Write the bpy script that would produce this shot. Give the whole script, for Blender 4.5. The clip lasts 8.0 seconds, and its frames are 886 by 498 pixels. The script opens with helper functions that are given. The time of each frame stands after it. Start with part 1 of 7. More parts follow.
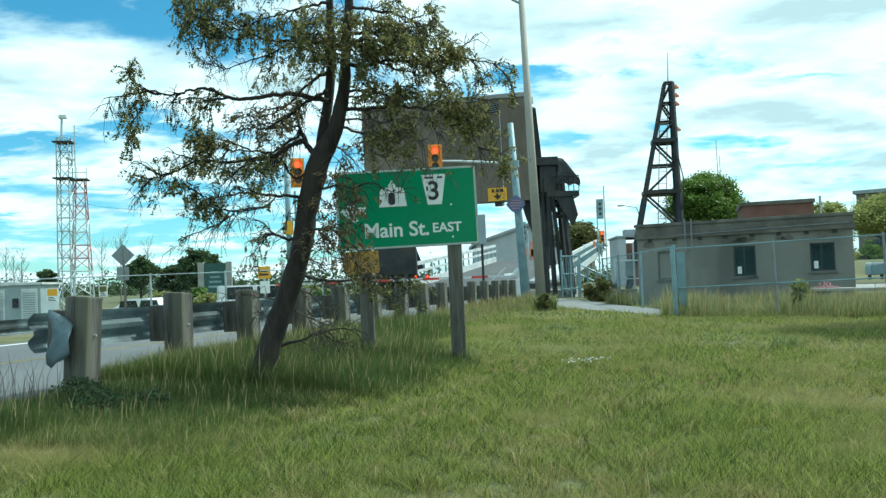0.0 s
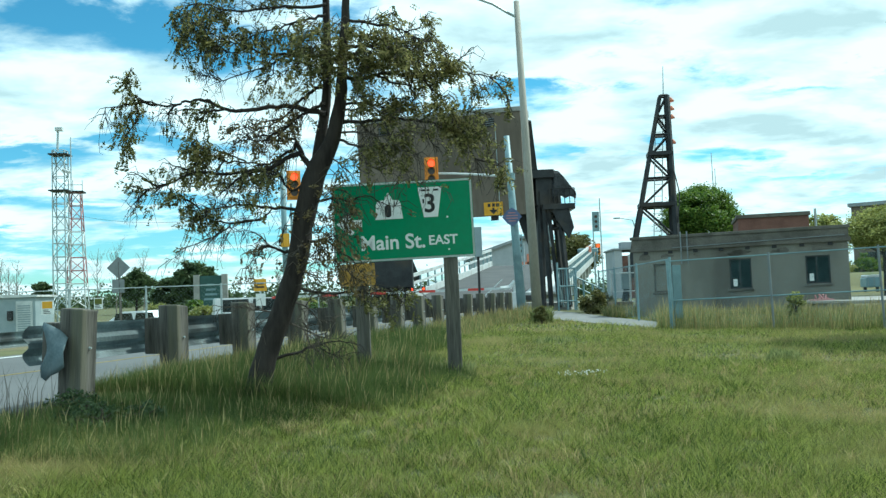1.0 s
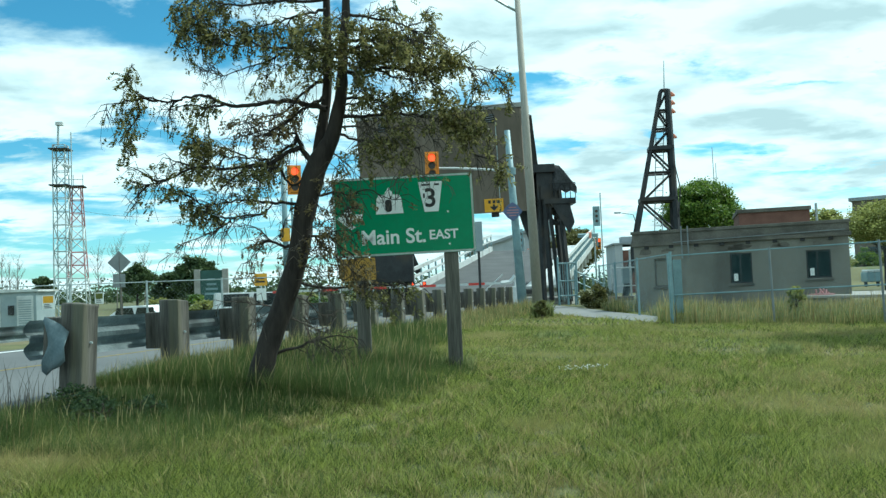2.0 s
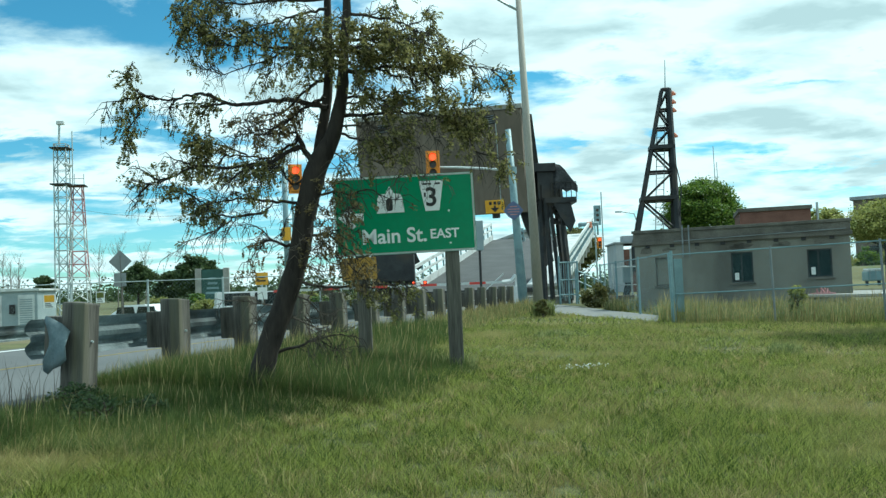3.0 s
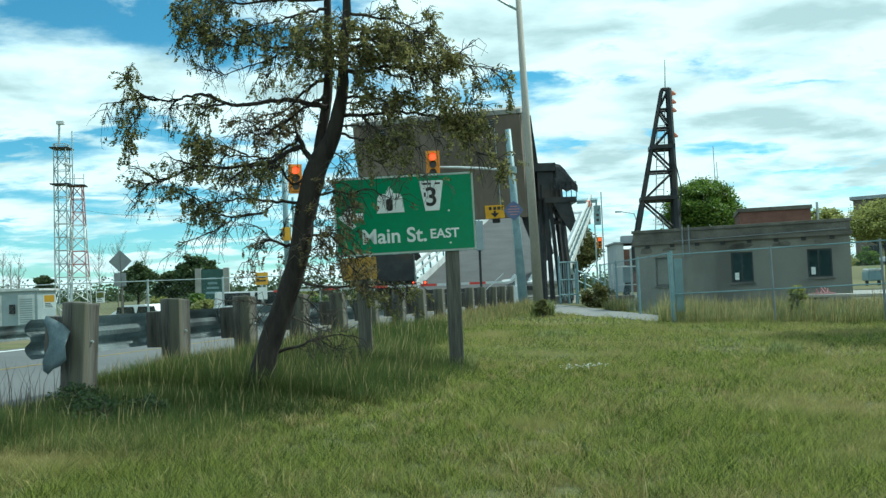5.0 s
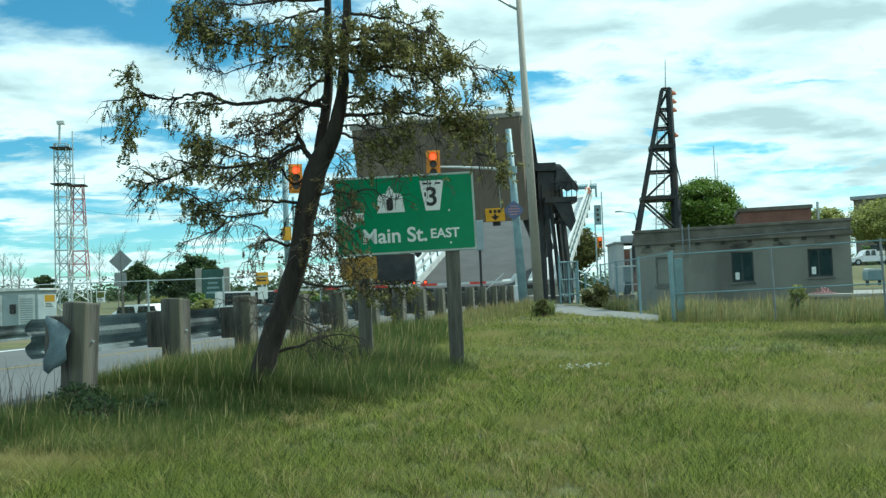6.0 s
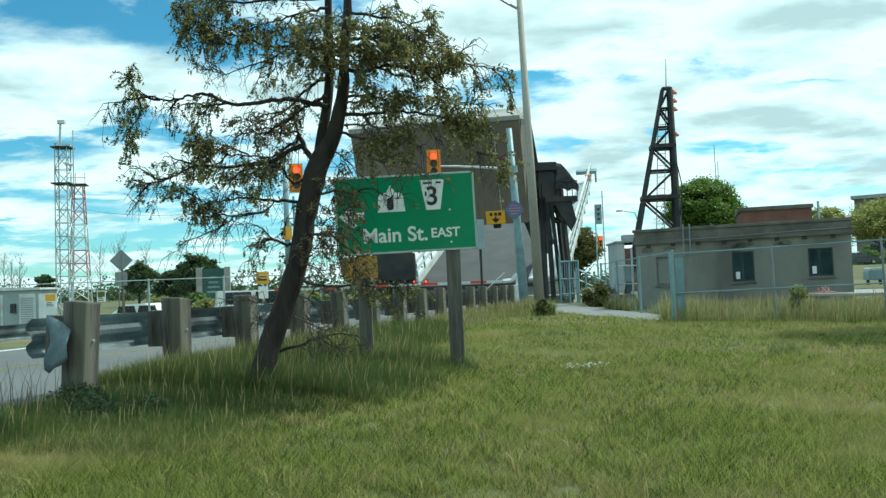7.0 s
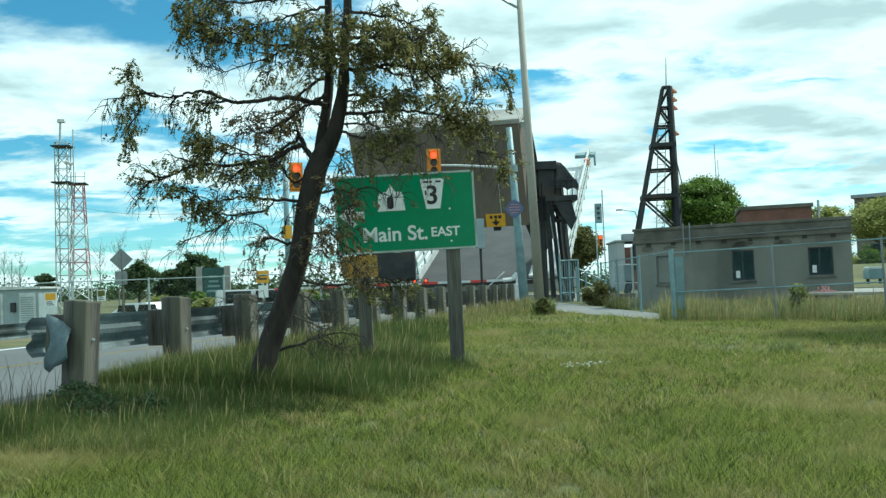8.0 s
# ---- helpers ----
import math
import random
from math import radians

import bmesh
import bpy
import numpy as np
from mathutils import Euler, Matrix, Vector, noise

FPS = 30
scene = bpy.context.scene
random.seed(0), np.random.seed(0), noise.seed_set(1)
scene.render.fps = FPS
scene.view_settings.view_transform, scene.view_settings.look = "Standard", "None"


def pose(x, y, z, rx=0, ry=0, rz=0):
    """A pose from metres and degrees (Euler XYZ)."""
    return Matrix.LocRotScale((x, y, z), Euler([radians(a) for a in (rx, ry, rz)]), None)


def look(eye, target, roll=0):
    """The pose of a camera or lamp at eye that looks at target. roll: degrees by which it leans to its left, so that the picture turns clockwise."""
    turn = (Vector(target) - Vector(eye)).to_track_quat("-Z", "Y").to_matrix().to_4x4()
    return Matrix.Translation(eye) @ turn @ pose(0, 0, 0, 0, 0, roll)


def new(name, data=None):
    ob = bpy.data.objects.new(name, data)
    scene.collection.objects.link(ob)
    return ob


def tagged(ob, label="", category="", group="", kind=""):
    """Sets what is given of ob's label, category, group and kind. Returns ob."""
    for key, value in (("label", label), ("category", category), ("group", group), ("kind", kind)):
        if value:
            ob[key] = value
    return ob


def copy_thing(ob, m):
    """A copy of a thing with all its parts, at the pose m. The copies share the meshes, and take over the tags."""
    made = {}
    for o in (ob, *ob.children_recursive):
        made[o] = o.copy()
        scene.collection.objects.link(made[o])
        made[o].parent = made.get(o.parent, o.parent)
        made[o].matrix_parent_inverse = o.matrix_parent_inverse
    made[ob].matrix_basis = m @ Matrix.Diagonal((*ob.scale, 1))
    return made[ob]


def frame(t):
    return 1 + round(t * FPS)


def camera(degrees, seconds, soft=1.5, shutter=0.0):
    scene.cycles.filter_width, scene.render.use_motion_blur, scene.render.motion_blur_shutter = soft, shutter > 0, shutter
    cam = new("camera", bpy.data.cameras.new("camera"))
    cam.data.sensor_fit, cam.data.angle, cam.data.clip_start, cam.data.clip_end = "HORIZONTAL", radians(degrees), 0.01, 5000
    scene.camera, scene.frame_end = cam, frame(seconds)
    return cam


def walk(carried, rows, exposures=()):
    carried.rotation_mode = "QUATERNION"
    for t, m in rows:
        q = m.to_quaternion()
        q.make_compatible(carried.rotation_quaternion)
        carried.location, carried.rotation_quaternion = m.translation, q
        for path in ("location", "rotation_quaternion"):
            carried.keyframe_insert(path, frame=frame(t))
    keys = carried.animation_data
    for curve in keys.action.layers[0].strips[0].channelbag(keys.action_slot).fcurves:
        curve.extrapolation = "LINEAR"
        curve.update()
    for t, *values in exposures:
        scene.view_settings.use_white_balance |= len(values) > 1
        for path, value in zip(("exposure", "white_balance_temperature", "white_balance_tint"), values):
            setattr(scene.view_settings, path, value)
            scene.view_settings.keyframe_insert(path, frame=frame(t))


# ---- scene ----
# ---- the camera: held in the hand in a parked car, it only turns ----
cam = camera(55, 8.0, soft=1.4)
EYE = Vector((0.0, 0.0, 1.2))
FOCAL = 1506.0


def aim(right, down):
    """The pose of the camera when its picture has slid by so much."""
    yaw = right / FOCAL
    pitch = math.atan(62.0 / FOCAL) + down / FOCAL
    way = Vector((-math.sin(yaw) * math.cos(pitch), math.cos(yaw) * math.cos(pitch), math.sin(pitch)))
    return look(EYE, EYE + way * 10, -2.3)


walk(cam, [
    (0.0, aim(4.6, -10.6)), (0.25, aim(2.5, -6.8)), (0.5, aim(0.2, -3.2)), (0.7, aim(-1.3, -0.5)),
    (0.8, aim(-2.0, 3.5)), (0.9, aim(-2.7, 7.5)), (1.0, aim(-3.1, 11.2)), (1.1, aim(-3.4, 15.0)),
    (1.2, aim(-3.7, 16.5)), (1.3, aim(-4.0, 14.5)), (1.4, aim(-4.3, 11.0)), (1.5, aim(-4.4, 7.7)),
    (1.6, aim(-3.8, 5.3)), (1.7, aim(-3.0, 3.8)), (2.2, aim(-1.2, 1.2)), (2.8, aim(0.0, 0.2)),
    (4.5, aim(0.0, 0.0)), (6.0, aim(0.6, -0.4)), (6.5, aim(1.5, -1.2)), (7.0, aim(1.6, -1.5)),
    (7.5, aim(1.6, -2.5)), (8.0, aim(1.7, -3.2))],
    exposures=[(0.0, 0.16, 5700, -10.0), (1.5, 0.10, 5700, -10.0), (3.0, 0.0, 5800, -10.0), (4.0, -0.03, 5800, -10.0), (6.0, 0.0, 5850, -10.0), (8.0, 0.02, 5900, -10.0)])

# ---- sky and sun ----
SUN_WAY = Vector((0.72, 0.42, 1.10)).normalized()      # towards the sun


def build_world():
    world = bpy.data.worlds.new("sky")
    scene.world = world
    world.use_nodes = True
    nt = world.node_tree
    n, l = nt.nodes, nt.links
    n.clear()
    out, bg = n.new("ShaderNodeOutputWorld"), n.new("ShaderNodeBackground")
    sky = n.new("ShaderNodeTexSky")
    sky.sky_type, sky.sun_disc = "NISHITA", False
    sky.sun_elevation = math.asin(SUN_WAY.z)
    sky.sun_rotation = math.atan2(SUN_WAY.x, SUN_WAY.y)
    sky.air_density, sky.dust_density, sky.ozone_density = 1.0, 0.2, 1.6
    # a layer of cloud at one height, seen in perspective
    co, sep = n.new("ShaderNodeTexCoord"), n.new("ShaderNodeSeparateXYZ")
    l.new(co.outputs["Generated"], sep.inputs[0])
    lift = n.new("ShaderNodeMath"); lift.operation = "MAXIMUM"; lift.inputs[1].default_value = 0.0
    l.new(sep.outputs["Z"], lift.inputs[0])

    def sum_of(op, a, b, clamp=False):
        node = n.new("ShaderNodeMath"); node.operation = op; node.use_clamp = clamp
        for i, value in enumerate((a, b)):
            if isinstance(value, float):
                node.inputs[i].default_value = value
            else:
                l.new(value, node.inputs[i])
        return node.outputs[0]

    def joined(x, y):
        node = n.new("ShaderNodeCombineXYZ")
        l.new(x, node.inputs[0]); l.new(y, node.inputs[1])
        return node.outputs[0]

    def clouds(vector, scale, detail, rough, warp):
        node = n.new("ShaderNodeTexNoise")
        for key, value in (("Scale", scale), ("Detail", detail), ("Roughness", rough), ("Distortion", warp)):
            node.inputs[key].default_value = value
        l.new(vector, node.inputs["Vector"])
        return node.outputs[0]
    # the cloud sheet lies at one height, seen in perspective
    depth = sum_of("ADD", lift.outputs[0], 0.16)
    sheet = n.new("ShaderNodeMapping")
    sheet.inputs["Location"].default_value = CLOUD_AT
    sheet.inputs["Rotation"].default_value = (0, 0, radians(-10))
    sheet.inputs["Scale"].default_value = (1.0, 1.25, 1)
    l.new(joined(sum_of("DIVIDE", sep.outputs["X"], depth), sum_of("DIVIDE", sep.outputs["Y"], depth)), sheet.inputs[0])
    big = clouds(sheet.outputs[0], 1.7, 9, 0.56, 0.2)
    fine = clouds(sheet.outputs[0], 3.6, 9, 0.6, 0.3)
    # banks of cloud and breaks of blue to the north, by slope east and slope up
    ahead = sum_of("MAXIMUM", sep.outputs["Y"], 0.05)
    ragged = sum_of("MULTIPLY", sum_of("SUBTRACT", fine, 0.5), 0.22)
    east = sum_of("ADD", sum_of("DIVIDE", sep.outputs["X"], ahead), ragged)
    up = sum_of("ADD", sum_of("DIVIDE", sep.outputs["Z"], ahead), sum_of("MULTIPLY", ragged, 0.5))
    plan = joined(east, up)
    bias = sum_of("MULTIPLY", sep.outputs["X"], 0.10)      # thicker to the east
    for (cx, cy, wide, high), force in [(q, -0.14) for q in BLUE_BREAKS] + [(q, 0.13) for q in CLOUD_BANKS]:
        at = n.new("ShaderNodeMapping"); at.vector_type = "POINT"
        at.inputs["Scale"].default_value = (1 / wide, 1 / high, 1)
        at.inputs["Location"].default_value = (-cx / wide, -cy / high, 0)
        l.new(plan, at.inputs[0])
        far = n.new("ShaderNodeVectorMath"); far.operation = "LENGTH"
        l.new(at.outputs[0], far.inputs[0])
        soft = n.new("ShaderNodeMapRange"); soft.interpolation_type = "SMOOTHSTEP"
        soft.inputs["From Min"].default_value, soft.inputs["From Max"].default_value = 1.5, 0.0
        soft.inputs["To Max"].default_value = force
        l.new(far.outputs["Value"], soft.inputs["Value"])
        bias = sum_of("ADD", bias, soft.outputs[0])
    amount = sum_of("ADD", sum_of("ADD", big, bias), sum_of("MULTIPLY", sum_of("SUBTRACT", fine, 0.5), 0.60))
    cover = n.new("ShaderNodeValToRGB")
    cover.color_ramp.interpolation = "EASE"
    cover.color_ramp.elements[0].position, cover.color_ramp.elements[1].position = 0.30, 0.53
    l.new(amount, cover.inputs[0])
    # bright billows, greyer where the sheet is thick
    shade = clouds(sheet.outputs[0], 2.6, 7, 0.52, 0.2)
    body = n.new("ShaderNodeValToRGB")
    e = body.color_ramp.elements
    e[0].position, e[0].color = 0.34, (6.0, 7.3, 7.6, 1)
    e[1].position, e[1].color = 0.55, (10.6, 11.9, 12.1, 1)
    l.new(sum_of("SUBTRACT", shade, sum_of("MULTIPLY", sum_of("SUBTRACT", amount, 0.56), 0.20)), body.inputs[0])
    tint = n.new("ShaderNodeMix"); tint.data_type = "RGBA"; tint.blend_type = "MULTIPLY"
    tint.inputs["Factor"].default_value = 1.0
    l.new(sky.outputs[0], tint.inputs["A"])
    high = n.new("ShaderNodeMath"); high.operation = "MULTIPLY"; high.use_clamp = True; high.inputs[1].default_value = 4.5
    l.new(lift.outputs[0], high.inputs[0])
    hue = n.new("ShaderNodeMix"); hue.data_type = "RGBA"
    hue.inputs["A"].default_value = (0.76, 1.22, 1.42, 1)       # hazier towards the horizon
    hue.inputs["B"].default_value = (0.58, 1.16, 1.22, 1)
    l.new(high.outputs[0], hue.inputs["Factor"]); l.new(hue.outputs["Result"], tint.inputs["B"])
    mix = n.new("ShaderNodeMix"); mix.data_type = "RGBA"
    l.new(cover.outputs[0], mix.inputs["Factor"])
    l.new(tint.outputs["Result"], mix.inputs["A"]); l.new(body.outputs[0], mix.inputs["B"])
    l.new(mix.outputs["Result"], bg.inputs[0])
    bg.inputs[1].default_value = 0.1
    l.new(bg.outputs[0], out.inputs[0])


CLOUD_AT = (2.7, 1.4, 0.0)
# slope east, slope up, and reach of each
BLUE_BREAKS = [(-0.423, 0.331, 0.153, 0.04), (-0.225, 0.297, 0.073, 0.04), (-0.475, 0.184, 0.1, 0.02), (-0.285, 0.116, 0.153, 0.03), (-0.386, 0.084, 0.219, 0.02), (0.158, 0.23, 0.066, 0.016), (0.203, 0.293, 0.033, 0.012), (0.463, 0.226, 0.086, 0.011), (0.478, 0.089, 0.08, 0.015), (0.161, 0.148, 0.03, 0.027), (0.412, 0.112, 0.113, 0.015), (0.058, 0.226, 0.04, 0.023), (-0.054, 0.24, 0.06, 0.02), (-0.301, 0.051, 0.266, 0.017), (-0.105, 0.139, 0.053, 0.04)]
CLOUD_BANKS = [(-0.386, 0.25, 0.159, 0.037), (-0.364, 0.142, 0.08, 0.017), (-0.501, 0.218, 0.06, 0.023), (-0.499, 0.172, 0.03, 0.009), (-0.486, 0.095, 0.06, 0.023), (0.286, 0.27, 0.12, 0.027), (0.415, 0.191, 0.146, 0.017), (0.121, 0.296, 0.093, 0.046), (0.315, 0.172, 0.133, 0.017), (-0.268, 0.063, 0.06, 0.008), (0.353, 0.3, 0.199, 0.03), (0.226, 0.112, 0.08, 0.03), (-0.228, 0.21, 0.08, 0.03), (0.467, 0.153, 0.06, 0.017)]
build_world()
sun = new("sun", bpy.data.lights.new("sun", "SUN"))
sun.data.energy, sun.data.angle, sun.data.color = 4.15, radians(0.6), (1.0, 0.95, 0.87)
sun.matrix_world = look(SUN_WAY * 60, (0, 0, 0))


# ---- materials ----
def surface(name, low, high, rough=0.7, metal=0.0, scale=3.0, fine=40.0, bump=0.15, stain=None, streak=1.0, through_light=0.0,
            island=0.0, gloss=0.5):
    """Two scales of mottling between two colours, an optional stain colour, and fine relief."""
    m = bpy.data.materials.new(name)
    m.use_nodes = True
    n, l = m.node_tree.nodes, m.node_tree.links
    bsdf = n["Principled BSDF"]
    co, mp = n.new("ShaderNodeTexCoord"), n.new("ShaderNodeMapping")
    mp.inputs["Scale"].default_value = (1, 1, streak)
    l.new(co.outputs["Object"], mp.inputs[0])
    a, b = n.new("ShaderNodeTexNoise"), n.new("ShaderNodeTexNoise")
    for node, s, d in ((a, scale, 4), (b, fine, 3)):
        node.inputs["Scale"].default_value, node.inputs["Detail"].default_value = s, d
        l.new(mp.outputs[0], node.inputs["Vector"])
    half = n.new("ShaderNodeMix"); half.inputs["Factor"].default_value = 0.4
    l.new(a.outputs[0], half.inputs["A"]); l.new(b.outputs[0], half.inputs["B"])
    ramp = n.new("ShaderNodeValToRGB")
    ramp.color_ramp.elements[0].position, ramp.color_ramp.elements[0].color = 0.36, (*low, 1)
    ramp.color_ramp.elements[1].position, ramp.color_ramp.elements[1].color = 0.64, (*high, 1)
    value = half.outputs["Result"]
    if island:
        geo = n.new("ShaderNodeNewGeometry")
        mx = n.new("ShaderNodeMix"); mx.inputs["Factor"].default_value = island
        l.new(value, mx.inputs["A"]); l.new(geo.outputs["Random Per Island"], mx.inputs["B"])
        value = mx.outputs["Result"]
    l.new(value, ramp.inputs[0])
    colour = ramp.outputs[0]
    if stain:
        c = n.new("ShaderNodeTexNoise")
        c.inputs["Scale"].default_value, c.inputs["Detail"].default_value = scale * 0.45, 6
        l.new(mp.outputs[0], c.inputs["Vector"])
        r = n.new("ShaderNodeValToRGB")
        r.color_ramp.elements[0].position, r.color_ramp.elements[1].position = 0.52, 0.68
        l.new(c.outputs[0], r.inputs[0])
        mx = n.new("ShaderNodeMix"); mx.data_type = "RGBA"; mx.inputs["B"].default_value = (*stain, 1)
        l.new(r.outputs[0], mx.inputs["Factor"]); l.new(colour, mx.inputs["A"])
        colour = mx.outputs["Result"]
    l.new(colour, bsdf.inputs["Base Color"])
    bsdf.inputs["Roughness"].default_value, bsdf.inputs["Metallic"].default_value = rough, metal
    bsdf.inputs["Specular IOR Level"].default_value = gloss
    if bump:
        bp = n.new("ShaderNodeBump")
        bp.inputs["Strength"].default_value, bp.inputs["Distance"].default_value = bump, 0.02
        l.new(half.outputs["Result"], bp.inputs["Height"]); l.new(bp.outputs[0], bsdf.inputs["Normal"])
    if through_light:
        tr, ms = n.new("ShaderNodeBsdfTranslucent"), n.new("ShaderNodeMixShader")
        ms.inputs[0].default_value = through_light
        l.new(colour, tr.inputs[0]); l.new(bsdf.outputs[0], ms.inputs[1]); l.new(tr.outputs[0], ms.inputs[2])
        l.new(ms.outputs[0], n["Material Output"].inputs[0])
    return m


def glow(name, colour, strength):
    m = bpy.data.materials.new(name)
    m.use_nodes = True
    b = m.node_tree.nodes["Principled BSDF"]
    b.inputs["Base Color"].default_value = (*colour, 1)
    b.inputs["Emission Color"].default_value, b.inputs["Emission Strength"].default_value = (*colour, 1), strength
    return m


SOIL = surface("lawn_soil", (0.045, 0.055, 0.017), (0.13, 0.13, 0.045), 0.95, scale=0.5, fine=9, bump=0.5, stain=(0.15, 0.125, 0.06))
LAWN = surface("lawn_blades", (0.040, 0.075, 0.010), (0.36, 0.39, 0.095), 0.6, scale=0.9, fine=2.2, bump=0, stain=(0.36, 0.33, 0.13),
               through_light=0.5, island=0.65, gloss=0.3)
MEADOW = surface("meadow_blades", (0.038, 0.075, 0.016), (0.165, 0.205, 0.062), 0.6, scale=0.9, fine=5, bump=0, through_light=0.45, island=0.34,
                 gloss=0.3)
FENCEGRASS = surface("bleached_meadow_blades", (0.11, 0.15, 0.05), (0.33, 0.35, 0.15), 0.6, scale=0.9, fine=5, bump=0, through_light=0.55, island=0.5, gloss=0.3)
DRYBANK = surface("dry_bank_grass", (0.10, 0.10, 0.042), (0.20, 0.19, 0.085), 0.95, scale=0.4, fine=6, bump=0.4, stain=(0.10, 0.13, 0.05))
STRAW = surface("seed_heads", (0.24, 0.195, 0.085), (0.52, 0.43, 0.20), 0.8, scale=3, bump=0, through_light=0.3, island=0.5, gloss=0.2)
ASPHALT = surface("asphalt", (0.085, 0.09, 0.092), (0.135, 0.14, 0.142), 0.88, scale=0.35, fine=60, bump=0.3, stain=(0.085, 0.088, 0.09))
PATHGREY = surface("weathered_path", (0.155, 0.158, 0.155), (0.22, 0.223, 0.22), 0.9, scale=0.8, fine=40, bump=0.2, stain=(0.20, 0.20, 0.17))
BROWNSLAB = surface("brown_slab", (0.16, 0.12, 0.085), (0.27, 0.215, 0.16), 0.9, scale=3, fine=20, bump=0.2, stain=(0.10, 0.08, 0.06))
GRAVEL = surface("gravel", (0.15, 0.15, 0.105), (0.27, 0.26, 0.20), 0.95, scale=1.2, fine=25, bump=0.6, stain=(0.13, 0.14, 0.07))
DECKGREY = surface("steel_grid_deck", (0.05, 0.052, 0.055), (0.085, 0.088, 0.09), 0.85, scale=0.6, fine=30, bump=0.3)
TABAMBER = surface("faded_amber_tab", (0.40, 0.22, 0.03), (0.52, 0.31, 0.06), 0.6, scale=9, fine=40, bump=0.05)
DULLPLATE = surface("dull_aluminium", (0.17, 0.19, 0.20), (0.25, 0.27, 0.28), 0.5, 0.1, scale=3, bump=0.03)
FADEDRED = surface("faded_red_band", (0.36, 0.17, 0.18), (0.50, 0.26, 0.26), 0.6, scale=2, bump=0.03)
CONCRETE = surface("concrete", (0.24, 0.235, 0.22), (0.40, 0.39, 0.365), 0.85, scale=0.7, fine=14, bump=0.2, stain=(0.17, 0.16, 0.145))
WEIGHT = surface("weathered_concrete", (0.14, 0.112, 0.086), (0.215, 0.175, 0.138), 0.9, scale=0.45, fine=6, bump=0.2,
                 stain=(0.105, 0.085, 0.066), streak=0.25)
STUCCO = surface("grey_stucco", (0.19, 0.18, 0.155), (0.25, 0.24, 0.205), 0.9, scale=1.0, fine=22, bump=0.2, stain=(0.115, 0.105, 0.09), streak=0.3)
COPING = surface("stained_parapet", (0.10, 0.092, 0.08), (0.19, 0.175, 0.15), 0.9, scale=1.6, fine=20, bump=0.25, stain=(0.07, 0.065, 0.055))
POSTWOOD = surface("weathered_post_wood", (0.040, 0.038, 0.032), (0.165, 0.155, 0.135), 0.9, scale=11, fine=60, bump=0.9, streak=0.06,
                   stain=(0.13, 0.125, 0.085))
RAILSTEEL = surface("dull_rail_steel", (0.24, 0.29, 0.30), (0.42, 0.48, 0.49), 0.36, 0.65, scale=3, fine=25, bump=0.08, stain=(0.17, 0.19, 0.19))
WINGSTEEL = surface("scuffed_wing_steel", (0.10, 0.14, 0.155), (0.17, 0.22, 0.24), 0.55, 0.2, scale=5, fine=30, bump=0.1, stain=(0.12, 0.15, 0.16))
GALV = surface("galvanised_steel", (0.32, 0.38, 0.39), (0.50, 0.56, 0.57), 0.5, 0.15, scale=3, fine=30, bump=0.05, stain=(0.29, 0.33, 0.34))
DARKSTEEL = surface("dark_painted_steel", (0.014, 0.015, 0.017), (0.04, 0.042, 0.045), 0.6, 0.2, scale=2, fine=25, bump=0.1,
                    stain=(0.055, 0.045, 0.036))
PALESTEEL = surface("pale_painted_steel", (0.52, 0.55, 0.55), (0.68, 0.70, 0.69), 0.5, 0.1, scale=2, fine=20, bump=0.05, stain=(0.40, 0.40, 0.38))
BLUESTEEL = surface("blue_grey_paint", (0.17, 0.27, 0.30), (0.27, 0.38, 0.41), 0.55, 0.1, scale=2, fine=20, bump=0.06, stain=(0.14, 0.20, 0.215))
POLECONC = surface("pole_concrete", (0.29, 0.27, 0.235), (0.40, 0.375, 0.33), 0.85, scale=2, fine=40, bump=0.1, streak=0.2)
GREEN = surface("sign_green", (0.003, 0.215, 0.085), (0.006, 0.26, 0.105), 0.38, scale=1.5, fine=12, bump=0.02)
WHITE = surface("sign_white", (0.76, 0.78, 0.77), (0.90, 0.91, 0.90), 0.45, scale=4, fine=30, bump=0.02)
BLACK = surface("black_paint", (0.012, 0.012, 0.013), (0.03, 0.03, 0.032), 0.6, scale=4, bump=0.03)
YELLOW = surface("signal_yellow", (0.62, 0.22, 0.012), (0.75, 0.29, 0.02), 0.45, scale=4, bump=0.03)
AMBER = surface("amber_board", (0.70, 0.34, 0.015), (0.80, 0.42, 0.03), 0.5, scale=4, bump=0.03)
REDPAINT = surface("red_paint", (0.50, 0.035, 0.025), (0.62, 0.06, 0.045), 0.5, scale=3, bump=0.03)
ORANGE = surface("faded_orange", (0.60, 0.20, 0.12), (0.72, 0.28, 0.18), 0.55, scale=3, bump=0.03)
BLUESIGN = surface("blue_sign", (0.075, 0.10, 0.20), (0.11, 0.14, 0.26), 0.45, scale=4, bump=0.02)
BRICKRED = surface("dark_red_brick", (0.13, 0.062, 0.048), (0.20, 0.10, 0.078), 0.9, scale=2, fine=20, bump=0.3)
BARK = surface("bark", (0.016, 0.012, 0.010), (0.05, 0.040, 0.032), 0.95, scale=7, fine=32, bump=1.0, streak=0.2, stain=(0.055, 0.052, 0.042))
PALETWIG = surface("bleached_twig", (0.15, 0.135, 0.115), (0.27, 0.25, 0.215), 0.9, scale=5, bump=0.1)
TWIG = surface("dry_twig", (0.05, 0.04, 0.03), (0.11, 0.09, 0.07), 0.9, scale=9, bump=0.2)
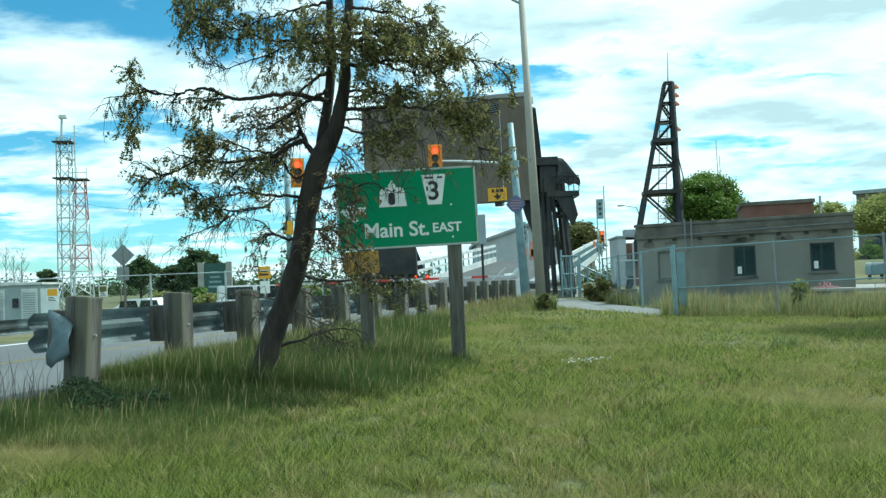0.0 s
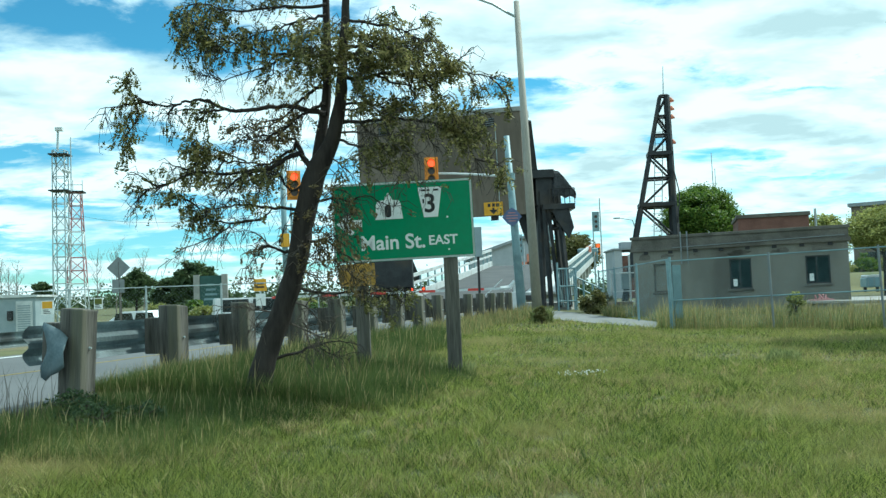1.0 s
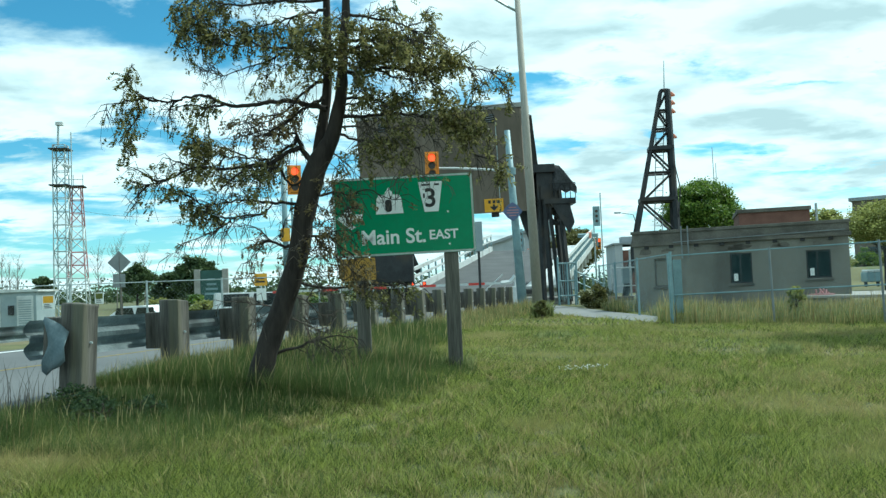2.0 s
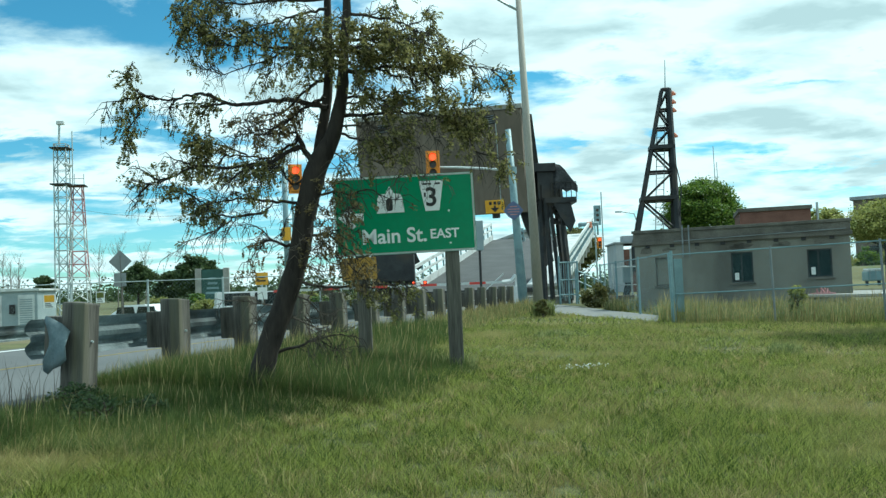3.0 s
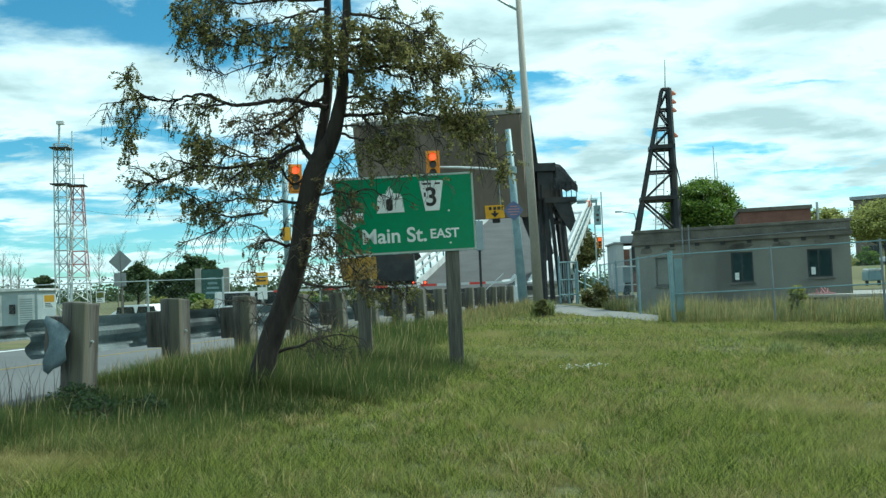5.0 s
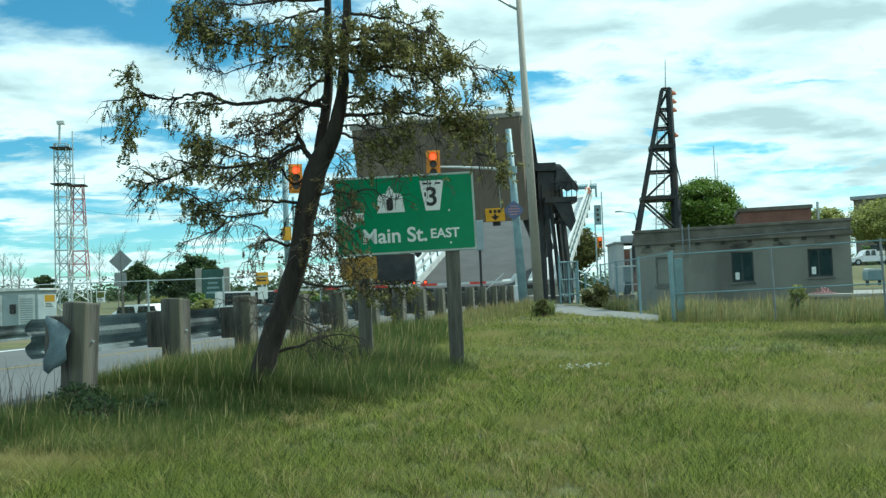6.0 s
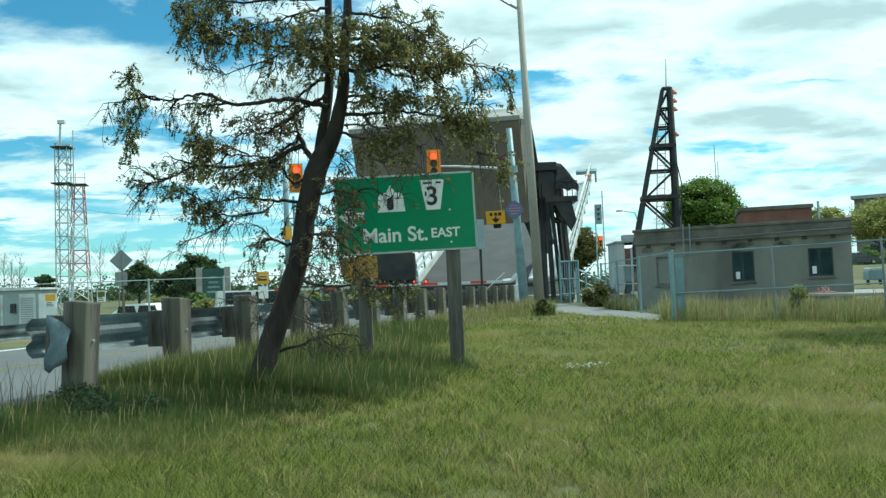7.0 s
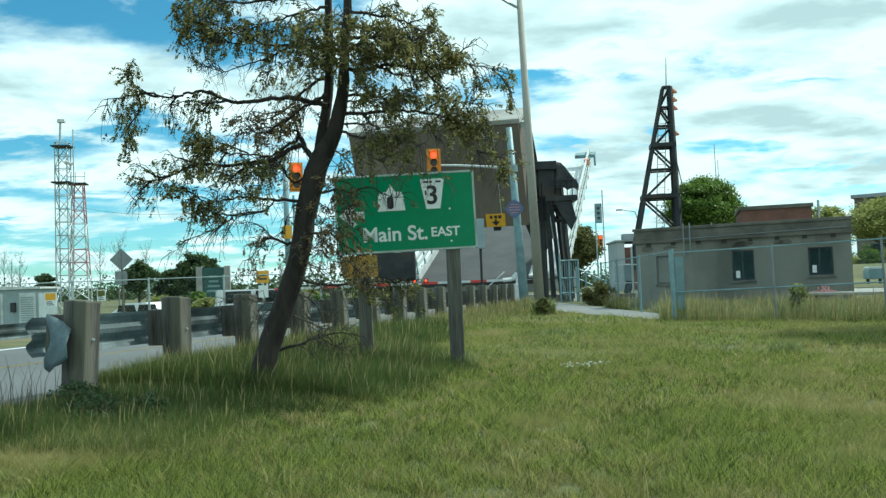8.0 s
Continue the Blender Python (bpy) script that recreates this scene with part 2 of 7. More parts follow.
LOCUST = surface("young_leaf", (0.085, 0.09, 0.028), (0.31, 0.28, 0.11), 0.55, scale=1.2, fine=5, bump=0, through_light=0.5, island=0.55, gloss=0.35)
RUSTLEAF = surface("browned_leaf", (0.11, 0.085, 0.045), (0.25, 0.19, 0.085), 0.6, scale=2, fine=5, bump=0, through_light=0.35, island=0.5, gloss=0.3)
MAPLE = surface("maple_leaf", (0.055, 0.115, 0.014), (0.20, 0.28, 0.045), 0.5, scale=0.5, fine=3, bump=0, through_light=0.35, island=0.5, gloss=0.4)
DARKLEAF = surface("dark_leaf", (0.04, 0.068, 0.026), (0.10, 0.14, 0.055), 0.6, scale=0.5, fine=3, bump=0, through_light=0.3, island=0.5, gloss=0.3)
LIMELEAF = surface("yellow_green_leaf", (0.19, 0.215, 0.055), (0.42, 0.42, 0.14), 0.55, scale=0.5, fine=3, bump=0, through_light=0.4, island=0.5, gloss=0.3)
OLIVELEAF = surface("olive_leaf", (0.08, 0.085, 0.026), (0.19, 0.18, 0.06), 0.6, scale=0.5, fine=3, bump=0, through_light=0.3, island=0.5, gloss=0.3)
SHEDGREY = surface("shed_cladding", (0.25, 0.31, 0.33), (0.34, 0.40, 0.42), 0.5, 0.1, scale=2, bump=0.03)
TARP = surface("black_tarp", (0.022, 0.024, 0.028), (0.10, 0.105, 0.11), 0.38, scale=3, fine=12, bump=0.5)
PALEWALL = surface("pale_wall", (0.36, 0.38, 0.41), (0.46, 0.48, 0.51), 0.8, scale=0.8, bump=0.05)
GREYROOF = surface("grey_roof", (0.24, 0.26, 0.28), (0.33, 0.35, 0.37), 0.8, scale=0.8, bump=0.05)
CARWHITE = surface("white_car_paint", (0.74, 0.75, 0.76), (0.82, 0.83, 0.84), 0.25, scale=1, bump=0, gloss=0.6)
CARDARK = surface("dark_car_paint", (0.02, 0.022, 0.026), (0.035, 0.038, 0.045), 0.25, scale=1, bump=0, gloss=0.6)
CARGREY = surface("blue_grey_paint_body", (0.20, 0.32, 0.37), (0.28, 0.41, 0.46), 0.4, scale=1, bump=0.02)
RUBBER = surface("tyre_rubber", (0.012, 0.012, 0.012), (0.025, 0.025, 0.025), 0.85, scale=8, bump=0.1)
DARKGLASS = surface("dark_window_glass", (0.008, 0.012, 0.013), (0.02, 0.028, 0.03), 0.08, scale=1, bump=0, gloss=0.7)
TEALGLASS = surface("dusty_dark_pane", (0.006, 0.016, 0.017), (0.018, 0.036, 0.037), 0.5, scale=1.2, bump=0, gloss=0.05)
LAMP_RED = glow("red_lamp", (1.0, 0.07, 0.02), 2.2)
LAMP_DIM = surface("unlit_lens", (0.035, 0.02, 0.012), (0.06, 0.035, 0.02), 0.3, scale=6, bump=0)


# ---- makers ----
def box(bm, x0, x1, y0, y1, z0, z1, bevel=0.0):
    vs = [bm.verts.new((x, y, z)) for z in (z0, z1) for y in (y0, y1) for x in (x0, x1)]
    fs = [bm.faces.new([vs[i] for i in q]) for q in ((0, 2, 3, 1), (4, 5, 7, 6), (0, 1, 5, 4), (2, 6, 7, 3), (0, 4, 6, 2), (1, 3, 7, 5))]
    if bevel:
        bmesh.ops.bevel(bm, geom=list({e for f in fs for e in f.edges}), offset=bevel, segments=2, affect="EDGES", profile=0.6)
    return bm


def rod(bm, a, b, r0, r1=None, n=6, caps=True):
    """A round bar from a to b."""
    a, b = Vector(a), Vector(b)
    r1 = r0 if r1 is None else r1
    q = (b - a).to_track_quat("Z", "Y")
    ring = []
    for p, r in ((a, r0), (b, r1)):
        ring.append([bm.verts.new(p + q @ Vector((math.cos(2 * math.pi * k / n) * r, math.sin(2 * math.pi * k / n) * r, 0))) for k in range(n)])
    for k in range(n):
        bm.faces.new((ring[0][k], ring[0][(k + 1) % n], ring[1][(k + 1) % n], ring[1][k]))
    if caps:
        bm.faces.new(ring[0][::-1]); bm.faces.new(ring[1])
    return bm


def bar(bm, a, b, w, d=None):
    """A square bar (a rolled section) from a to b."""
    return rod(bm, a, b, (w + (d or w)) / 2 * 0.7071, n=4)


def prism(bm, outline, y0, y1):
    """An outline in x and z, given depth along y."""
    a = [bm.verts.new((x, y0, z)) for x, z in outline]
    b = [bm.verts.new((x, y1, z)) for x, z in outline]
    bm.faces.new(a); bm.faces.new(b[::-1])
    for i in range(len(a)):
        j = (i + 1) % len(a)
        bm.faces.new((a[j], a[i], b[i], b[j]))
    return bm


def tube(bm, points, radii, n=8):
    """A bent, tapered round limb through the points."""
    rings, pts = [], [Vector(p) for p in points]
    for i, p in enumerate(pts):
        way = (pts[min(i + 1, len(pts) - 1)] - pts[max(i - 1, 0)]).normalized()
        u = way.cross(Vector((0.31, 0.93, 0.2))).normalized()
        v = way.cross(u)
        rings.append([bm.verts.new(p + (u * math.cos(2 * math.pi * k / n) + v * math.sin(2 * math.pi * k / n)) * radii[i]) for k in range(n)])
    for a, b in zip(rings, rings[1:]):
        for k in range(n):
            bm.faces.new((a[k], a[(k + 1) % n], b[(k + 1) % n], b[k]))
    bm.faces.new(rings[-1])
    return bm


def mesh_of(name, bm, material, smooth=False):
    bmesh.ops.recalc_face_normals(bm, faces=bm.faces)
    me = bpy.data.meshes.new(name)
    bm.to_mesh(me)
    bm.free()
    me.materials.append(material)
    if smooth:
        me.polygons.foreach_set("use_smooth", [True] * len(me.polygons))
    return me


def part(name, bm, material, parent, label="", smooth=False):
    ob = new(name, mesh_of(name, bm, material, smooth))
    ob.parent = parent
    return tagged(ob, label)


def fall(x):
    """The land falls gently to the east."""
    return -0.0227 * min(45.0, max(-45.0, x))


def settled(m):
    """A pose let down or lifted onto the sloping land."""
    return Matrix.Translation((0, 0, fall(m.translation.x))) @ m


def thing(name, label, category, group="", m=None, kind=""):
    ob = new(name)
    ob.matrix_world = settled(m) if m else Matrix()
    return tagged(ob, label, category, group, kind)


def solid(name, bm, material, label, category, group="", kind="", m=None, smooth=False, level=False):
    for v in bm.verts:
        if not level:
            v.co.z += fall((m @ v.co).x if m and kind else v.co.x if not m else m.translation.x)
    ob = new(name, mesh_of(name, bm, material, smooth))
    if m:
        ob.matrix_world = m
    return tagged(ob, label, category, group, kind)


def raw_mesh(name, verts, tris, material):
    """A mesh of triangles from arrays."""
    me = bpy.data.meshes.new(name)
    me.vertices.add(len(verts)); me.vertices.foreach_set("co", np.asarray(verts, np.float32).ravel())
    me.loops.add(tris.size); me.loops.foreach_set("vertex_index", tris.astype(np.int32).ravel())
    me.polygons.add(len(tris)); me.polygons.foreach_set("loop_start", np.arange(0, tris.size, 3, dtype=np.int32))
    me.update(calc_edges=True)
    me.materials.append(material)
    return me


def glyphs(text, height, bold):
    """Built-in font, made into a mesh in the x-y plane."""
    cu = bpy.data.curves.new("letter", "FONT")
    cu.body, cu.size, cu.extrude, cu.offset = text, height / 0.72, 0.002, bold
    tmp = bpy.data.objects.new("letter", cu)
    me = bpy.data.meshes.new_from_object(tmp)
    bpy.data.objects.remove(tmp); bpy.data.curves.remove(cu)
    return me


def lettering(text, height, material, parent, x, y, z, bold=0.0, width=0.0):
    """Letters, each a mesh of its own, standing in the x-z plane and facing -y, from x on."""
    def reach(me):
        xs = [v.co.x for v in me.vertices]
        return min(xs), max(xs)
    lo, hi = reach(glyphs(text, height, bold))
    k = width / (hi - lo) if width else 1.0
    for i, ch in enumerate(text):
        if ch == " ":
            continue
        me = glyphs(ch, height, bold)
        shift = reach(glyphs(text[:i + 1], height, bold))[1] - reach(me)[1] - lo
        me.transform(Matrix.Rotation(radians(90), 4, "X") @ Matrix.Diagonal((k, 1, 1, 1)) @ Matrix.Translation((shift, 0, 0)))
        me.materials.clear(); me.materials.append(material)
        ob = new("letter", me)
        ob.parent, ob.location = parent, (x, y, z)


ROAD_TURN = -14.4                     # the road's heading, clockwise from the view
RAIL = Vector((-3.94, 9.1, 0.0))      # foot of the first guide-rail post
ALONG = Vector((math.sin(radians(14.4)), math.cos(radians(14.4)), 0))
ACROSS = Vector((ALONG.y, -ALONG.x, 0))


def by_road(along, across, z=0.0):
    """A place told along the guide rail from its first post and across to the lawn's side."""
    return RAIL + ALONG * along + ACROSS * across + Vector((0, 0, z))


# ---- ground, road, paths ----
PATH_OUTLINE = [(3.0, 45.0), (3.3, 38.0), (3.85, 34.0), (4.9, 29.0), (6.1, 24.7), (7.2, 28.4), (6.7, 34.0), (6.3, 42.0), (5.6, 46.0)]

def build_ground():
    bm = bmesh.new()
    cs = [-1500, -300, -90, -60, -45, -30, -20, -14, -12.3, -11.0, -10.2, -9.4, -8.7, -8.0, -7.3, -4, 0, 5, 15, 25, 40, 55, 70, 100, 300, 1500]
    ls = [-1500, -200, -40, -8, 3, 12, 25, 35, 45, 60, 80, 110, 150, 250, 400, 2500]
    grid = []
    for a in ls:
        row = []
        for c in cs:
            s = min(1.0, max(0.0, (-7.3 - c) / 4.4))
            row.append(bm.verts.new(by_road(a, c, -s * s * (3 - 2 * s))))
        grid.append(row)
    for j in range(len(ls) - 1):
        for i in range(len(cs) - 1):
            bm.faces.new((grid[j][i], grid[j][i + 1], grid[j + 1][i + 1], grid[j + 1][i]))
    solid("ground", bm, SOIL, "grassy level ground with dry brown patches", "ground", kind="structure")
    bm = bmesh.new()
    box(bm, -7.0, -0.15, -60, 40.6, -0.3, 0.012)
    solid("road", bm, ASPHALT, "worn grey asphalt road up to the lift bridge", "road", kind="structure", m=pose(*RAIL, 0, 0, ROAD_TURN))
    for a, b, mat, nm in ((-3.80, -3.70, STRAW, "centre_line"), (-6.7, -6.6, WHITE, "edge_line")):
        bm = bmesh.new()
        box(bm, a, b, -60, 38, 0.0, 0.016)
        solid(nm, bm, mat, "worn painted line on the asphalt", "road marking", kind="structure", m=pose(*RAIL, 0, 0, ROAD_TURN))
    # the strip of footpath that crosses the verge to the right
    bm = bmesh.new()
    prism(bm, PATH_OUTLINE, 0, 0.02)
    bmesh.ops.rotate(bm, verts=bm.verts, matrix=Matrix(((1, 0, 0), (0, 0, 1), (0, 1, 0))))
    solid("pavement", bm, PATHGREY, "pale grey asphalt footpath crossing the grass verge", "path", kind="structure")
    bm = bmesh.new()
    box(bm, -60, -13.5, 34, 66, -1.2, -0.990)
    solid("yard", bm, GRAVEL, "gravel yard behind the chain-link fence", "yard", kind="structure")
    bm = bmesh.new()
    box(bm, 18, 60, 50, 68, -0.2, 0.010)
    solid("yard", bm, CONCRETE, "pale concrete yard past the grey building", "yard", kind="structure")


build_ground()


# ---- the lift bridge ----
BRIDGE_TURN = -14.0
PIVOT = (0.78, 52.0, 4.02)


def build_bridge():
    span = thing("bascule_span", "rising bascule bridge leaf with a big brown concrete counterweight", "lift bridge", m=pose(*PIVOT, 11.3, 0, BRIDGE_TURN))
    bm = bmesh.new()
    box(bm, -4.53, 5.05, -3.59, -0.6, 1.57, 7.30, 0.05)
    weight = part("counterweight", bm, WEIGHT, span, "stained brown concrete counterweight box")
    # paler slab: the sunlit look of the box's top is put into its colour
    bm = bmesh.new()
    box(bm, -4.60, 5.12, -3.66, -0.53, 7.30, 7.56, 0.03)
    part("lit_top_slab", bm, CONCRETE, weight)
    for x in (-2.9, 3.3):
        bm = bmesh.new()
        box(bm, x - 0.28, x + 0.28, -3.63, -3.59, 6.55, 7.05)
        part("vent_opening", bm, BLACK, weight)
        bm = bmesh.new()
        for k in range(4):
            rod(bm, (x - 0.26, -3.65, 6.62 + 0.12 * k), (x + 0.26, -3.65, 6.66 + 0.12 * k), 0.02, n=4)
        part("grille", bm, DULLPLATE, weight)
    bm = bmesh.new()                                     # conduit down the face
    rod(bm, (3.62, -3.63, 2.0), (3.62, -3.63, 6.6), 0.025)
    part("conduit", bm, GALV, weight)
    bm = bmesh.new()
    box(bm, 5.12, 5.45, -3.3, -2.9, 6.95, 7.3, 0.02)
    part("floodlight", bm, GALV, weight)
    # clearance board under the box's lower edge
    bm = bmesh.new()
    box(bm, 2.72, 3.80, -3.70, -3.62, 1.62, 2.36, 0.02)
    board = part("clearance_board", bm, AMBER, weight, "amber clearance board with a black arrow")
    bm = bmesh.new()
    prism(bm, [(3.02, 1.93), (3.5, 1.93), (3.26, 1.68)], -3.712, -3.70)
    box(bm, 3.2, 3.32, -3.712, -3.70, 1.93, 2.05)
    part("arrow", bm, BLACK, board)
    for a, b in ((2.95, 3.1), (3.2, 3.36), (3.42, 3.6)):
        part("figure_bar", box(bmesh.new(), a, b, -3.712, -3.70, 2.1, 2.28), BLACK, board)
    bm = bmesh.new()
    box(bm, 3.05, 3.45, -3.5, -3.2, 1.32, 1.57, 0.02)
    part("lamp_housing", bm, BLACK, weight)
    # steel arms from the weight down to the leaf
    for x in (-4.3, 4.9):
        bm = bmesh.new()
        bar(bm, (x, -0.6, 7.0), (x, 3.2, 0.2), 0.5)
        bar(bm, (x, -1.6, 1.8), (x, 4.2, -2.4), 0.45)
        bar(bm, (x, 3.2, 0.2), (x, 6.4, -2.6), 0.4)
        part("link_arm", bm, DARKSTEEL, span, "dark riveted steel arm")
    # the leaf
    bm = bmesh.new()
    box(bm, -3.2, 4.6, 0.9, 29.0, -3.72, -3.45)
    part("deck", bm, DECKGREY, span, "grey steel-grid roadway deck")
    bm = bmesh.new()
    box(bm, 4.0, 6.3, 1.2, 29.0, -3.44, -3.28)
    part("footway", bm, PALESTEEL, span, "pale painted footway plates")
    for k in range(9):
        bm = bmesh.new()
        box(bm, -3.1, 6.2, 1.4 + 3.3 * k, 1.7 + 3.3 * k, -4.5, -3.72)
        part("floor_beam", bm, PALESTEEL, span)
    for x, w in ((-3.45, 0.24), (4.8, 0.24)):
        bm = bmesh.new()                                 # plate girder, deeper near the pivot
        outline = [(0.9, -5.0), (12, -4.7), (29.0, -4.3), (29.0, -3.3), (0.9, -3.3)]
        a = [bm.verts.new((x - w / 2, y, z)) for y, z in outline]
        b = [bm.verts.new((x + w / 2, y, z)) for y, z in outline]
        bm.faces.new(a); bm.faces.new(b[::-1])
        for i in range(5):
            bm.faces.new((a[(i + 1) % 5], a[i], b[i], b[(i + 1) % 5]))
        part("girder", bm, PALESTEEL, span, "pale painted plate girder")
    for x in (-3.2, 6.33):                               # parapets: rails on posts, pale
        bm = bmesh.new()
        for z, h in ((-1.94, 0.22), (-2.45, 0.15), (-3.22, 0.46)):
            box(bm, x - 0.07, x + 0.07, 1.3, 29.1, z - h / 2, z + h / 2)
        rail = part("parapet", bm, PALESTEEL, span, "painted steel parapet rail")
        for k in range(15):
            bm = bmesh.new()
            box(bm, x - 0.05, x + 0.05, 1.4 + 1.96 * k, 1.52 + 1.96 * k, -3.35, -1.9)
            part("parapet_post", bm, BLUESTEEL, rail)
        if x < 0:
            continue
        bm = bmesh.new()
        for k in range(56):
            box(bm, x - 0.02, x + 0.02, 1.5 + 0.49 * k, 1.53 + 0.49 * k, -3.1, -2.0)
        part("balusters", bm, BLUESTEEL, rail)
    bm = bmesh.new()                                     # lamp bracket and walkway at the tip
    box(bm, 5.1, 6.9, 27.6, 28.6, -2.5, -2.2)
    bar(bm, (6.8, 28.2, -2.4), (6.8, 28.2, -3.4), 0.12)
    part("tip_platform", bm, BLUESTEEL, span)
    bm = bmesh.new()
    rod(bm, (6.36, 24.3, -2.3), (6.36, 24.3, -1.8), 0.22, n=10)
    part("navigation_lamp", bm, ORANGE, span, "orange navigation lamp housing")
    # towers beside the roadway
    for x0, x1, top, side in ((5.45, 6.95, 7.72, 1), (-3.95, -1.9, 4.6, -1)):
        tw = thing("bridge_tower", "dark riveted steel tower beside the lift span", "bridge tower", "lift bridge towers", pose(0, 48.4, 0))
        for x in (x0 + 0.15, x1 - 0.15):
            for y in (-0.8, 1.2):
                bm = bmesh.new()
                lean = 0.25 if x > (x0 + x1) / 2 else 0.0
                bar(bm, (x + lean, y, 0), (x - lean * 0.6, y, top - 1.2), 0.22 if side > 0 else 0.34)
                part("leg", bm, DARKSTEEL, tw)
        z = 0.5
        if side > 0:                                     # slender shafts, raked pale stays and a hanging gusset
            for xa, xb, mt, wd in ((x0 + 0.55, x0 + 0.40, DARKSTEEL, 0.20), (x0 + 1.0, x0 + 0.62, DARKSTEEL, 0.16), (x0 + 1.25, x0 + 0.35, GALV, 0.07), (x0 + 1.6, x0 + 1.15, DARKSTEEL, 0.13)):
                bm = bmesh.new()
                bar(bm, (xa, -1.0, 0), (xb, -1.0, top - 2.1), wd)
                part("stay", bm, mt, tw)
            bm = bmesh.new()
            prism(bm, [(x1 - 0.75, top - 2.2), (x1 + 0.25, top - 2.2), (x1 + 0.5, top - 3.3), (x1 + 0.2, top - 3.9), (x1 - 0.35, top - 3.0)], -1.1, -0.9)
            part("gusset", bm, DARKSTEEL, tw)
            bm = bmesh.new()
            prism(bm, [(x0 - 1.0, top - 2.4), (x0 - 0.1, top - 2.0), (x0 - 0.1, top - 5.0), (x0 - 0.35, top - 4.4), (x0 - 0.75, top - 3.3)], 0.2, 0.5)
            part("rocker_plate", bm, DARKSTEEL, tw, "dark curved rocker plate")
        while z < top - 2.0:
            if side > 0 and z < 4.0:
                z += 1.3
                continue
            for y in (-0.8, 1.2):
                bm = bmesh.new()
                bar(bm, (x0 + 0.15, y, z), (x1 - 0.1, y, z + 1.3), 0.11)
                bar(bm, (x1 - 0.1, y, z), (x0 + 0.15, y, z + 1.3), 0.11)
                part("brace", bm, DARKSTEEL, tw)
            bm = bmesh.new()
            bar(bm, (x0, -0.8, z), (x1, -0.8, z), 0.14)
            part("strut", bm, DARKSTEEL, tw)
            z += 1.3
        bm = bmesh.new()
        box(bm, x0 + 0.12, x0 + (0.40 if side > 0 else 0.95), 0.1, 0.9, 0, top - 2.2)
        part("shaft", bm, DARKSTEEL, tw)
        if side > 0:
            bm = bmesh.new()
            box(bm, x0 + 0.3, x1 + 0.6, -1.2, 1.6, top - 2.25, top - 1.95)
            part("platform", bm, DARKSTEEL, tw)
            bm = bmesh.new()
            box(bm, x0 - 0.3, x0 + 1.0, -1.15, 1.5, top - 0.45, top)
            part("roof", bm, DARKSTEEL, tw)
            bm = bmesh.new()
            box(bm, x0 + 0.0, x0 + 1.15, -0.9, 0.9, top - 1.95, top - 0.25)
            part("machinery_box", bm, DARKSTEEL, tw)
            bm = bmesh.new()
            for k in range(6):
                rod(bm, (x1 - 0.8 + 0.28 * k, -1.15, top - 1.95), (x1 - 0.8 + 0.28 * k, -1.15, top - 1.1), 0.025, n=5)
            rod(bm, (x1 - 0.8, -1.15, top - 1.1), (x1 + 0.6, -1.15, top - 1.1), 0.03, n=5)
            rod(bm, (x1 - 0.8, -1.15, top - 1.5), (x1 + 0.6, -1.15, top - 1.5), 0.025, n=5)
            part("handrail", bm, DARKSTEEL, tw)
            bm = bmesh.new()                             # torn tarpaulin hanging over the far side
            rnd = random.Random(4)
            cols = [(x0 + 0.9, top - 0.02), (x0 + 1.25, top - 0.10), (x0 + 1.55, top - 0.38), (x0 + 1.85, top - 0.80), (x1 + 0.72, top - 1.30)]
            rows = []
            for i, (x, z) in enumerate(cols):
                low = z - (1.75 - 0.30 * i) + rnd.uniform(-0.2, 0.2)
                rows.append([bm.verts.new((x + rnd.uniform(-0.04, 0.04), -1.0 + 0.09 * math.sin(3 * i + j), z + (low - z) * j / 4)) for j in range(5)])
            for a, b in zip(rows, rows[1:]):
                for j in range(4):
                    bm.faces.new((a[j], b[j], b[j + 1], a[j + 1]))
            bmesh.ops.solidify(bm, geom=bm.faces[:], thickness=0.03)
            part("tarpaulin", bm, TARP, tw, "torn black tarpaulin", smooth=True)
        else:
            # added dark box, in part standing in for the counterweight's shaded underside
            bm = bmesh.new()
            box(bm, x0 + 0.2, x1 + 0.25, -1.25, 0.6, 1.45, 2.95, 0.03)
            part("underside_housing", bm, DARKSTEEL, tw)
    # abutment under the leaf
    bm = bmesh.new()
    box(bm, -5.5, 7.2, -2.6, 0.6, -4.3, -3.62)
    solid("abutment", bm, CONCRETE, "stained concrete bridge abutment", "abutment", kind="structure", m=pose(*PIVOT, 0, 0, BRIDGE_TURN))
    return span


SPAN = build_bridge()


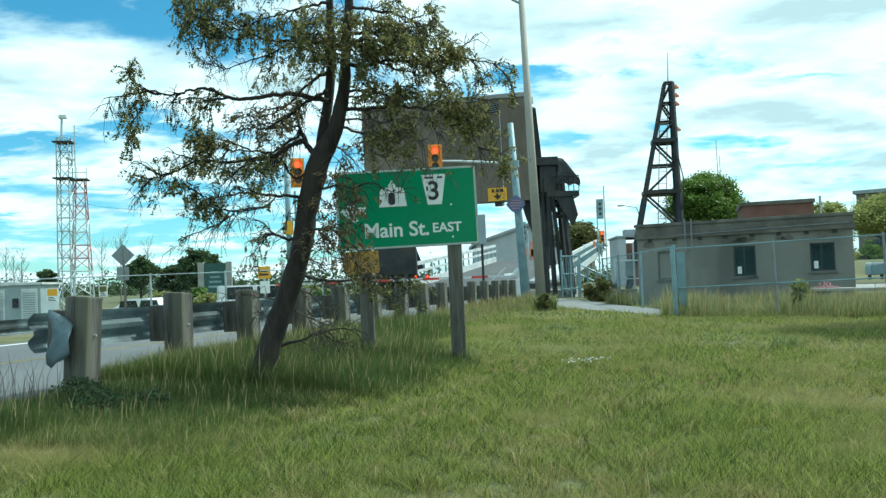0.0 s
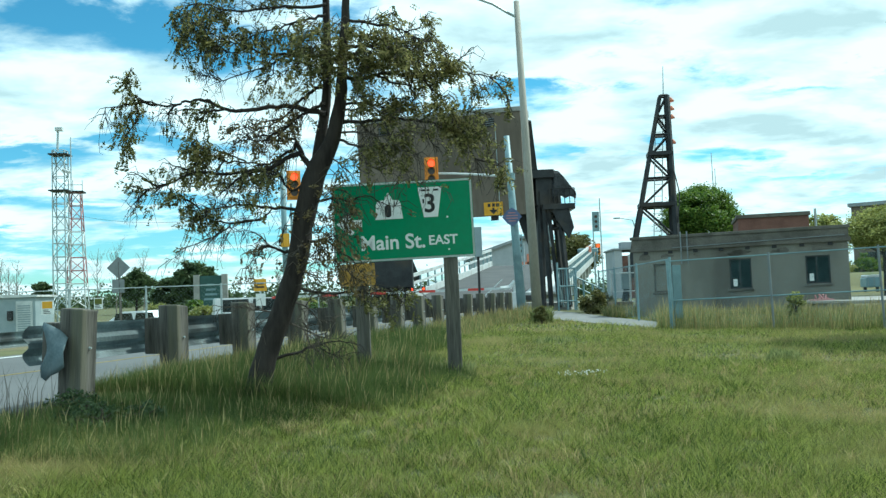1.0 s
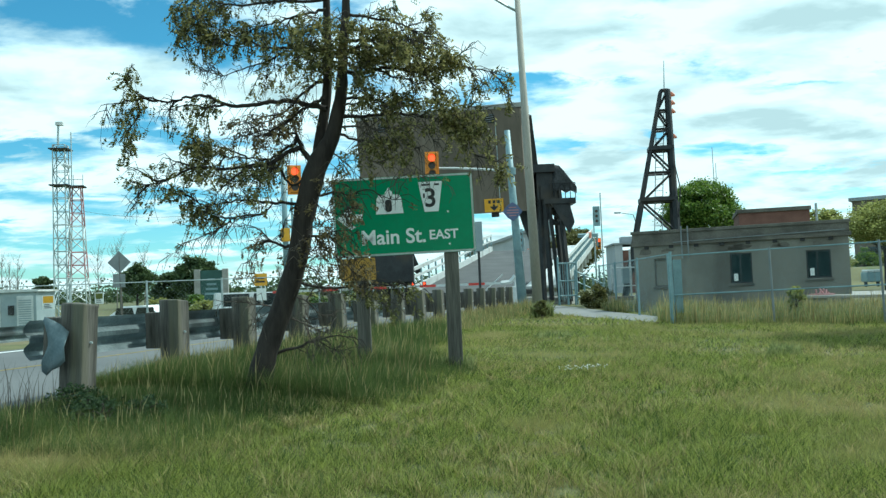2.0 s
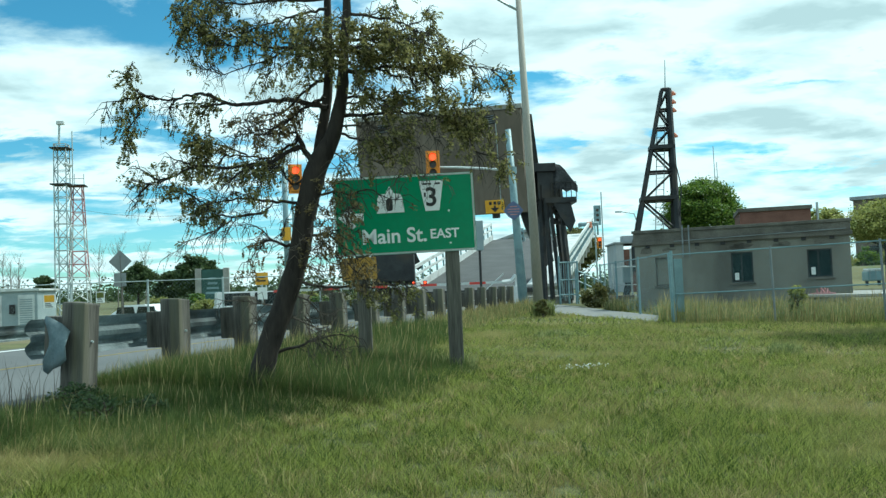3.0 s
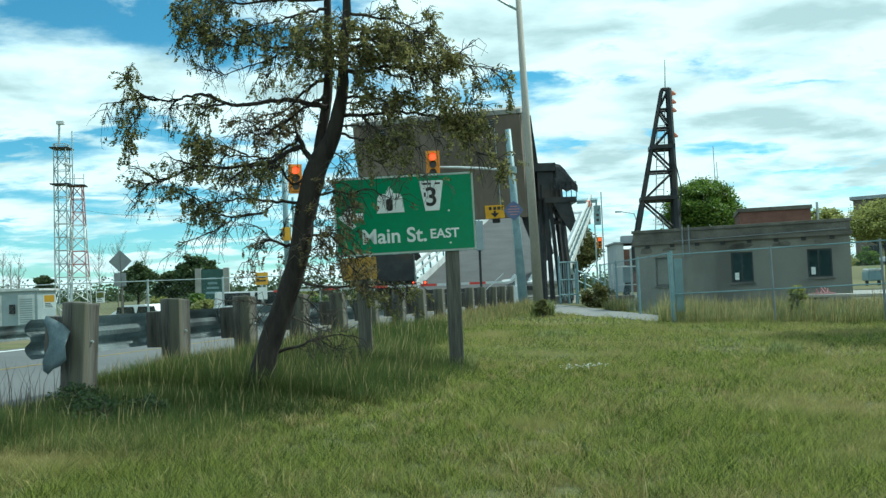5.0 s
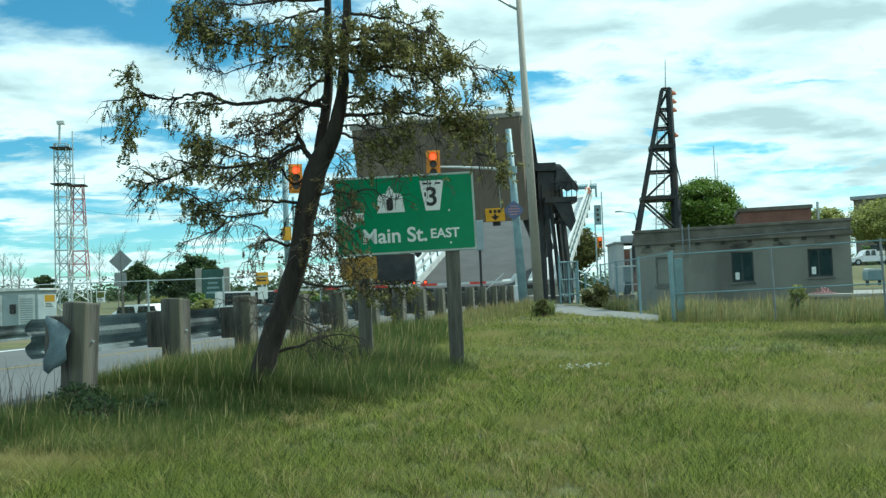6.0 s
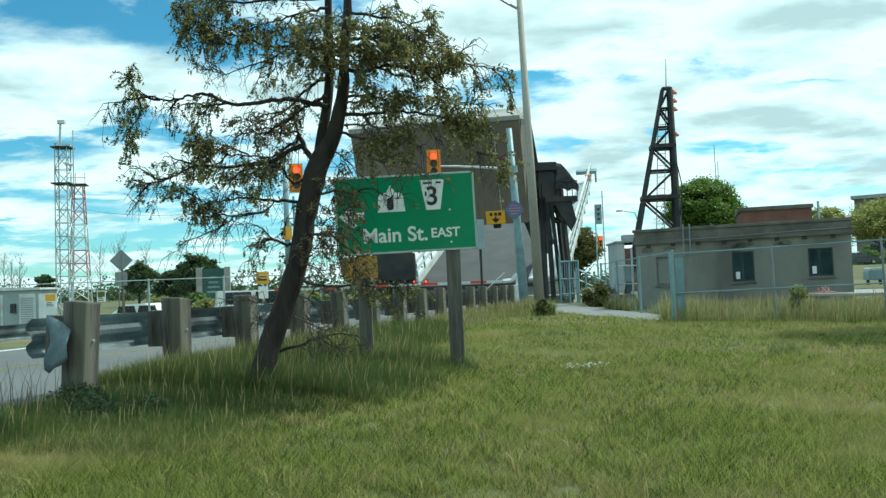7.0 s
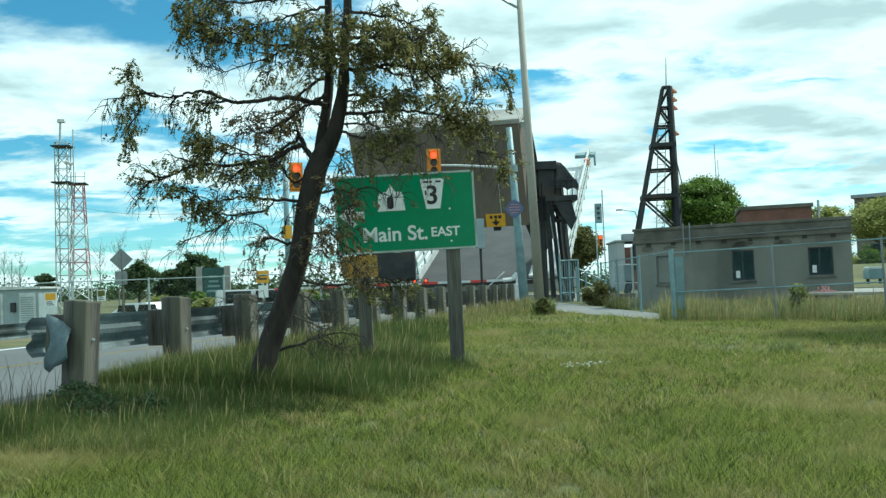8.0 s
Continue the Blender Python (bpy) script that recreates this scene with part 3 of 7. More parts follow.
def build_barrier():
    gate = thing("barrier_gate", "lowered red and white barrier arm across the road", "barrier", m=pose(3.5, 44.0, 0, 0, 0, 0))
    bm = bmesh.new()
    box(bm, -0.35, 0.35, -0.3, 0.3, 0, 1.05, 0.03)
    part("cabinet", bm, PALESTEEL, gate)
    bm = bmesh.new()
    bar(bm, (-0.5, 0.35, 1.26), (-0.02, 0.35, 1.30), 0.16)
    bar(bm, (-0.04, 0.35, 1.28), (0.26, 0.35, 1.60), 0.16)
    bar(bm, (0.24, 0.35, 0.95), (0.26, 0.35, 1.60), 0.12)
    part("crank_arm", bm, PALESTEEL, gate)
    for k in range(14):
        bm = bmesh.new()
        box(bm, -0.5 - 0.85 * (k + 1), -0.5 - 0.85 * k, 0.33, 0.37, 1.20, 1.32)
        part("arm_band", bm, REDPAINT if k % 3 == 1 else PALESTEEL, gate)
    for x in (-4.5, -5.1, -9.5):
        bm = bmesh.new()
        rod(bm, (x, 0.26, 1.40), (x, 0.33, 1.40), 0.065, n=12)
        lamp = part("warning_lamp", bm, LAMP_RED, gate, "lit red warning lamp")
        bm = bmesh.new()
        box(bm, x - 0.1, x + 0.1, 0.33, 0.42, 1.3, 1.5)
        part("lamp_case", bm, BLACK, lamp)
    bm = bmesh.new()
    rod(bm, (-2.4, 0.35, 0.0), (-0.4, 0.35, 1.7), 0.03)
    part("stay", bm, PALESTEEL, gate)


build_barrier()


# ---- poles, lamps and signals ----
def signal_head(parent, x, y, z, turn=0.0):
    """Three lenses with visors on a yellow backboard; the top one lit."""
    m = Matrix.Translation((x, y, z)) @ Matrix.Rotation(radians(turn), 4, "Z")
    bm = bmesh.new()
    box(bm, -0.31, 0.31, 0.02, 0.05, -0.66, 0.66, 0.01)
    bm.transform(m)
    board = part("backboard", bm, YELLOW, parent, "yellow signal backboard")
    bm = bmesh.new()
    box(bm, -0.19, 0.19, -0.12, 0.02, -0.56, 0.56, 0.02)
    bm.transform(m)
    part("housing", bm, YELLOW, board)
    for k in range(3):
        zc = 0.36 - 0.36 * k
        bm = bmesh.new()
        rod(bm, (0, -0.125, zc), (0, -0.15, zc), 0.148, n=16)
        bm.transform(m)
        part("lens", bm, LAMP_RED if k == 0 else LAMP_DIM, board, "glowing red lens" if k == 0 else "")
        bm = bmesh.new()
        for i in range(9):
            a0, a1 = radians(-10 + 200 * i / 9), radians(-10 + 200 * (i + 1) / 9)
            q = [(math.cos(a) * 0.165, y2, zc + math.sin(a) * 0.165) for a, y2 in ((a0, -0.12), (a1, -0.12), (a1, -0.34), (a0, -0.34))]
            bm.faces.new([bm.verts.new(p) for p in q])
        bm.transform(m)
        part("visor", bm, BLACK if k else YELLOW, board)
    return board


def build_poles():
    # tall leaning concrete lamp pole
    lp = thing("street_lamp", "tall leaning grey concrete street lamp in the grass", "street lamp", m=pose(3.30, 30, 0))
    bm = bmesh.new()
    rod(bm, (0, 0, -0.1), (-0.26, 0, 11.5), 0.185, 0.10, n=14)
    pole = part("pole", bm, POLECONC, lp, smooth=True)
    bm = bmesh.new()
    tube(bm, [(-0.24, 0, 10.9), (-0.58, -0.1, 11.05), (-1.13, -0.25, 11.35), (-1.93, -0.45, 11.6)], [0.045] * 4, 6)
    part("arm", bm, GALV, lp)
    bm = bmesh.new()
    box(bm, -2.58, -1.88, -0.62, -0.36, 11.55, 11.72, 0.05)
    part("lamp_head", bm, GALV, lp)
    # signal mast with the long arm
    mast = thing("traffic_signal", "blue-grey signal mast with a red light on its long arm", "traffic light", "signals at the bridge", pose(3.5, 38, 0))
    bm = bmesh.new()
    rod(bm, (0, 0, 0), (-0.37, 0, 8.1), 0.22, 0.13, n=12)
    part("mast", bm, BLUESTEEL, mast, smooth=True)
    bm = bmesh.new()
    tube(bm, [(-0.28, 0, 6.25), (-1.45, 0, 6.38), (-2.75, 0, 6.49), (-3.80, 0, 6.53)], [0.065, 0.055, 0.05, 0.045], 8)
    part("arm", bm, PALESTEEL, mast)
    bm = bmesh.new()
    rod(bm, (-0.28, 0, 6.1), (-0.28, 0, 6.4), 0.22, n=10)
    part("collar", bm, BLUESTEEL, mast)
    bm = bmesh.new()
    box(bm, -0.3, 0.3, -0.3, 0.3, 0, 0.12)
    part("base_plate", bm, PALESTEEL, mast)
    signal_head(mast, -3.80, -0.15, 6.60)
    # blue notice on the mast
    bm = bmesh.new()
    prism(bm, [(-0.44, 0), (-0.22, 0.28), (0, 0.42), (0.22, 0.28), (0.44, 0), (0.22, -0.28), (0, -0.42), (-0.22, -0.28)], -0.02, 0.02)
    bmesh.ops.translate(bm, verts=bm.verts, vec=(-0.30, -0.26, 4.42))
    plate = part("notice", bm, BLUESIGN, mast, "blue notice plate with unreadable lines")
    for z, w, mt in ((4.60, 0.16, FADEDRED), (4.48, 0.26, FADEDRED), (4.36, 0.26, FADEDRED), (4.24, 0.16, FADEDRED)):
        bm = bmesh.new()
        box(bm, -0.30 - w, -0.30 + w, -0.292, -0.282, z - 0.02, z + 0.02)
        part("text_bar", bm, mt, plate)
    # the second signal on its own pole
    m2 = thing("traffic_signal", "grey signal pole with a red light in a yellow board", "traffic light", "signals at the bridge", pose(-6.95, 38, 0))
    bm = bmesh.new()
    rod(bm, (0, 0, 0), (-0.05, 0, 7.4), 0.15, 0.11, n=10)
    part("mast", bm, BLUESTEEL, m2, smooth=True)
    bm = bmesh.new()
    rod(bm, (0.3, 0, 0), (0.3, 0, 5.2), 0.05)
    part("conduit", bm, BLUESTEEL, m2)
    signal_head(m2, 0.48, -0.15, 6.0, 18)
    bm = bmesh.new()
    rod(bm, (-0.02, 0, 6.4), (0.45, -0.1, 6.4), 0.04)
    part("bracket", bm, BLUESTEEL, m2)
    bm = bmesh.new()
    box(bm, -0.18, 0.22, -0.22, -0.18, 3.25, 3.85, 0.02)
    part("notice", bm, AMBER, m2, "small amber notice")
    # grey cased signal seen edge-on, and a thin black post
    g = thing("signal_case", "pale grey equipment case on a slim black post", "signal case", m=pose(1.72, 40, 0))
    bm = bmesh.new()
    rod(bm, (0, 0, 0), (0, 0, 2.8), 0.06)
    part("post", bm, BLACK, g)
    bm = bmesh.new()
    box(bm, -0.16, 0.2, -0.15, 0.15, 2.75, 4.15, 0.03)
    part("case", bm, SHEDGREY, g)
    # blinkers beyond the bridge
    for x, y, z, h, w in ((1.45 + 5.75, 78, 5.2, 2.0, 0.5), (17.4, 95, 8.6, 2.2, 0.75)):
        s = thing("signal_post", "far grey signal case on a slim post", "signal post", "far signals", pose(x, y, 0))
        bm = bmesh.new()
        rod(bm, (w * 0.7, 0, 0), (w * 0.7, 0, z + 2.6 if x > 10 else z + 0.2), 0.07)
        part("post", bm, GALV, s)
        bm = bmesh.new()
        box(bm, -w / 2, w / 2, -0.15, 0.15, z - h / 2, z + h / 2, 0.03)
        part("case", bm, BLUESTEEL, s)
        for k in range(3):
            bm = bmesh.new()
            rod(bm, (0, -0.19, z + 0.55 - 0.55 * k), (0, -0.15, z + 0.55 - 0.55 * k), 0.17, n=10)
            part("lens", bm, LAMP_DIM, s)
    far = thing("traffic_signal", "far red traffic light on a bent lamp pole", "traffic light", "signals at the bridge", pose(18.5, 100, 0))
    bm = bmesh.new()
    tube(bm, [(-0.5, 0, 0), (-0.52, 0, 5), (-0.55, 0, 9.0)], [0.10, 0.09, 0.07], 8)
    part("mast", bm, GALV, far)
    signal_head(far, -0.1, -0.12, 5.75)
    st = thing("street_lamp", "far curved steel street lamp", "street lamp", m=pose(16.6, 72, 0))
    bm = bmesh.new()
    tube(bm, [(0, 0, 0), (0, 0, 6.0), (-0.3, 0, 6.9), (-1.4, 0, 7.1)], [0.09, 0.07, 0.05, 0.04], 8)
    part("pole", bm, GALV, st)
    bm = bmesh.new()
    box(bm, -1.9, -1.35, -0.12, 0.12, 7.03, 7.16, 0.03)
    part("lamp_head", bm, GALV, st)


build_poles()


# ---- the road sign ----
def build_sign():
    at = pose(-0.50, 11.52, 2.155, 0, -1.1, 2)
    sg = thing("road_sign", "green direction sign with white lettering on two wooden posts", "road sign", m=at)
    w, h = 0.955, 0.535

    def rounded(hw, hh, r, n=6):
        pts = []
        for cx, cz, a in ((hw - r, hh - r, 0), (-hw + r, hh - r, 90), (-hw + r, -hh + r, 180), (hw - r, -hh + r, 270)):
            pts += [(cx + r * math.cos(radians(a + 90 * k / n)), cz + r * math.sin(radians(a + 90 * k / n))) for k in range(n + 1)]
        return pts
    bm = bmesh.new()
    prism(bm, rounded(w, h, 0.03), 0.0, 0.012)
    board = part("board", bm, GREEN, sg, "green reflective panel")
    bm = bmesh.new()                                     # white edge strip
    outer, inner = rounded(w - 0.004, h - 0.004, 0.028), rounded(w - 0.030, h - 0.030, 0.02)
    va = [bm.verts.new((x, -0.003, z)) for x, z in outer]
    vb = [bm.verts.new((x, -0.003, z)) for x, z in inner]
    for i in range(len(va)):
        j = (i + 1) % len(va)
        bm.faces.new((va[i], va[j], vb[j], vb[i]))
    bmesh.ops.solidify(bm, geom=bm.faces[:], thickness=0.002)
    part("border", bm, WHITE, board)
    lettering("Main St.", 0.20, WHITE, board, -0.585, -0.004, -0.375, bold=0.0055, width=0.865)
    lettering("EAST", 0.128, WHITE, board, 0.335, -0.004, -0.345, bold=0.004, width=0.39)
    bm = bmesh.new()                                     # arrow to the left
    prism(bm, [(-0.905, -0.005), (-0.74, 0.13), (-0.69, 0.085), (-0.74, 0.045), (-0.56, 0.045), (-0.56, -0.055), (-0.74, -0.055),
               (-0.66, -0.13), (-0.72, -0.165)], -0.006, 0.0)
    part("arrow", bm, WHITE, board)
    bm = bmesh.new()                                     # crowned shield, its number worn away
    prism(bm, [(-0.375, 0.0), (0.0, 0.0), (-0.012, 0.10), (-0.02, 0.20), (-0.05, 0.255), (-0.135, 0.262), (-0.145, 0.30), (-0.165, 0.315), (-0.18, 0.355), (-0.2, 0.355), (-0.215, 0.315),
               (-0.235, 0.30), (-0.245, 0.262), (-0.33, 0.255), (-0.36, 0.20), (-0.365, 0.10)], -0.007, 0.0)
    bmesh.ops.translate(bm, verts=bm.verts, vec=(0.0, 0, 0.03))
    shield = part("crown_shield", bm, WHITE, board)
    bm = bmesh.new()
    prism(bm, rounded(0.045, 0.085, 0.04), -0.010, -0.007)
    bmesh.ops.translate(bm, verts=bm.verts, vec=(-0.2, 0, 0.14))
    part("number_bar", bm, BLACK, shield)
    bm = bmesh.new()
    prism(bm, [(0.285, 0.03), (0.475, 0.03), (0.545, 0.44), (0.215, 0.44)], -0.007, 0.0)
    trap = part("regional_shield", bm, WHITE, board)
    for x0, x1, z0, z1 in ((0.26, 0.33, 0.385, 0.41), (0.34, 0.38, 0.385, 0.41), (0.43, 0.50, 0.385, 0.41), (0.275, 0.30, 0.22, 0.28)):
        part("text_bar", box(bmesh.new(), x0, x1, -0.010, -0.007, z0, z1), BLACK, trap)
    lettering("3", 0.255, BLACK, trap, 0.300, -0.009, 0.10, bold=0.006)
    for x, z in ((0.60, 0.02), (0.60, -0.42), (-0.62, 0.33)):
        bm = bmesh.new()
        rod(bm, (x, -0.008, z), (x, 0.0, z), 0.014, n=10)
        part("bolt", bm, WHITE, board)
    bm = bmesh.new()                                     # amber tab under the board, on the second post
    prism(bm, rounded(0.235, 0.15, 0.02), -0.004, 0.006)
    bmesh.ops.translate(bm, verts=bm.verts, vec=(-0.655, 0, -0.70))
    part("tab_board", bm, TABAMBER, sg, "faded amber tab board")
    # two squared wooden posts behind, upright
    for x, wd in ((0.625, 0.19), (-0.60, 0.18)):
        bm = bmesh.new()
        box(bm, x - wd / 2, x + wd / 2, 0.016, 0.016 + wd, -2.22, 0.40, 0.015)
        bmesh.ops.rotate(bm, verts=bm.verts, cent=(x, 0.1, 0), matrix=Matrix.Rotation(radians(0.9), 3, "Y"))
        part("post", bm, POSTWOOD, sg, "weathered square wooden post")


build_sign()


# ---- the guide rail ----
def build_guide_rail():
    proto = None
    rnd = random.Random(11)
    for k in range(15):
        p = by_road(1.905 * k, 0)
        tilt = rnd.uniform(-1.6, 1.6)
        at = pose(p.x, p.y, 0, rnd.uniform(-1, 1), tilt if k else 3.4, ROAD_TURN + rnd.uniform(-3, 3))
        if proto is None:
            proto = thing("guide_rail_post", "thick weathered square wooden guide-rail post in long grass", "post", "guide-rail posts", at)
            bm = bmesh.new()
            box(bm, -0.135, 0.135, -0.135, 0.135, -0.2, 1.07, 0.02)
            for v in bm.verts:
                if v.co.z > 0.9:
                    v.co.z += 0.035 * noise.noise(v.co * 5)
            part("post", bm, POSTWOOD, proto)
            bm = bmesh.new()
            box(bm, -0.36, -0.135, -0.10, 0.10, 0.46, 0.92, 0.012)
            part("offset_block", bm, POSTWOOD, proto, "short wooden offset block")
            bm = bmesh.new()
            rod(bm, (-0.36, 0.0, 0.66), (0.16, 0.0, 0.66), 0.012)
            rod(bm, (0.135, 0.0, 0.66), (0.145, 0.0, 0.66), 0.016, n=6)
            part("bolt", bm, GALV, proto)
        else:
            copy_thing(proto, settled(at))
    # W-shaped beam: profile across (x) and up (z)
    prof = [(0.0, -0.155), (0.05, -0.125), (0.082, -0.085), (0.078, -0.06), (0.01, -0.02), (0.01, 0.02), (0.078, 0.06), (0.082, 0.085), (0.05, 0.125), (0.0, 0.155)]

    def beam(name, line, label):
        bm = bmesh.new()
        rings = []
        for (a, c, z, s) in line:
            o = by_road(a, c, z)
            rings.append([bm.verts.new(o + ACROSS * (-x) + Vector((0, 0, zz * s))) for x, zz in prof])
        for r0, r1 in zip(rings, rings[1:]):
            for i in range(len(prof) - 1):
                bm.faces.new((r0[i], r0[i + 1], r1[i + 1], r1[i]))
        bmesh.ops.solidify(bm, geom=bm.faces[:], thickness=0.006)
        return solid(name, bm, RAILSTEEL, label, "guide rail")
    beam("guide_rail", [(a, -0.365, 0.69, 1.35) for a in (-0.25, 4, 8, 12, 16, 20, 24, 27)], "galvanised W-beam guide rail bolted to wooden posts")
    # the fish-tail end wing, bent and scalloped
    bm = bmesh.new()
    edge = [(0.10, 0.17), (-0.02, 0.26), (-0.14, 0.31), (-0.30, 0.36), (-0.36, 0.31), (-0.33, 0.18), (-0.27, 0.07), (-0.245, 0.0), (-0.28, -0.07), (-0.345, -0.17),
            (-0.365, -0.29), (-0.28, -0.335), (-0.15, -0.27), (-0.02, -0.24), (0.10, -0.17)]
    va = [bm.verts.new((x, 0.05 * math.sin(9 * z) + 0.35 * x * x, z)) for x, z in edge]
    mid = [bm.verts.new((0.10 - 0.33 * k / 6, -0.06 + 0.05 * k / 6, 0.0)) for k in range(7)]
    for i in range(7):
        j = min(i, 6)
        q = [va[i], va[i + 1], mid[min(j + 1, 6)], mid[j]]
        bm.faces.new(list(dict.fromkeys(q)))
    for i in range(7):
        q = [va[14 - i], va[13 - i], mid[min(i + 1, 6)], mid[i]]
        bm.faces.new(list(dict.fromkeys(q))[::-1])
    bmesh.ops.subdivide_edges(bm, edges=bm.edges[:], cuts=2, use_grid_fill=True, smooth=0.6)
    bmesh.ops.solidify(bm, geom=bm.faces[:], thickness=0.008)
    solid("rail_end_wing", bm, WINGSTEEL, "bent blue-grey steel end wing of the guide rail", "guide rail", smooth=True, m=pose(-3.99, 8.86, 0.64, 0, 0, -8) @ Matrix.Diagonal((0.64, 0.88, 0.88, 1)))
    # the rail on the road's other side
    beam("guide_rail", [(a, -8.4, 0.24, 1.15) for a in (-6, 0, 6, 12, 18, 24, 30)], "galvanised guide rail along the far road edge")
    far = None
    for k in range(10):
        p = by_road(-4.5 + 3.81 * k, -8.62)
        if far is None:
            bm = bmesh.new()
            box(bm, -0.1, 0.1, -0.1, 0.1, -0.5, 0.40, 0.01)
            far = solid("guide_rail_post", bm, POSTWOOD, "short wooden post of the far guide rail", "post", "far guide-rail posts", m=pose(p.x, p.y, 0, 0, 0, ROAD_TURN))
        else:
            copy_thing(far, pose(p.x, p.y, fall(p.x) - fall(by_road(-4.5, -8.62).x), 0, 0, ROAD_TURN))


build_guide_rail()


# ---- fences ----
def chain_fence(name, a, b, height, steel, label, step, post_r=0.035, mesh_gap=0.09, rails=(1.0,), ends=0.0, wires=True, foot=0.0, rise=0.0):
    a, b = Vector(a), Vector(b)
    run = b - a
    length = run.length
    ang = math.degrees(math.atan2(run.y, run.x))
    f = thing(name, label, "fence", m=pose(a.x, a.y, foot, 0, -rise, ang))
    n = max(1, round(length / step))
    for k in range(n + 1):
        bm = bmesh.new()
        x = length * k / n
        rod(bm, (x, 0, -0.2), (x, 0, height + 0.06), ends if ends and k in (0, n) else post_r, n=8)
        part("post", bm, steel if (not ends or k in (0, n)) else DULLPLATE, f)
    for h in rails:
        bm = bmesh.new()
        rod(bm, (0, 0, height * h), (length, 0, height * h), 0.022, n=6)
        part("rail", bm, steel, f)
    if wires:
        bm = bmesh.new()
        k = -height
        while k < length:
            for s in (1, -1):
                x0, x1, z0, z1 = k, k + height, 0.04, height
                if s < 0:
                    z0, z1 = z1, z0
                if x0 < 0:
                    z0, x0 = z0 + (z1 - z0) * (-x0) / height, 0
                if x1 > length:
                    z1, x1 = z0 + (z1 - z0) * (length - x0) / (x1 - x0), length
                if x1 - x0 > 0.02:
                    rod(bm, (x0, 0.03, z0), (x1, 0.03, z1), 0.0009, n=3, caps=False)
            k += mesh_gap
        tagged(part("wire_mesh", bm, steel, f), kind="stuff")
    return f


def build_fences():
    chain_fence("chain_link_fence", (6.42, 24.0), (13.72, 20.84), 1.91, BLUESTEEL, "blue-grey chain-link fence in long grass", 2.65, 0.03, 0.055, (1.0, 0.42), 0.07, rise=1.1)
    chain_fence("chain_link_fence", (6.42, 24.0), (7.7, 42.0), 1.97, BLUESTEEL, "blue-grey chain-link fence running back to the bridge", 6.1, 0.04, 0.12, (1.0,))
    bm = bmesh.new()
    box(bm, 6.50, 6.74, 24.05, 24.10, 0.3, 1.8, 0.01)
    solid("fence_gate_leaf", bm, BLUESTEEL, "narrow blue-grey steel gate leaf by the fence post", "gate")
    # railed walkway beside the bridge tower
    for x, w, h, y in ((6.22, 0.98, 2.3, 46.0), (7.2, 1.5, 1.9, 46.6)):
        f = thing("walkway_railing", "light blue steel walkway railing beside the bridge", "railing", "walkway railings", pose(x, y, 0))
        n = 3 if w < 1.2 else 4
        for k in range(n):
            bm = bmesh.new()
            drop = 0.0 if w < 1.2 else 0.75 * k / (n - 1)
            bar(bm, (w * k / (n - 1), 0, 0), (w * k / (n - 1), 0, h - drop + (0.3 if k == 0 and w < 1.2 else 0)), 0.08)
            part("post", bm, BLUESTEEL, f)
        for z in (0.5, 1.3, h - 0.05):
            bm = bmesh.new()
            bar(bm, (0, 0, z), (w, 0, z - (0.75 if w > 1.2 else 0)), 0.06)
            part("rail", bm, BLUESTEEL, f)
        if w < 1.2:
            for k in range(1, 8):
                part("baluster", bar(bmesh.new(), (w * k / 8, 0, 0.3), (w * k / 8, 0, h), 0.022), BLUESTEEL, f)
    # white gates between the walkway and the grey building
    g = thing("yard_gate", "white tubular steel yard gate with mesh", "gate", m=pose(7.9, 40.0, 0))
    for x in (0.0, 0.9, 1.55):
        bm = bmesh.new()
        rod(bm, (x, 0, 0), (x, 0, 2.0 if x != 0.9 else 2.7), 0.045)
        part("post", bm, PALESTEEL, g)
    for h in (0.5, 1.0, 1.85):
        bm = bmesh.new()
        rod(bm, (0, 0, h), (1.55, 0, h), 0.03)
        part("rail", bm, PALESTEEL, g)
    bm = bmesh.new()
    box(bm, 0.55, 1.0, 0.1, 0.4, 1.1, 1.9, 0.02)
    part("control_box", bm, SHEDGREY, g)
    # fence round the yard across the road
    chain_fence("chain_link_fence", (-26, 31.5), (-6.0, 34.5), 2.2, GALV, "galvanised chain-link fence round the yard", 3.0, 0.04, 0.16, (1.0,), foot=-1.0)
    chain_fence("chain_link_fence", (-6.0, 34.5), (-1.0, 60.0), 2.2, GALV, "galvanised chain-link fence round the yard", 3.0, 0.04, 0.2, (1.0,), foot=-1.0)


build_fences()


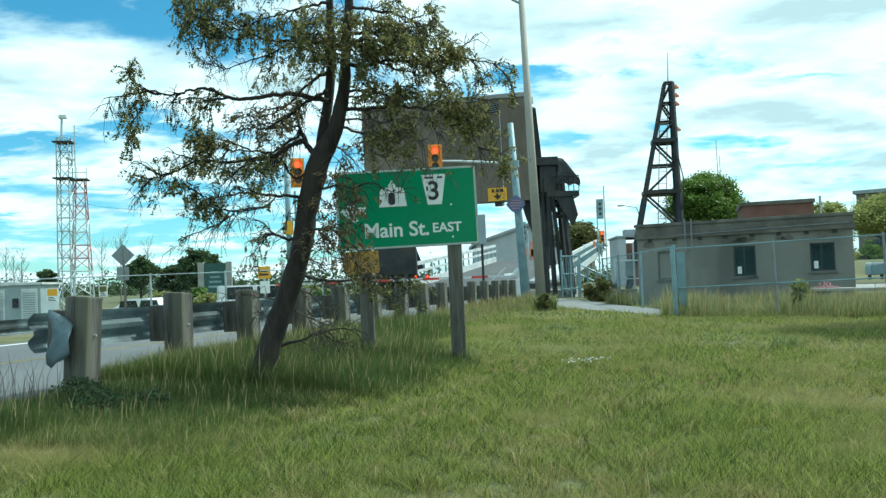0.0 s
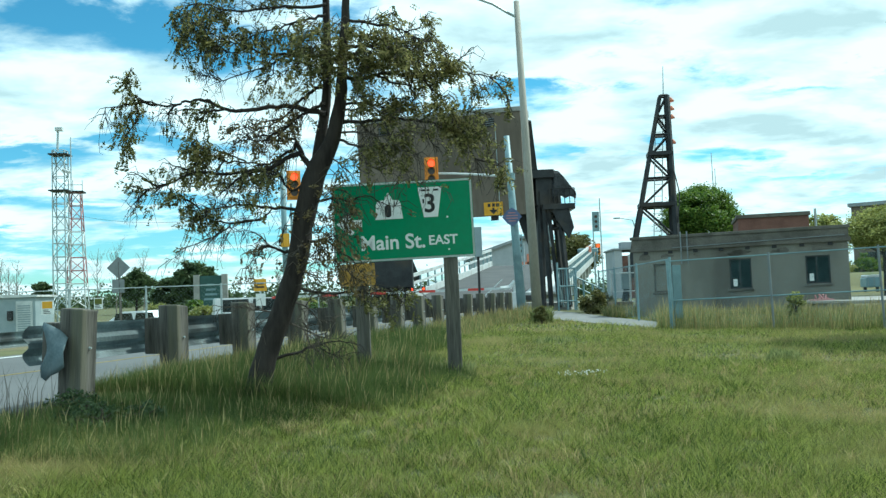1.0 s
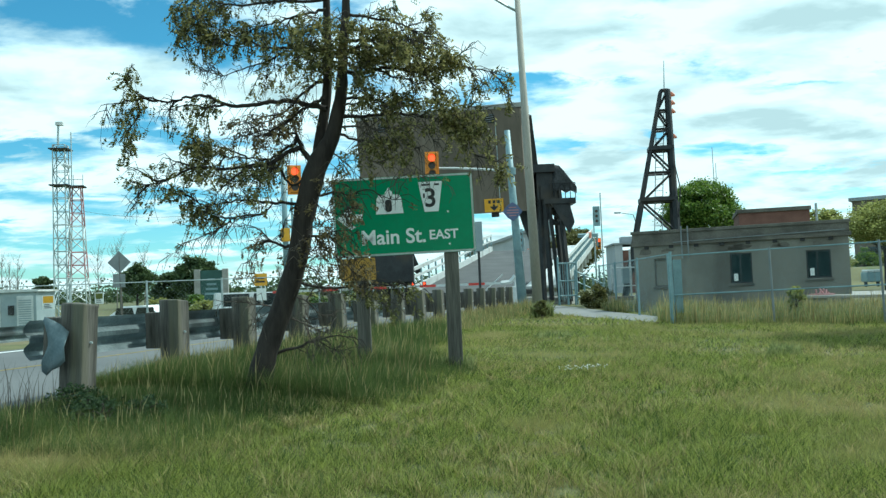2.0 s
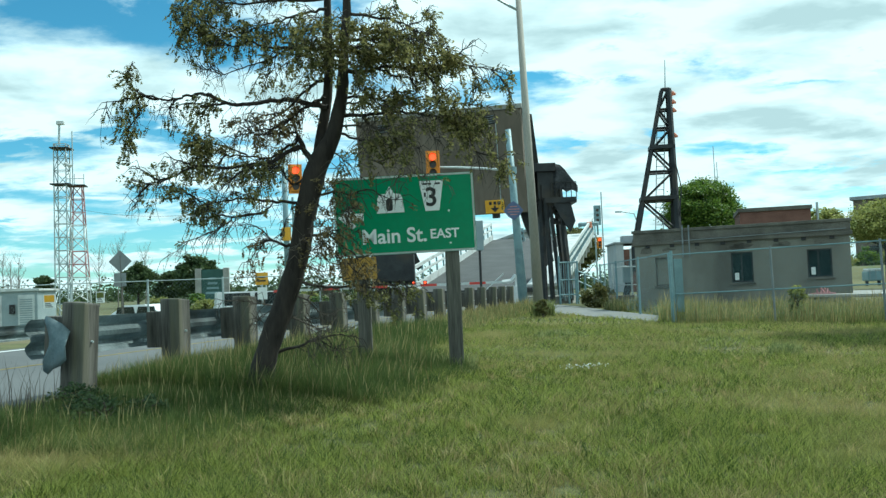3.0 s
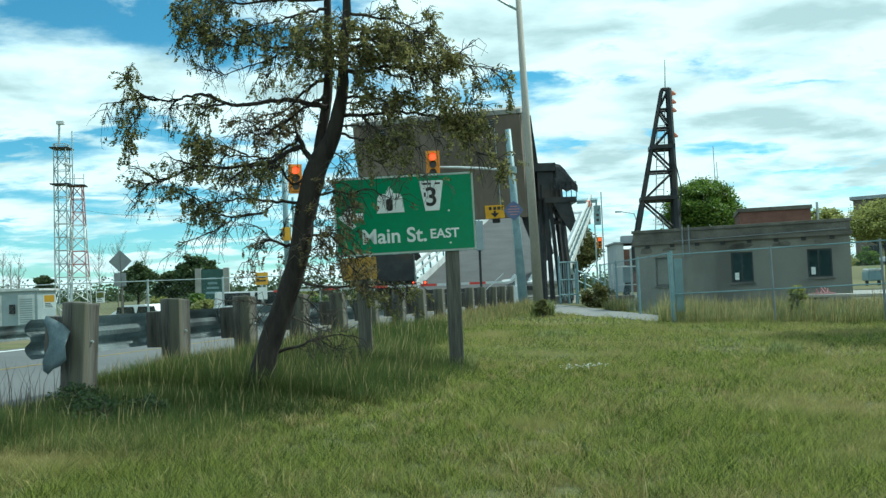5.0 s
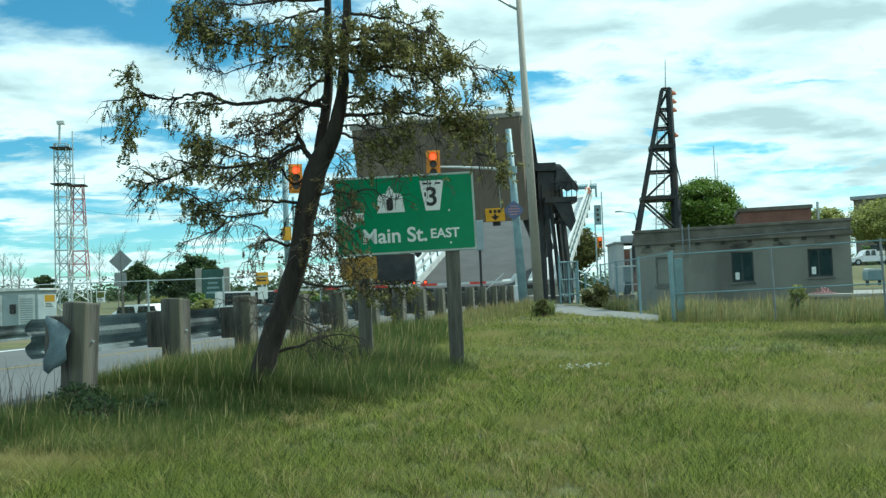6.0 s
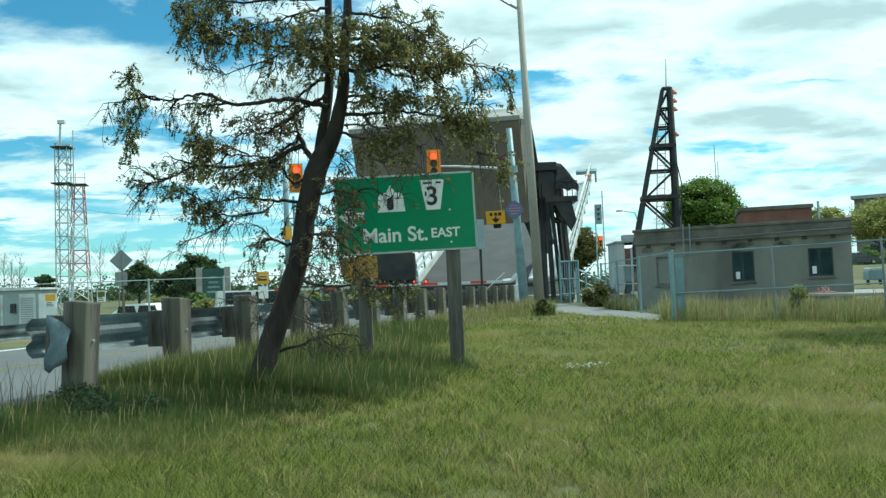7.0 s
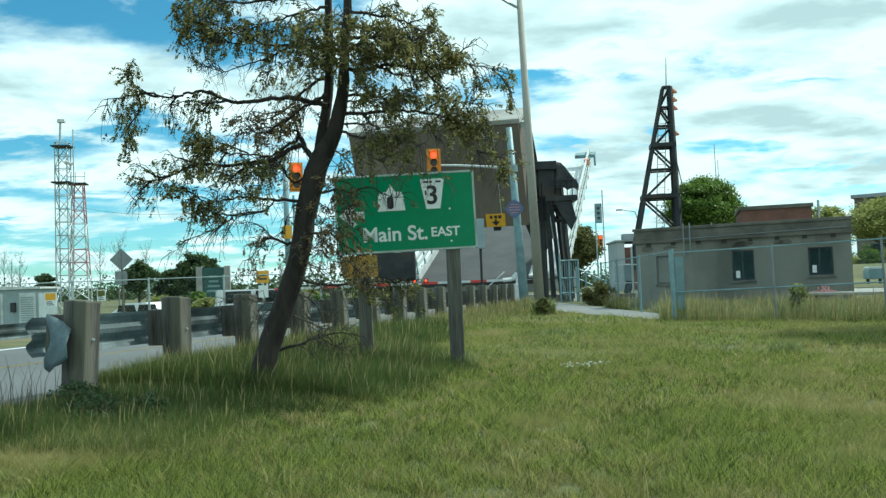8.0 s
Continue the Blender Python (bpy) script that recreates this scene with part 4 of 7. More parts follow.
# ---- the grey building and what stands behind it ----
def build_house():
    w, h, d = 8.0, 2.95, 6.0
    at = pose(7.88, 35.0, 0, 0, 0, -24.5)
    b = thing("control_house", "low grey stucco building with a stained parapet", "building", m=at)
    openings = [(3.74, 4.56, 0.98, 2.16), (6.50, 7.36, 1.08, 2.14), (0.80, 1.55, 0.95, 2.10)]
    # front wall in strips round the openings
    bm = bmesh.new()
    xs = sorted({0.0, w, *[o[0] for o in openings], *[o[1] for o in openings]})
    for x0, x1 in zip(xs, xs[1:]):
        o = [q for q in openings if q[0] <= x0 + 1e-6 and x1 <= q[1] + 1e-6]
        if o:
            box(bm, x0, x1, 0, 0.25, 0, o[0][2])
            box(bm, x0, x1, 0, 0.25, o[0][3], h)
        else:
            box(bm, x0, x1, 0, 0.25, 0, h)
    bmesh.ops.remove_doubles(bm, verts=bm.verts, dist=0.0005)
    part("wall", bm, STUCCO, b)
    for args in ((0, 0.25, 0.25, d), (w - 0.25, w, 0.25, d), (0.25, w - 0.25, d - 0.25, d)):
        bm = bmesh.new()
        box(bm, *args, 0, h)
        part("wall", bm, STUCCO, b)
    bm = bmesh.new()
    box(bm, 0.02, w - 0.02, 0.02, d - 0.02, h - 0.25, h - 0.05)
    part("roof", bm, COPING, b)
    for z0, z1, o in ((2.62, 2.78, 0.10), (2.78, 3.12, 0.04), (3.12, 3.24, 0.09)):
        bm = bmesh.new()
        box(bm, -o, w + o, -o, -0.004, z0, z1, 0.015)
        box(bm, -o, -0.004, -0.004, d, z0, z1, 0.015)
        part("cornice", bm, COPING, b, "stained cornice band")
    for k in range(8):
        bm = bmesh.new()
        box(bm, 0.45 + 0.98 * k, 0.62 + 0.98 * k, -0.06, -0.002, 2.50, 2.61)
        part("scupper", bm, BLACK, b)
    for x0, x1, z0, z1 in openings:
        boarded = x0 < 2
        win = part("window", box(bmesh.new(), x0 + 0.05, x1 - 0.05, 0.13, 0.15, z0 + 0.05, z1 - 0.05), STUCCO if boarded else TEALGLASS, b)
        bm = bmesh.new()
        for q in ((x0, x0 + 0.06, z0, z1), (x1 - 0.06, x1, z0, z1), (x0 + 0.06, x1 - 0.06, z0, z0 + 0.06), (x0 + 0.06, x1 - 0.06, z1 - 0.06, z1)):
            box(bm, q[0], q[1], 0.09, 0.2, q[2], q[3])
        if not boarded:
            box(bm, x0 + 0.36, x0 + 0.41, 0.10, 0.128, z0 + 0.06, z1 - 0.06)
        part("frame", bm, BLACK if not boarded else COPING, win)
        bm = bmesh.new()
        box(bm, x0 - 0.06, x1 + 0.06, -0.07, 0.1, z0 - 0.09, z0 - 0.005, 0.01)
        part("sill", bm, COPING, win)
        if not boarded:
            # a small white rectangle low in the pane
            bm = bmesh.new()
            box(bm, x0 + 0.12, x0 + 0.27, 0.10, 0.127, z0 + 0.1, z0 + 0.38)
            part("pale_rectangle", bm, WHITE, win)
    rnd = random.Random(17)
    for k in range(11):                                  # chipped render under the cornice
        x, wd, ht = rnd.uniform(0.3, 7.4), rnd.uniform(0.12, 0.5), rnd.uniform(0.05, 0.16)
        pts = [(x + wd * math.cos(q * 0.9) * rnd.uniform(0.6, 1), 2.47 - rnd.uniform(0, 0.15) + ht * math.sin(q * 0.9) * rnd.uniform(0.6, 1)) for q in range(7)]
        part("chipped_patch", prism(bmesh.new(), pts, -0.006, -0.001), COPING, b)
    bm = bmesh.new()
    for x in (1.95, 2.2):
        rod(bm, (x, -0.12, 2.05), (x, -0.12, 3.35), 0.03, n=6)
    rod(bm, (1.6, -0.12, 2.72), (7.9, -0.12, 2.86), 0.018, n=6)
    part("conduit", bm, DULLPLATE, b)
    # slab, red gear and weeds in front
    bm = bmesh.new()
    box(bm, 12.6, 16.5, 29.2, 30.4, 0.52, 0.62, 0.02)
    box(bm, 12.9, 13.2, 29.4, 30.2, 0, 0.52)
    box(bm, 15.9, 16.2, 29.4, 30.2, 0, 0.52)
    solid("concrete_bench", bm, CONCRETE, "long low concrete slab on block legs", "slab")
    rnd = random.Random(3)
    gear = thing("red_scrap", "heap of faded red metal offcuts on the slab", "scrap", m=pose(13.15, 29.7, 0.62))
    for k in range(7):
        bm = bmesh.new()
        x = rnd.uniform(-0.3, 0.3)
        bar(bm, (x, rnd.uniform(-0.1, 0.1), 0.0), (x + rnd.uniform(-0.15, 0.15), 0, rnd.uniform(0.08, 0.26)), 0.05)
        part("offcut", bm, FADEDRED, gear)
    bm = bmesh.new()
    box(bm, -0.38, 0.4, -0.15, 0.15, 0.0, 0.05)
    part("tray", bm, FADEDRED, gear)


build_house()


def build_light_tower():
    """Dark lattice tower, one straight face and one raked, with stacked orange horns."""
    t = thing("lattice_signal_tower", "dark steel lattice tower with faded orange signal lamps", "signal tower", m=pose(11.0, 45.0, 0, 0, 0, -8))
    H = 11.3

    def corner(i, z):
        s = z / H
        x0, x1 = -1.50 + 2.46 * s, 1.40 - 0.10 * s
        dd = 1.9 - 1.45 * s
        return Vector(((x0, -dd / 2, z), (x1, -dd / 2, z), (x1, dd / 2, z), (x0, dd / 2, z))[i])
    for i in range(4):
        bm = bmesh.new()
        wide = 0.24 if i in (1, 2) else 0.17
        bar(bm, corner(i, 0), corner(i, 5.3), wide)
        bar(bm, corner(i, 5.3), corner(i, H), wide * 0.8)
        part("leg", bm, DARKSTEEL, t)
    levels = [0, 2.0, 3.7, 5.4, 6.9, 8.1, 9.2, 10.2, H]
    for a, b in zip(levels, levels[1:]):
        for i in range(4):
            j = (i + 1) % 4
            bm = bmesh.new()
            bar(bm, corner(i, b), corner(j, b), 0.085)
            part("strut", bm, DARKSTEEL, t)
            bm = bmesh.new()
            flip = (levels.index(a) + (i // 2)) % 2          # both faces' braces run the same way
            bar(bm, corner(i if flip else j, a), corner(j if flip else i, b), 0.085)
            part("brace", bm, DARKSTEEL, t)
    for z in (5.4, 8.1):
        bm = bmesh.new()
        c = [corner(i, z) for i in range(4)]
        box(bm, c[0].x - 0.12, c[1].x + 0.12, c[0].y - 0.12, c[2].y + 0.12, z, z + 0.2)
        part("platform", bm, DARKSTEEL, t)
    bm = bmesh.new()
    for x in (-0.1, 0.3):
        rod(bm, (x + 0.15, 0.0, 0), (x + 0.78, 0.0, H - 1.0), 0.025, n=5)
    for k in range(30):
        z = 0.4 + 0.31 * k
        rod(bm, (0.05 + z * 0.061, 0, z), (0.45 + z * 0.061, 0, z), 0.015, n=4)
    part("ladder", bm, GALV, t)
    bm = bmesh.new()
    tube(bm, [corner(1, 4.5) + Vector((0.1, -0.1, 0)), corner(1, 6.0) + Vector((0.28, -0.1, 0)), corner(1, 7.2) + Vector((0.08, -0.1, 0))], [0.03] * 3, 6)
    part("cable", bm, BLACK, t)
    bm = bmesh.new()
    rod(bm, (1.14, 0, H), (1.2, 0, H + 1.6), 0.035, 0.02)
    part("antenna", bm, GALV, t)
    for z in (11.0, 10.55, 10.1, 8.75):
        bm = bmesh.new()
        box(bm, 1.33, 1.47, -0.18, 0.18, z - 0.2, z + 0.2, 0.02)
        lamp = part("signal_lamp", bm, ORANGE, t, "faded orange lamp box")
        bm = bmesh.new()
        rod(bm, (1.47, 0, z + 0.08), (1.68, 0, z + 0.0), 0.16, 0.04, n=10)
        part("hood", bm, ORANGE, lamp)


build_light_tower()


def build_backdrop():
    # brick block behind the grey building
    b = thing("brick_block", "flat-roofed dark red brick block behind the grey building", "building", m=pose(15.85, 45.2, -0.02, 0, 0, -16))
    for q in ((0, 3.5, 0, 0.3), (0, 0.3, 0.3, 5), (3.2, 3.5, 0.3, 5), (0.3, 3.2, 4.7, 5)):
        bm = bmesh.new()
        box(bm, *q, 0, 4.75)
        part("wall", bm, BRICKRED, b)
    bm = bmesh.new()
    box(bm, -0.08, 3.58, -0.08, 5.08, 4.75, 4.95, 0.02)
    part("roof", bm, COPING, b)
    v = thing("vent_pipe", "grey vent pipe on the roof edge", "pipe", m=pose(19.9, 45, 0))
    bm = bmesh.new()
    rod(bm, (0, 0, 0), (0, 0, 5.2), 0.07)
    part("pipe", bm, GALV, v)
    a = thing("radio_antenna", "thin whip antenna on a pole", "antenna", m=pose(22.1, 68, 0))
    bm = bmesh.new()
    rod(bm, (0, 0, 0), (-0.1, 0, 11.9), 0.06, 0.03)
    part("pole", bm, GALV, a)
    bm = bmesh.new()
    rod(bm, (-0.3, 0, 9.4), (0.3, 0, 9.4), 0.02)
    rod(bm, (0.12, 0, 8.2), (0.12, 0, 10.6), 0.03)
    part("crossbar", bm, GALV, a)
    # flat-roofed building at the far right
    f = thing("apartment_block", "far grey flat-roofed block behind trees", "building", m=pose(60.6, 125, -0.3, 0, 0, -35))
    bm = bmesh.new()
    box(bm, 0, 26, 0, 14, 0, 12.4)
    part("wall", bm, WEIGHT, f)
    bm = bmesh.new()
    box(bm, -0.4, 26.4, -0.4, 14.4, 12.4, 12.9)
    part("roof", bm, GREYROOF, f)
    for k in range(7):
        for z in (1.2, 4.2, 7.2, 10.0):
            bm = bmesh.new()
            box(bm, 1.5 + 3.5 * k, 3.3 + 3.5 * k, -0.06, 0.02, z, z + 1.4)
            part("window", bm, DARKGLASS, f)
    # gabled grey hall beyond the bridge, a cross on its gable
    c = thing("chapel", "pale grey gabled hall with a cross on its gable", "building", m=pose(13.0, 132, 0, 0, 0, 0))
    bm = bmesh.new()
    prism(bm, [(-8.2, 0), (8.0, 0), (8.0, 6.5), (0, 9.0), (-8.2, 6.5)], 0, 22)
    part("wall", bm, PALEWALL, c)
    bm = bmesh.new()
    prism(bm, [(-8.8, 6.3), (0, 9.05), (8.6, 6.3), (8.6, 6.75), (0, 9.5), (-8.8, 6.75)], -0.5, 22.5)
    part("roof", bm, GREYROOF, c)
    bm = bmesh.new()
    box(bm, 0.2, 1.3, -0.2, -0.02, 2.4, 6.6)
    box(bm, -1.3, 2.8, -0.2, -0.02, 4.3, 5.4)
    part("cross", bm, ORANGE, c, "dull pink cross")
    for x in (-6.5, -4.2, 4.4, 6.4):
        bm = bmesh.new()
        box(bm, x - 0.6, x + 0.6, -0.08, 0.0, 1.2, 3.4)
        part("window", bm, DARKGLASS, c)
    # shops beyond the gate: white front and red brick flank
    s = thing("shop_row", "low white-fronted shop with a red brick wing", "building", m=pose(18.7, 92, 0, 0, 0, -4))
    bm = bmesh.new()
    box(bm, 0, 0.8, 0, 8, 0, 5.2)
    part("wall", bm, PALEWALL, s)
    bm = bmesh.new()
    box(bm, 0.85, 7.5, 0.3, 8, 0, 4.6)
    part("brick_wing", bm, BRICKRED, s)
    bm = bmesh.new()
    box(bm, 0.9, 2.6, 1, 3, 5.2, 6.1)
    part("roof_unit", bm, GREYROOF, s)
    bm = bmesh.new()
    box(bm, -0.2, 7.7, -0.2, 8.2, 5.22, 5.4)
    part("roof", bm, GREYROOF, s)
    for x, z in ((2.2, 1.2), (2.2, 3.0), (4.6, 1.2), (6.1, 1.2)):
        bm = bmesh.new()
        box(bm, x, x + 0.9, -0.05, 0.5, z, z + 1.3)
        part("window", bm, DARKGLASS, s)


build_backdrop()


# ---- across the road: masts, sheds, signs ----
def lattice(name, label, m, width, top_width, height, levels, materials, extras):
    """A square lattice mast; materials: (up to height, material) bands."""
    t = thing(name, label, "lattice mast", "lattice masts", m)

    def corner(i, z):
        w = (width + (top_width - width) * z / height) / 2
        return Vector(((-w, -w, z), (w, -w, z), (w, w, z), (-w, w, z))[i])

    def paint(z):
        return next(mt for up, mt in materials if z < up)
    step = height / levels
    for k in range(levels):
        a, b = k * step, (k + 1) * step
        mt = paint((a + b) / 2)
        for i in range(4):
            j = (i + 1) % 4
            bm = bmesh.new()
            bar(bm, corner(i, a), corner(i, b), 0.08)
            part("leg", bm, mt, t)
            bm = bmesh.new()
            if (k + i) % 2:
                bar(bm, corner(i, a), corner(j, b), 0.05)
            else:
                bar(bm, corner(j, a), corner(i, b), 0.05)
            part("brace", bm, mt, t)
            bm = bmesh.new()
            bar(bm, corner(i, b), corner(j, b), 0.045)
            part("strut", bm, mt, t)
    extras(t, corner)
    return t


def build_masts():
    def tall_top(t, corner):
        for z in (10.9, 13.9):
            bm = bmesh.new()
            box(bm, -0.75, 0.75, -0.75, 0.75, z, z + 0.1)
            part("platform", bm, DARKSTEEL, t)
        bm = bmesh.new()
        rod(bm, (-0.2, 0, 14.3), (-0.15, 0, 16.0), 0.09)
        part("spire", bm, GALV, t)
        bm = bmesh.new()
        box(bm, -0.35, 0.25, -0.2, 0.2, 15.95, 16.25, 0.04)
        part("camera_housing", bm, PALESTEEL, t)
        bm = bmesh.new()
        rod(bm, (0.85, 0, 10.9), (0.85, 0, 15.4), 0.05)
        part("antenna", bm, GALV, t)
        bm = bmesh.new()
        rod(bm, (0.45, -0.7, 12.6), (1.0, -0.9, 12.35), 0.14, n=8)
        part("floodlight", bm, PALESTEEL, t)
    lattice("lattice_mast", "tall slim grey lattice mast with platforms and a camera", pose(-31.3, 70, -1, 0, 0.3, 6), 1.02, 0.95, 14.3, 13, [(99, GALV)], tall_top)

    def short_top(t, corner):
        bm = bmesh.new()
        box(bm, -0.8, 0.7, -0.7, 0.7, 11.0, 11.1)
        part("platform", bm, DARKSTEEL, t)
        bm = bmesh.new()
        for x in (-0.75, -0.1, 0.65):
            rod(bm, (x, -0.65, 11.1), (x, -0.65, 12.0), 0.03, n=5)
        rod(bm, (-0.75, -0.65, 11.6), (0.65, -0.65, 11.6), 0.03, n=5)
        part("handrail", bm, GALV, t)
    lattice("lattice_mast", "white and red banded lattice mast", pose(-30.75, 71.8, -1, 0, 0.0, 12), 1.6, 0.8, 11.0, 10,
            [(3.7, PALESTEEL), (5.4, FADEDRED), (7.6, PALESTEEL), (99, FADEDRED)], short_top)


build_masts()


def build_wires():
    for z0, z1, sag in ((8.2, 4.9, 0.7),):
        bm = bmesh.new()
        pts = [Vector((-31, 70, z0)).lerp(Vector((-7.0, 38.0, z1)), k / 12) - Vector((0, 0, sag * 4 * (k / 12) * (1 - k / 12))) for k in range(13)]
        tube(bm, pts, [0.010] * 13, 4)
        solid("overhead_wire", bm, BLACK, "thin sagging overhead wire across the yard", "wire", "overhead wires")


build_wires()


def build_yard():
    s = thing("utility_shed", "low pale grey metal utility shed with louvred doors", "shed", m=pose(-27.6, 45, -1, 0, 0, 4))
    bm = bmesh.new()
    box(bm, 0, 5.9, 0, 2.6, 0, 2.1, 0.02)
    part("wall", bm, SHEDGREY, s)
    bm = bmesh.new()
    prism(bm, [(-0.15, 2.1), (6.05, 2.1), (6.05, 2.2), (3, 2.32), (-0.15, 2.2)], -0.15, 2.75)
    part("roof", bm, PALESTEEL, s)
    for x in (3.2, 4.9):
        bm = bmesh.new()
        box(bm, x, x + 0.85, -0.04, -0.003, 0.1, 1.9)
        door = part("door", bm, PALESTEEL, s, "pale louvred steel door")
        for k in range(12):
            bm = bmesh.new()
            box(bm, x + 0.1, x + 0.75, -0.07, -0.04, 0.3 + 0.12 * k, 0.36 + 0.12 * k)
            part("louvre", bm, SHEDGREY, door)
    bm = bmesh.new()
    box(bm, 4.5, 4.75, -0.2, -0.004, 0.9, 1.4, 0.02)
    part("meter_box", bm, BLACK, s)
    bm = bmesh.new()
    bar(bm, (1.2, -0.2, 0.4), (2.5, -0.2, 2.1), 0.06)
    part("brace", bm, PALESTEEL, s)
    # back of a diamond warning sign with a plate under it
    d = thing("warning_sign", "grey back of a diamond road sign on a steel post", "road sign", m=pose(-15.2, 40, -0.9, 0, 0, 6))
    bm = bmesh.new()
    prism(bm, [(0, 2.90), (0.53, 3.43), (0, 3.96), (-0.53, 3.43)], 0, 0.02)
    part("plate", bm, DULLPLATE, d)
    bm = bmesh.new()
    box(bm, -0.30, 0.25, 0.0, 0.02, 2.25, 2.88)
    part("plate", bm, DULLPLATE, d)
    bm = bmesh.new()
    bar(bm, (0.08, 0.05, 0), (0.0, 0.05, 3.7), 0.09)
    part("post", bm, POSTWOOD, d)
    # notices on the yard fence
    for x, y, w, h, z, mt in ((-14.9, 32.1, 0.42, 0.52, 0.55, AMBER), (-13.1, 32.4, 0.32, 0.42, 0.72, WHITE)):
        n = thing("fence_notice", "small notice board wired to the fence", "notice", "fence notices", pose(x, y, 0, 0, 0, 7))
        bm = bmesh.new()
        box(bm, -w / 2, w / 2, -0.01, 0.01, z, z + h)
        part("board", bm, WHITE, n)
        bm = bmesh.new()
        box(bm, -w / 2 + 0.03, w / 2 - 0.03, -0.018, -0.01, z + h * 0.45, z + h - 0.03)
        part("colour_field", bm, AMBER if mt is AMBER else LIMELEAF, n)
        for k in range(3):
            bm = bmesh.new()
            box(bm, -w * 0.35, w * (0.3 - 0.1 * k), -0.018, -0.01, z + 0.04 + 0.06 * k, z + 0.065 + 0.06 * k)
            part("text_bar", bm, BLACK, n)
    # yellow square sign with a white plate
    y = thing("yellow_sign", "amber square road sign above a white plate", "road sign", m=pose(-9.0, 42, -0.3, 0, 0, 5))
    bm = bmesh.new()
    box(bm, -0.31, 0.31, 0, 0.02, 1.62, 2.22, 0.01)
    part("plate", bm, AMBER, y)
    bm = bmesh.new()
    box(bm, -0.2, 0.2, -0.008, 0, 1.78, 1.86)
    box(bm, -0.16, 0.18, -0.008, 0, 1.95, 2.05)
    part("text_bars", bm, BLACK, y)
    bm = bmesh.new()
    box(bm, -0.22, 0.25, 0, 0.02, 0.9, 1.5)
    part("plate", bm, WHITE, y)
    bm = bmesh.new()
    bar(bm, (0, 0.05, 0), (0, 0.05, 2.2), 0.07)
    part("post", bm, GALV, y)
    # stone entrance sign
    e = thing("entrance_sign", "stone-pillared entrance sign with a dark green panel", "sign", m=pose(-20.4, 75, -1, 0, 0, 8))
    for x in (-1.45, 0.95):
        bm = bmesh.new()
        box(bm, x, x + 0.5, -0.3, 0.3, 0, 3.95, 0.02)
        part("pillar", bm, CONCRETE, e)
    bm = bmesh.new()
    box(bm, -0.95, 0.95, -0.1, 0.1, 1.2, 3.85)
    panel = part("panel", bm, surface("sign_dark_green", (0.02, 0.07, 0.06), (0.035, 0.10, 0.09), 0.5, scale=2), e)
    for k in range(4):
        bm = bmesh.new()
        box(bm, -0.6 + 0.1 * k, 0.65 - 0.12 * k, -0.13, -0.1, 1.7 + 0.42 * k, 1.88 + 0.42 * k)
        part("text_bar", bm, BLUESTEEL, panel)
    bm = bmesh.new()
    box(bm, -1.2, 1.2, -0.4, 0.4, 0, 1.2)
    part("plinth", bm, CONCRETE, e)
    # concrete blocks by the fence
    rnd = random.Random(8)
    for k in range(5):
        bm = bmesh.new()
        box(bm, -0.45, 0.45, -0.3, 0.3, 0, 0.75 + 0.35 * (k == 2), 0.03)
        solid("concrete_block", bm, CONCRETE, "pale concrete barrier block in the yard", "block", "concrete blocks", m=pose(-17.5 + 2.3 * k, 41 + rnd.uniform(-1.5, 1.5), -0.99, 0, 0, rnd.uniform(-20, 20)))


build_yard()


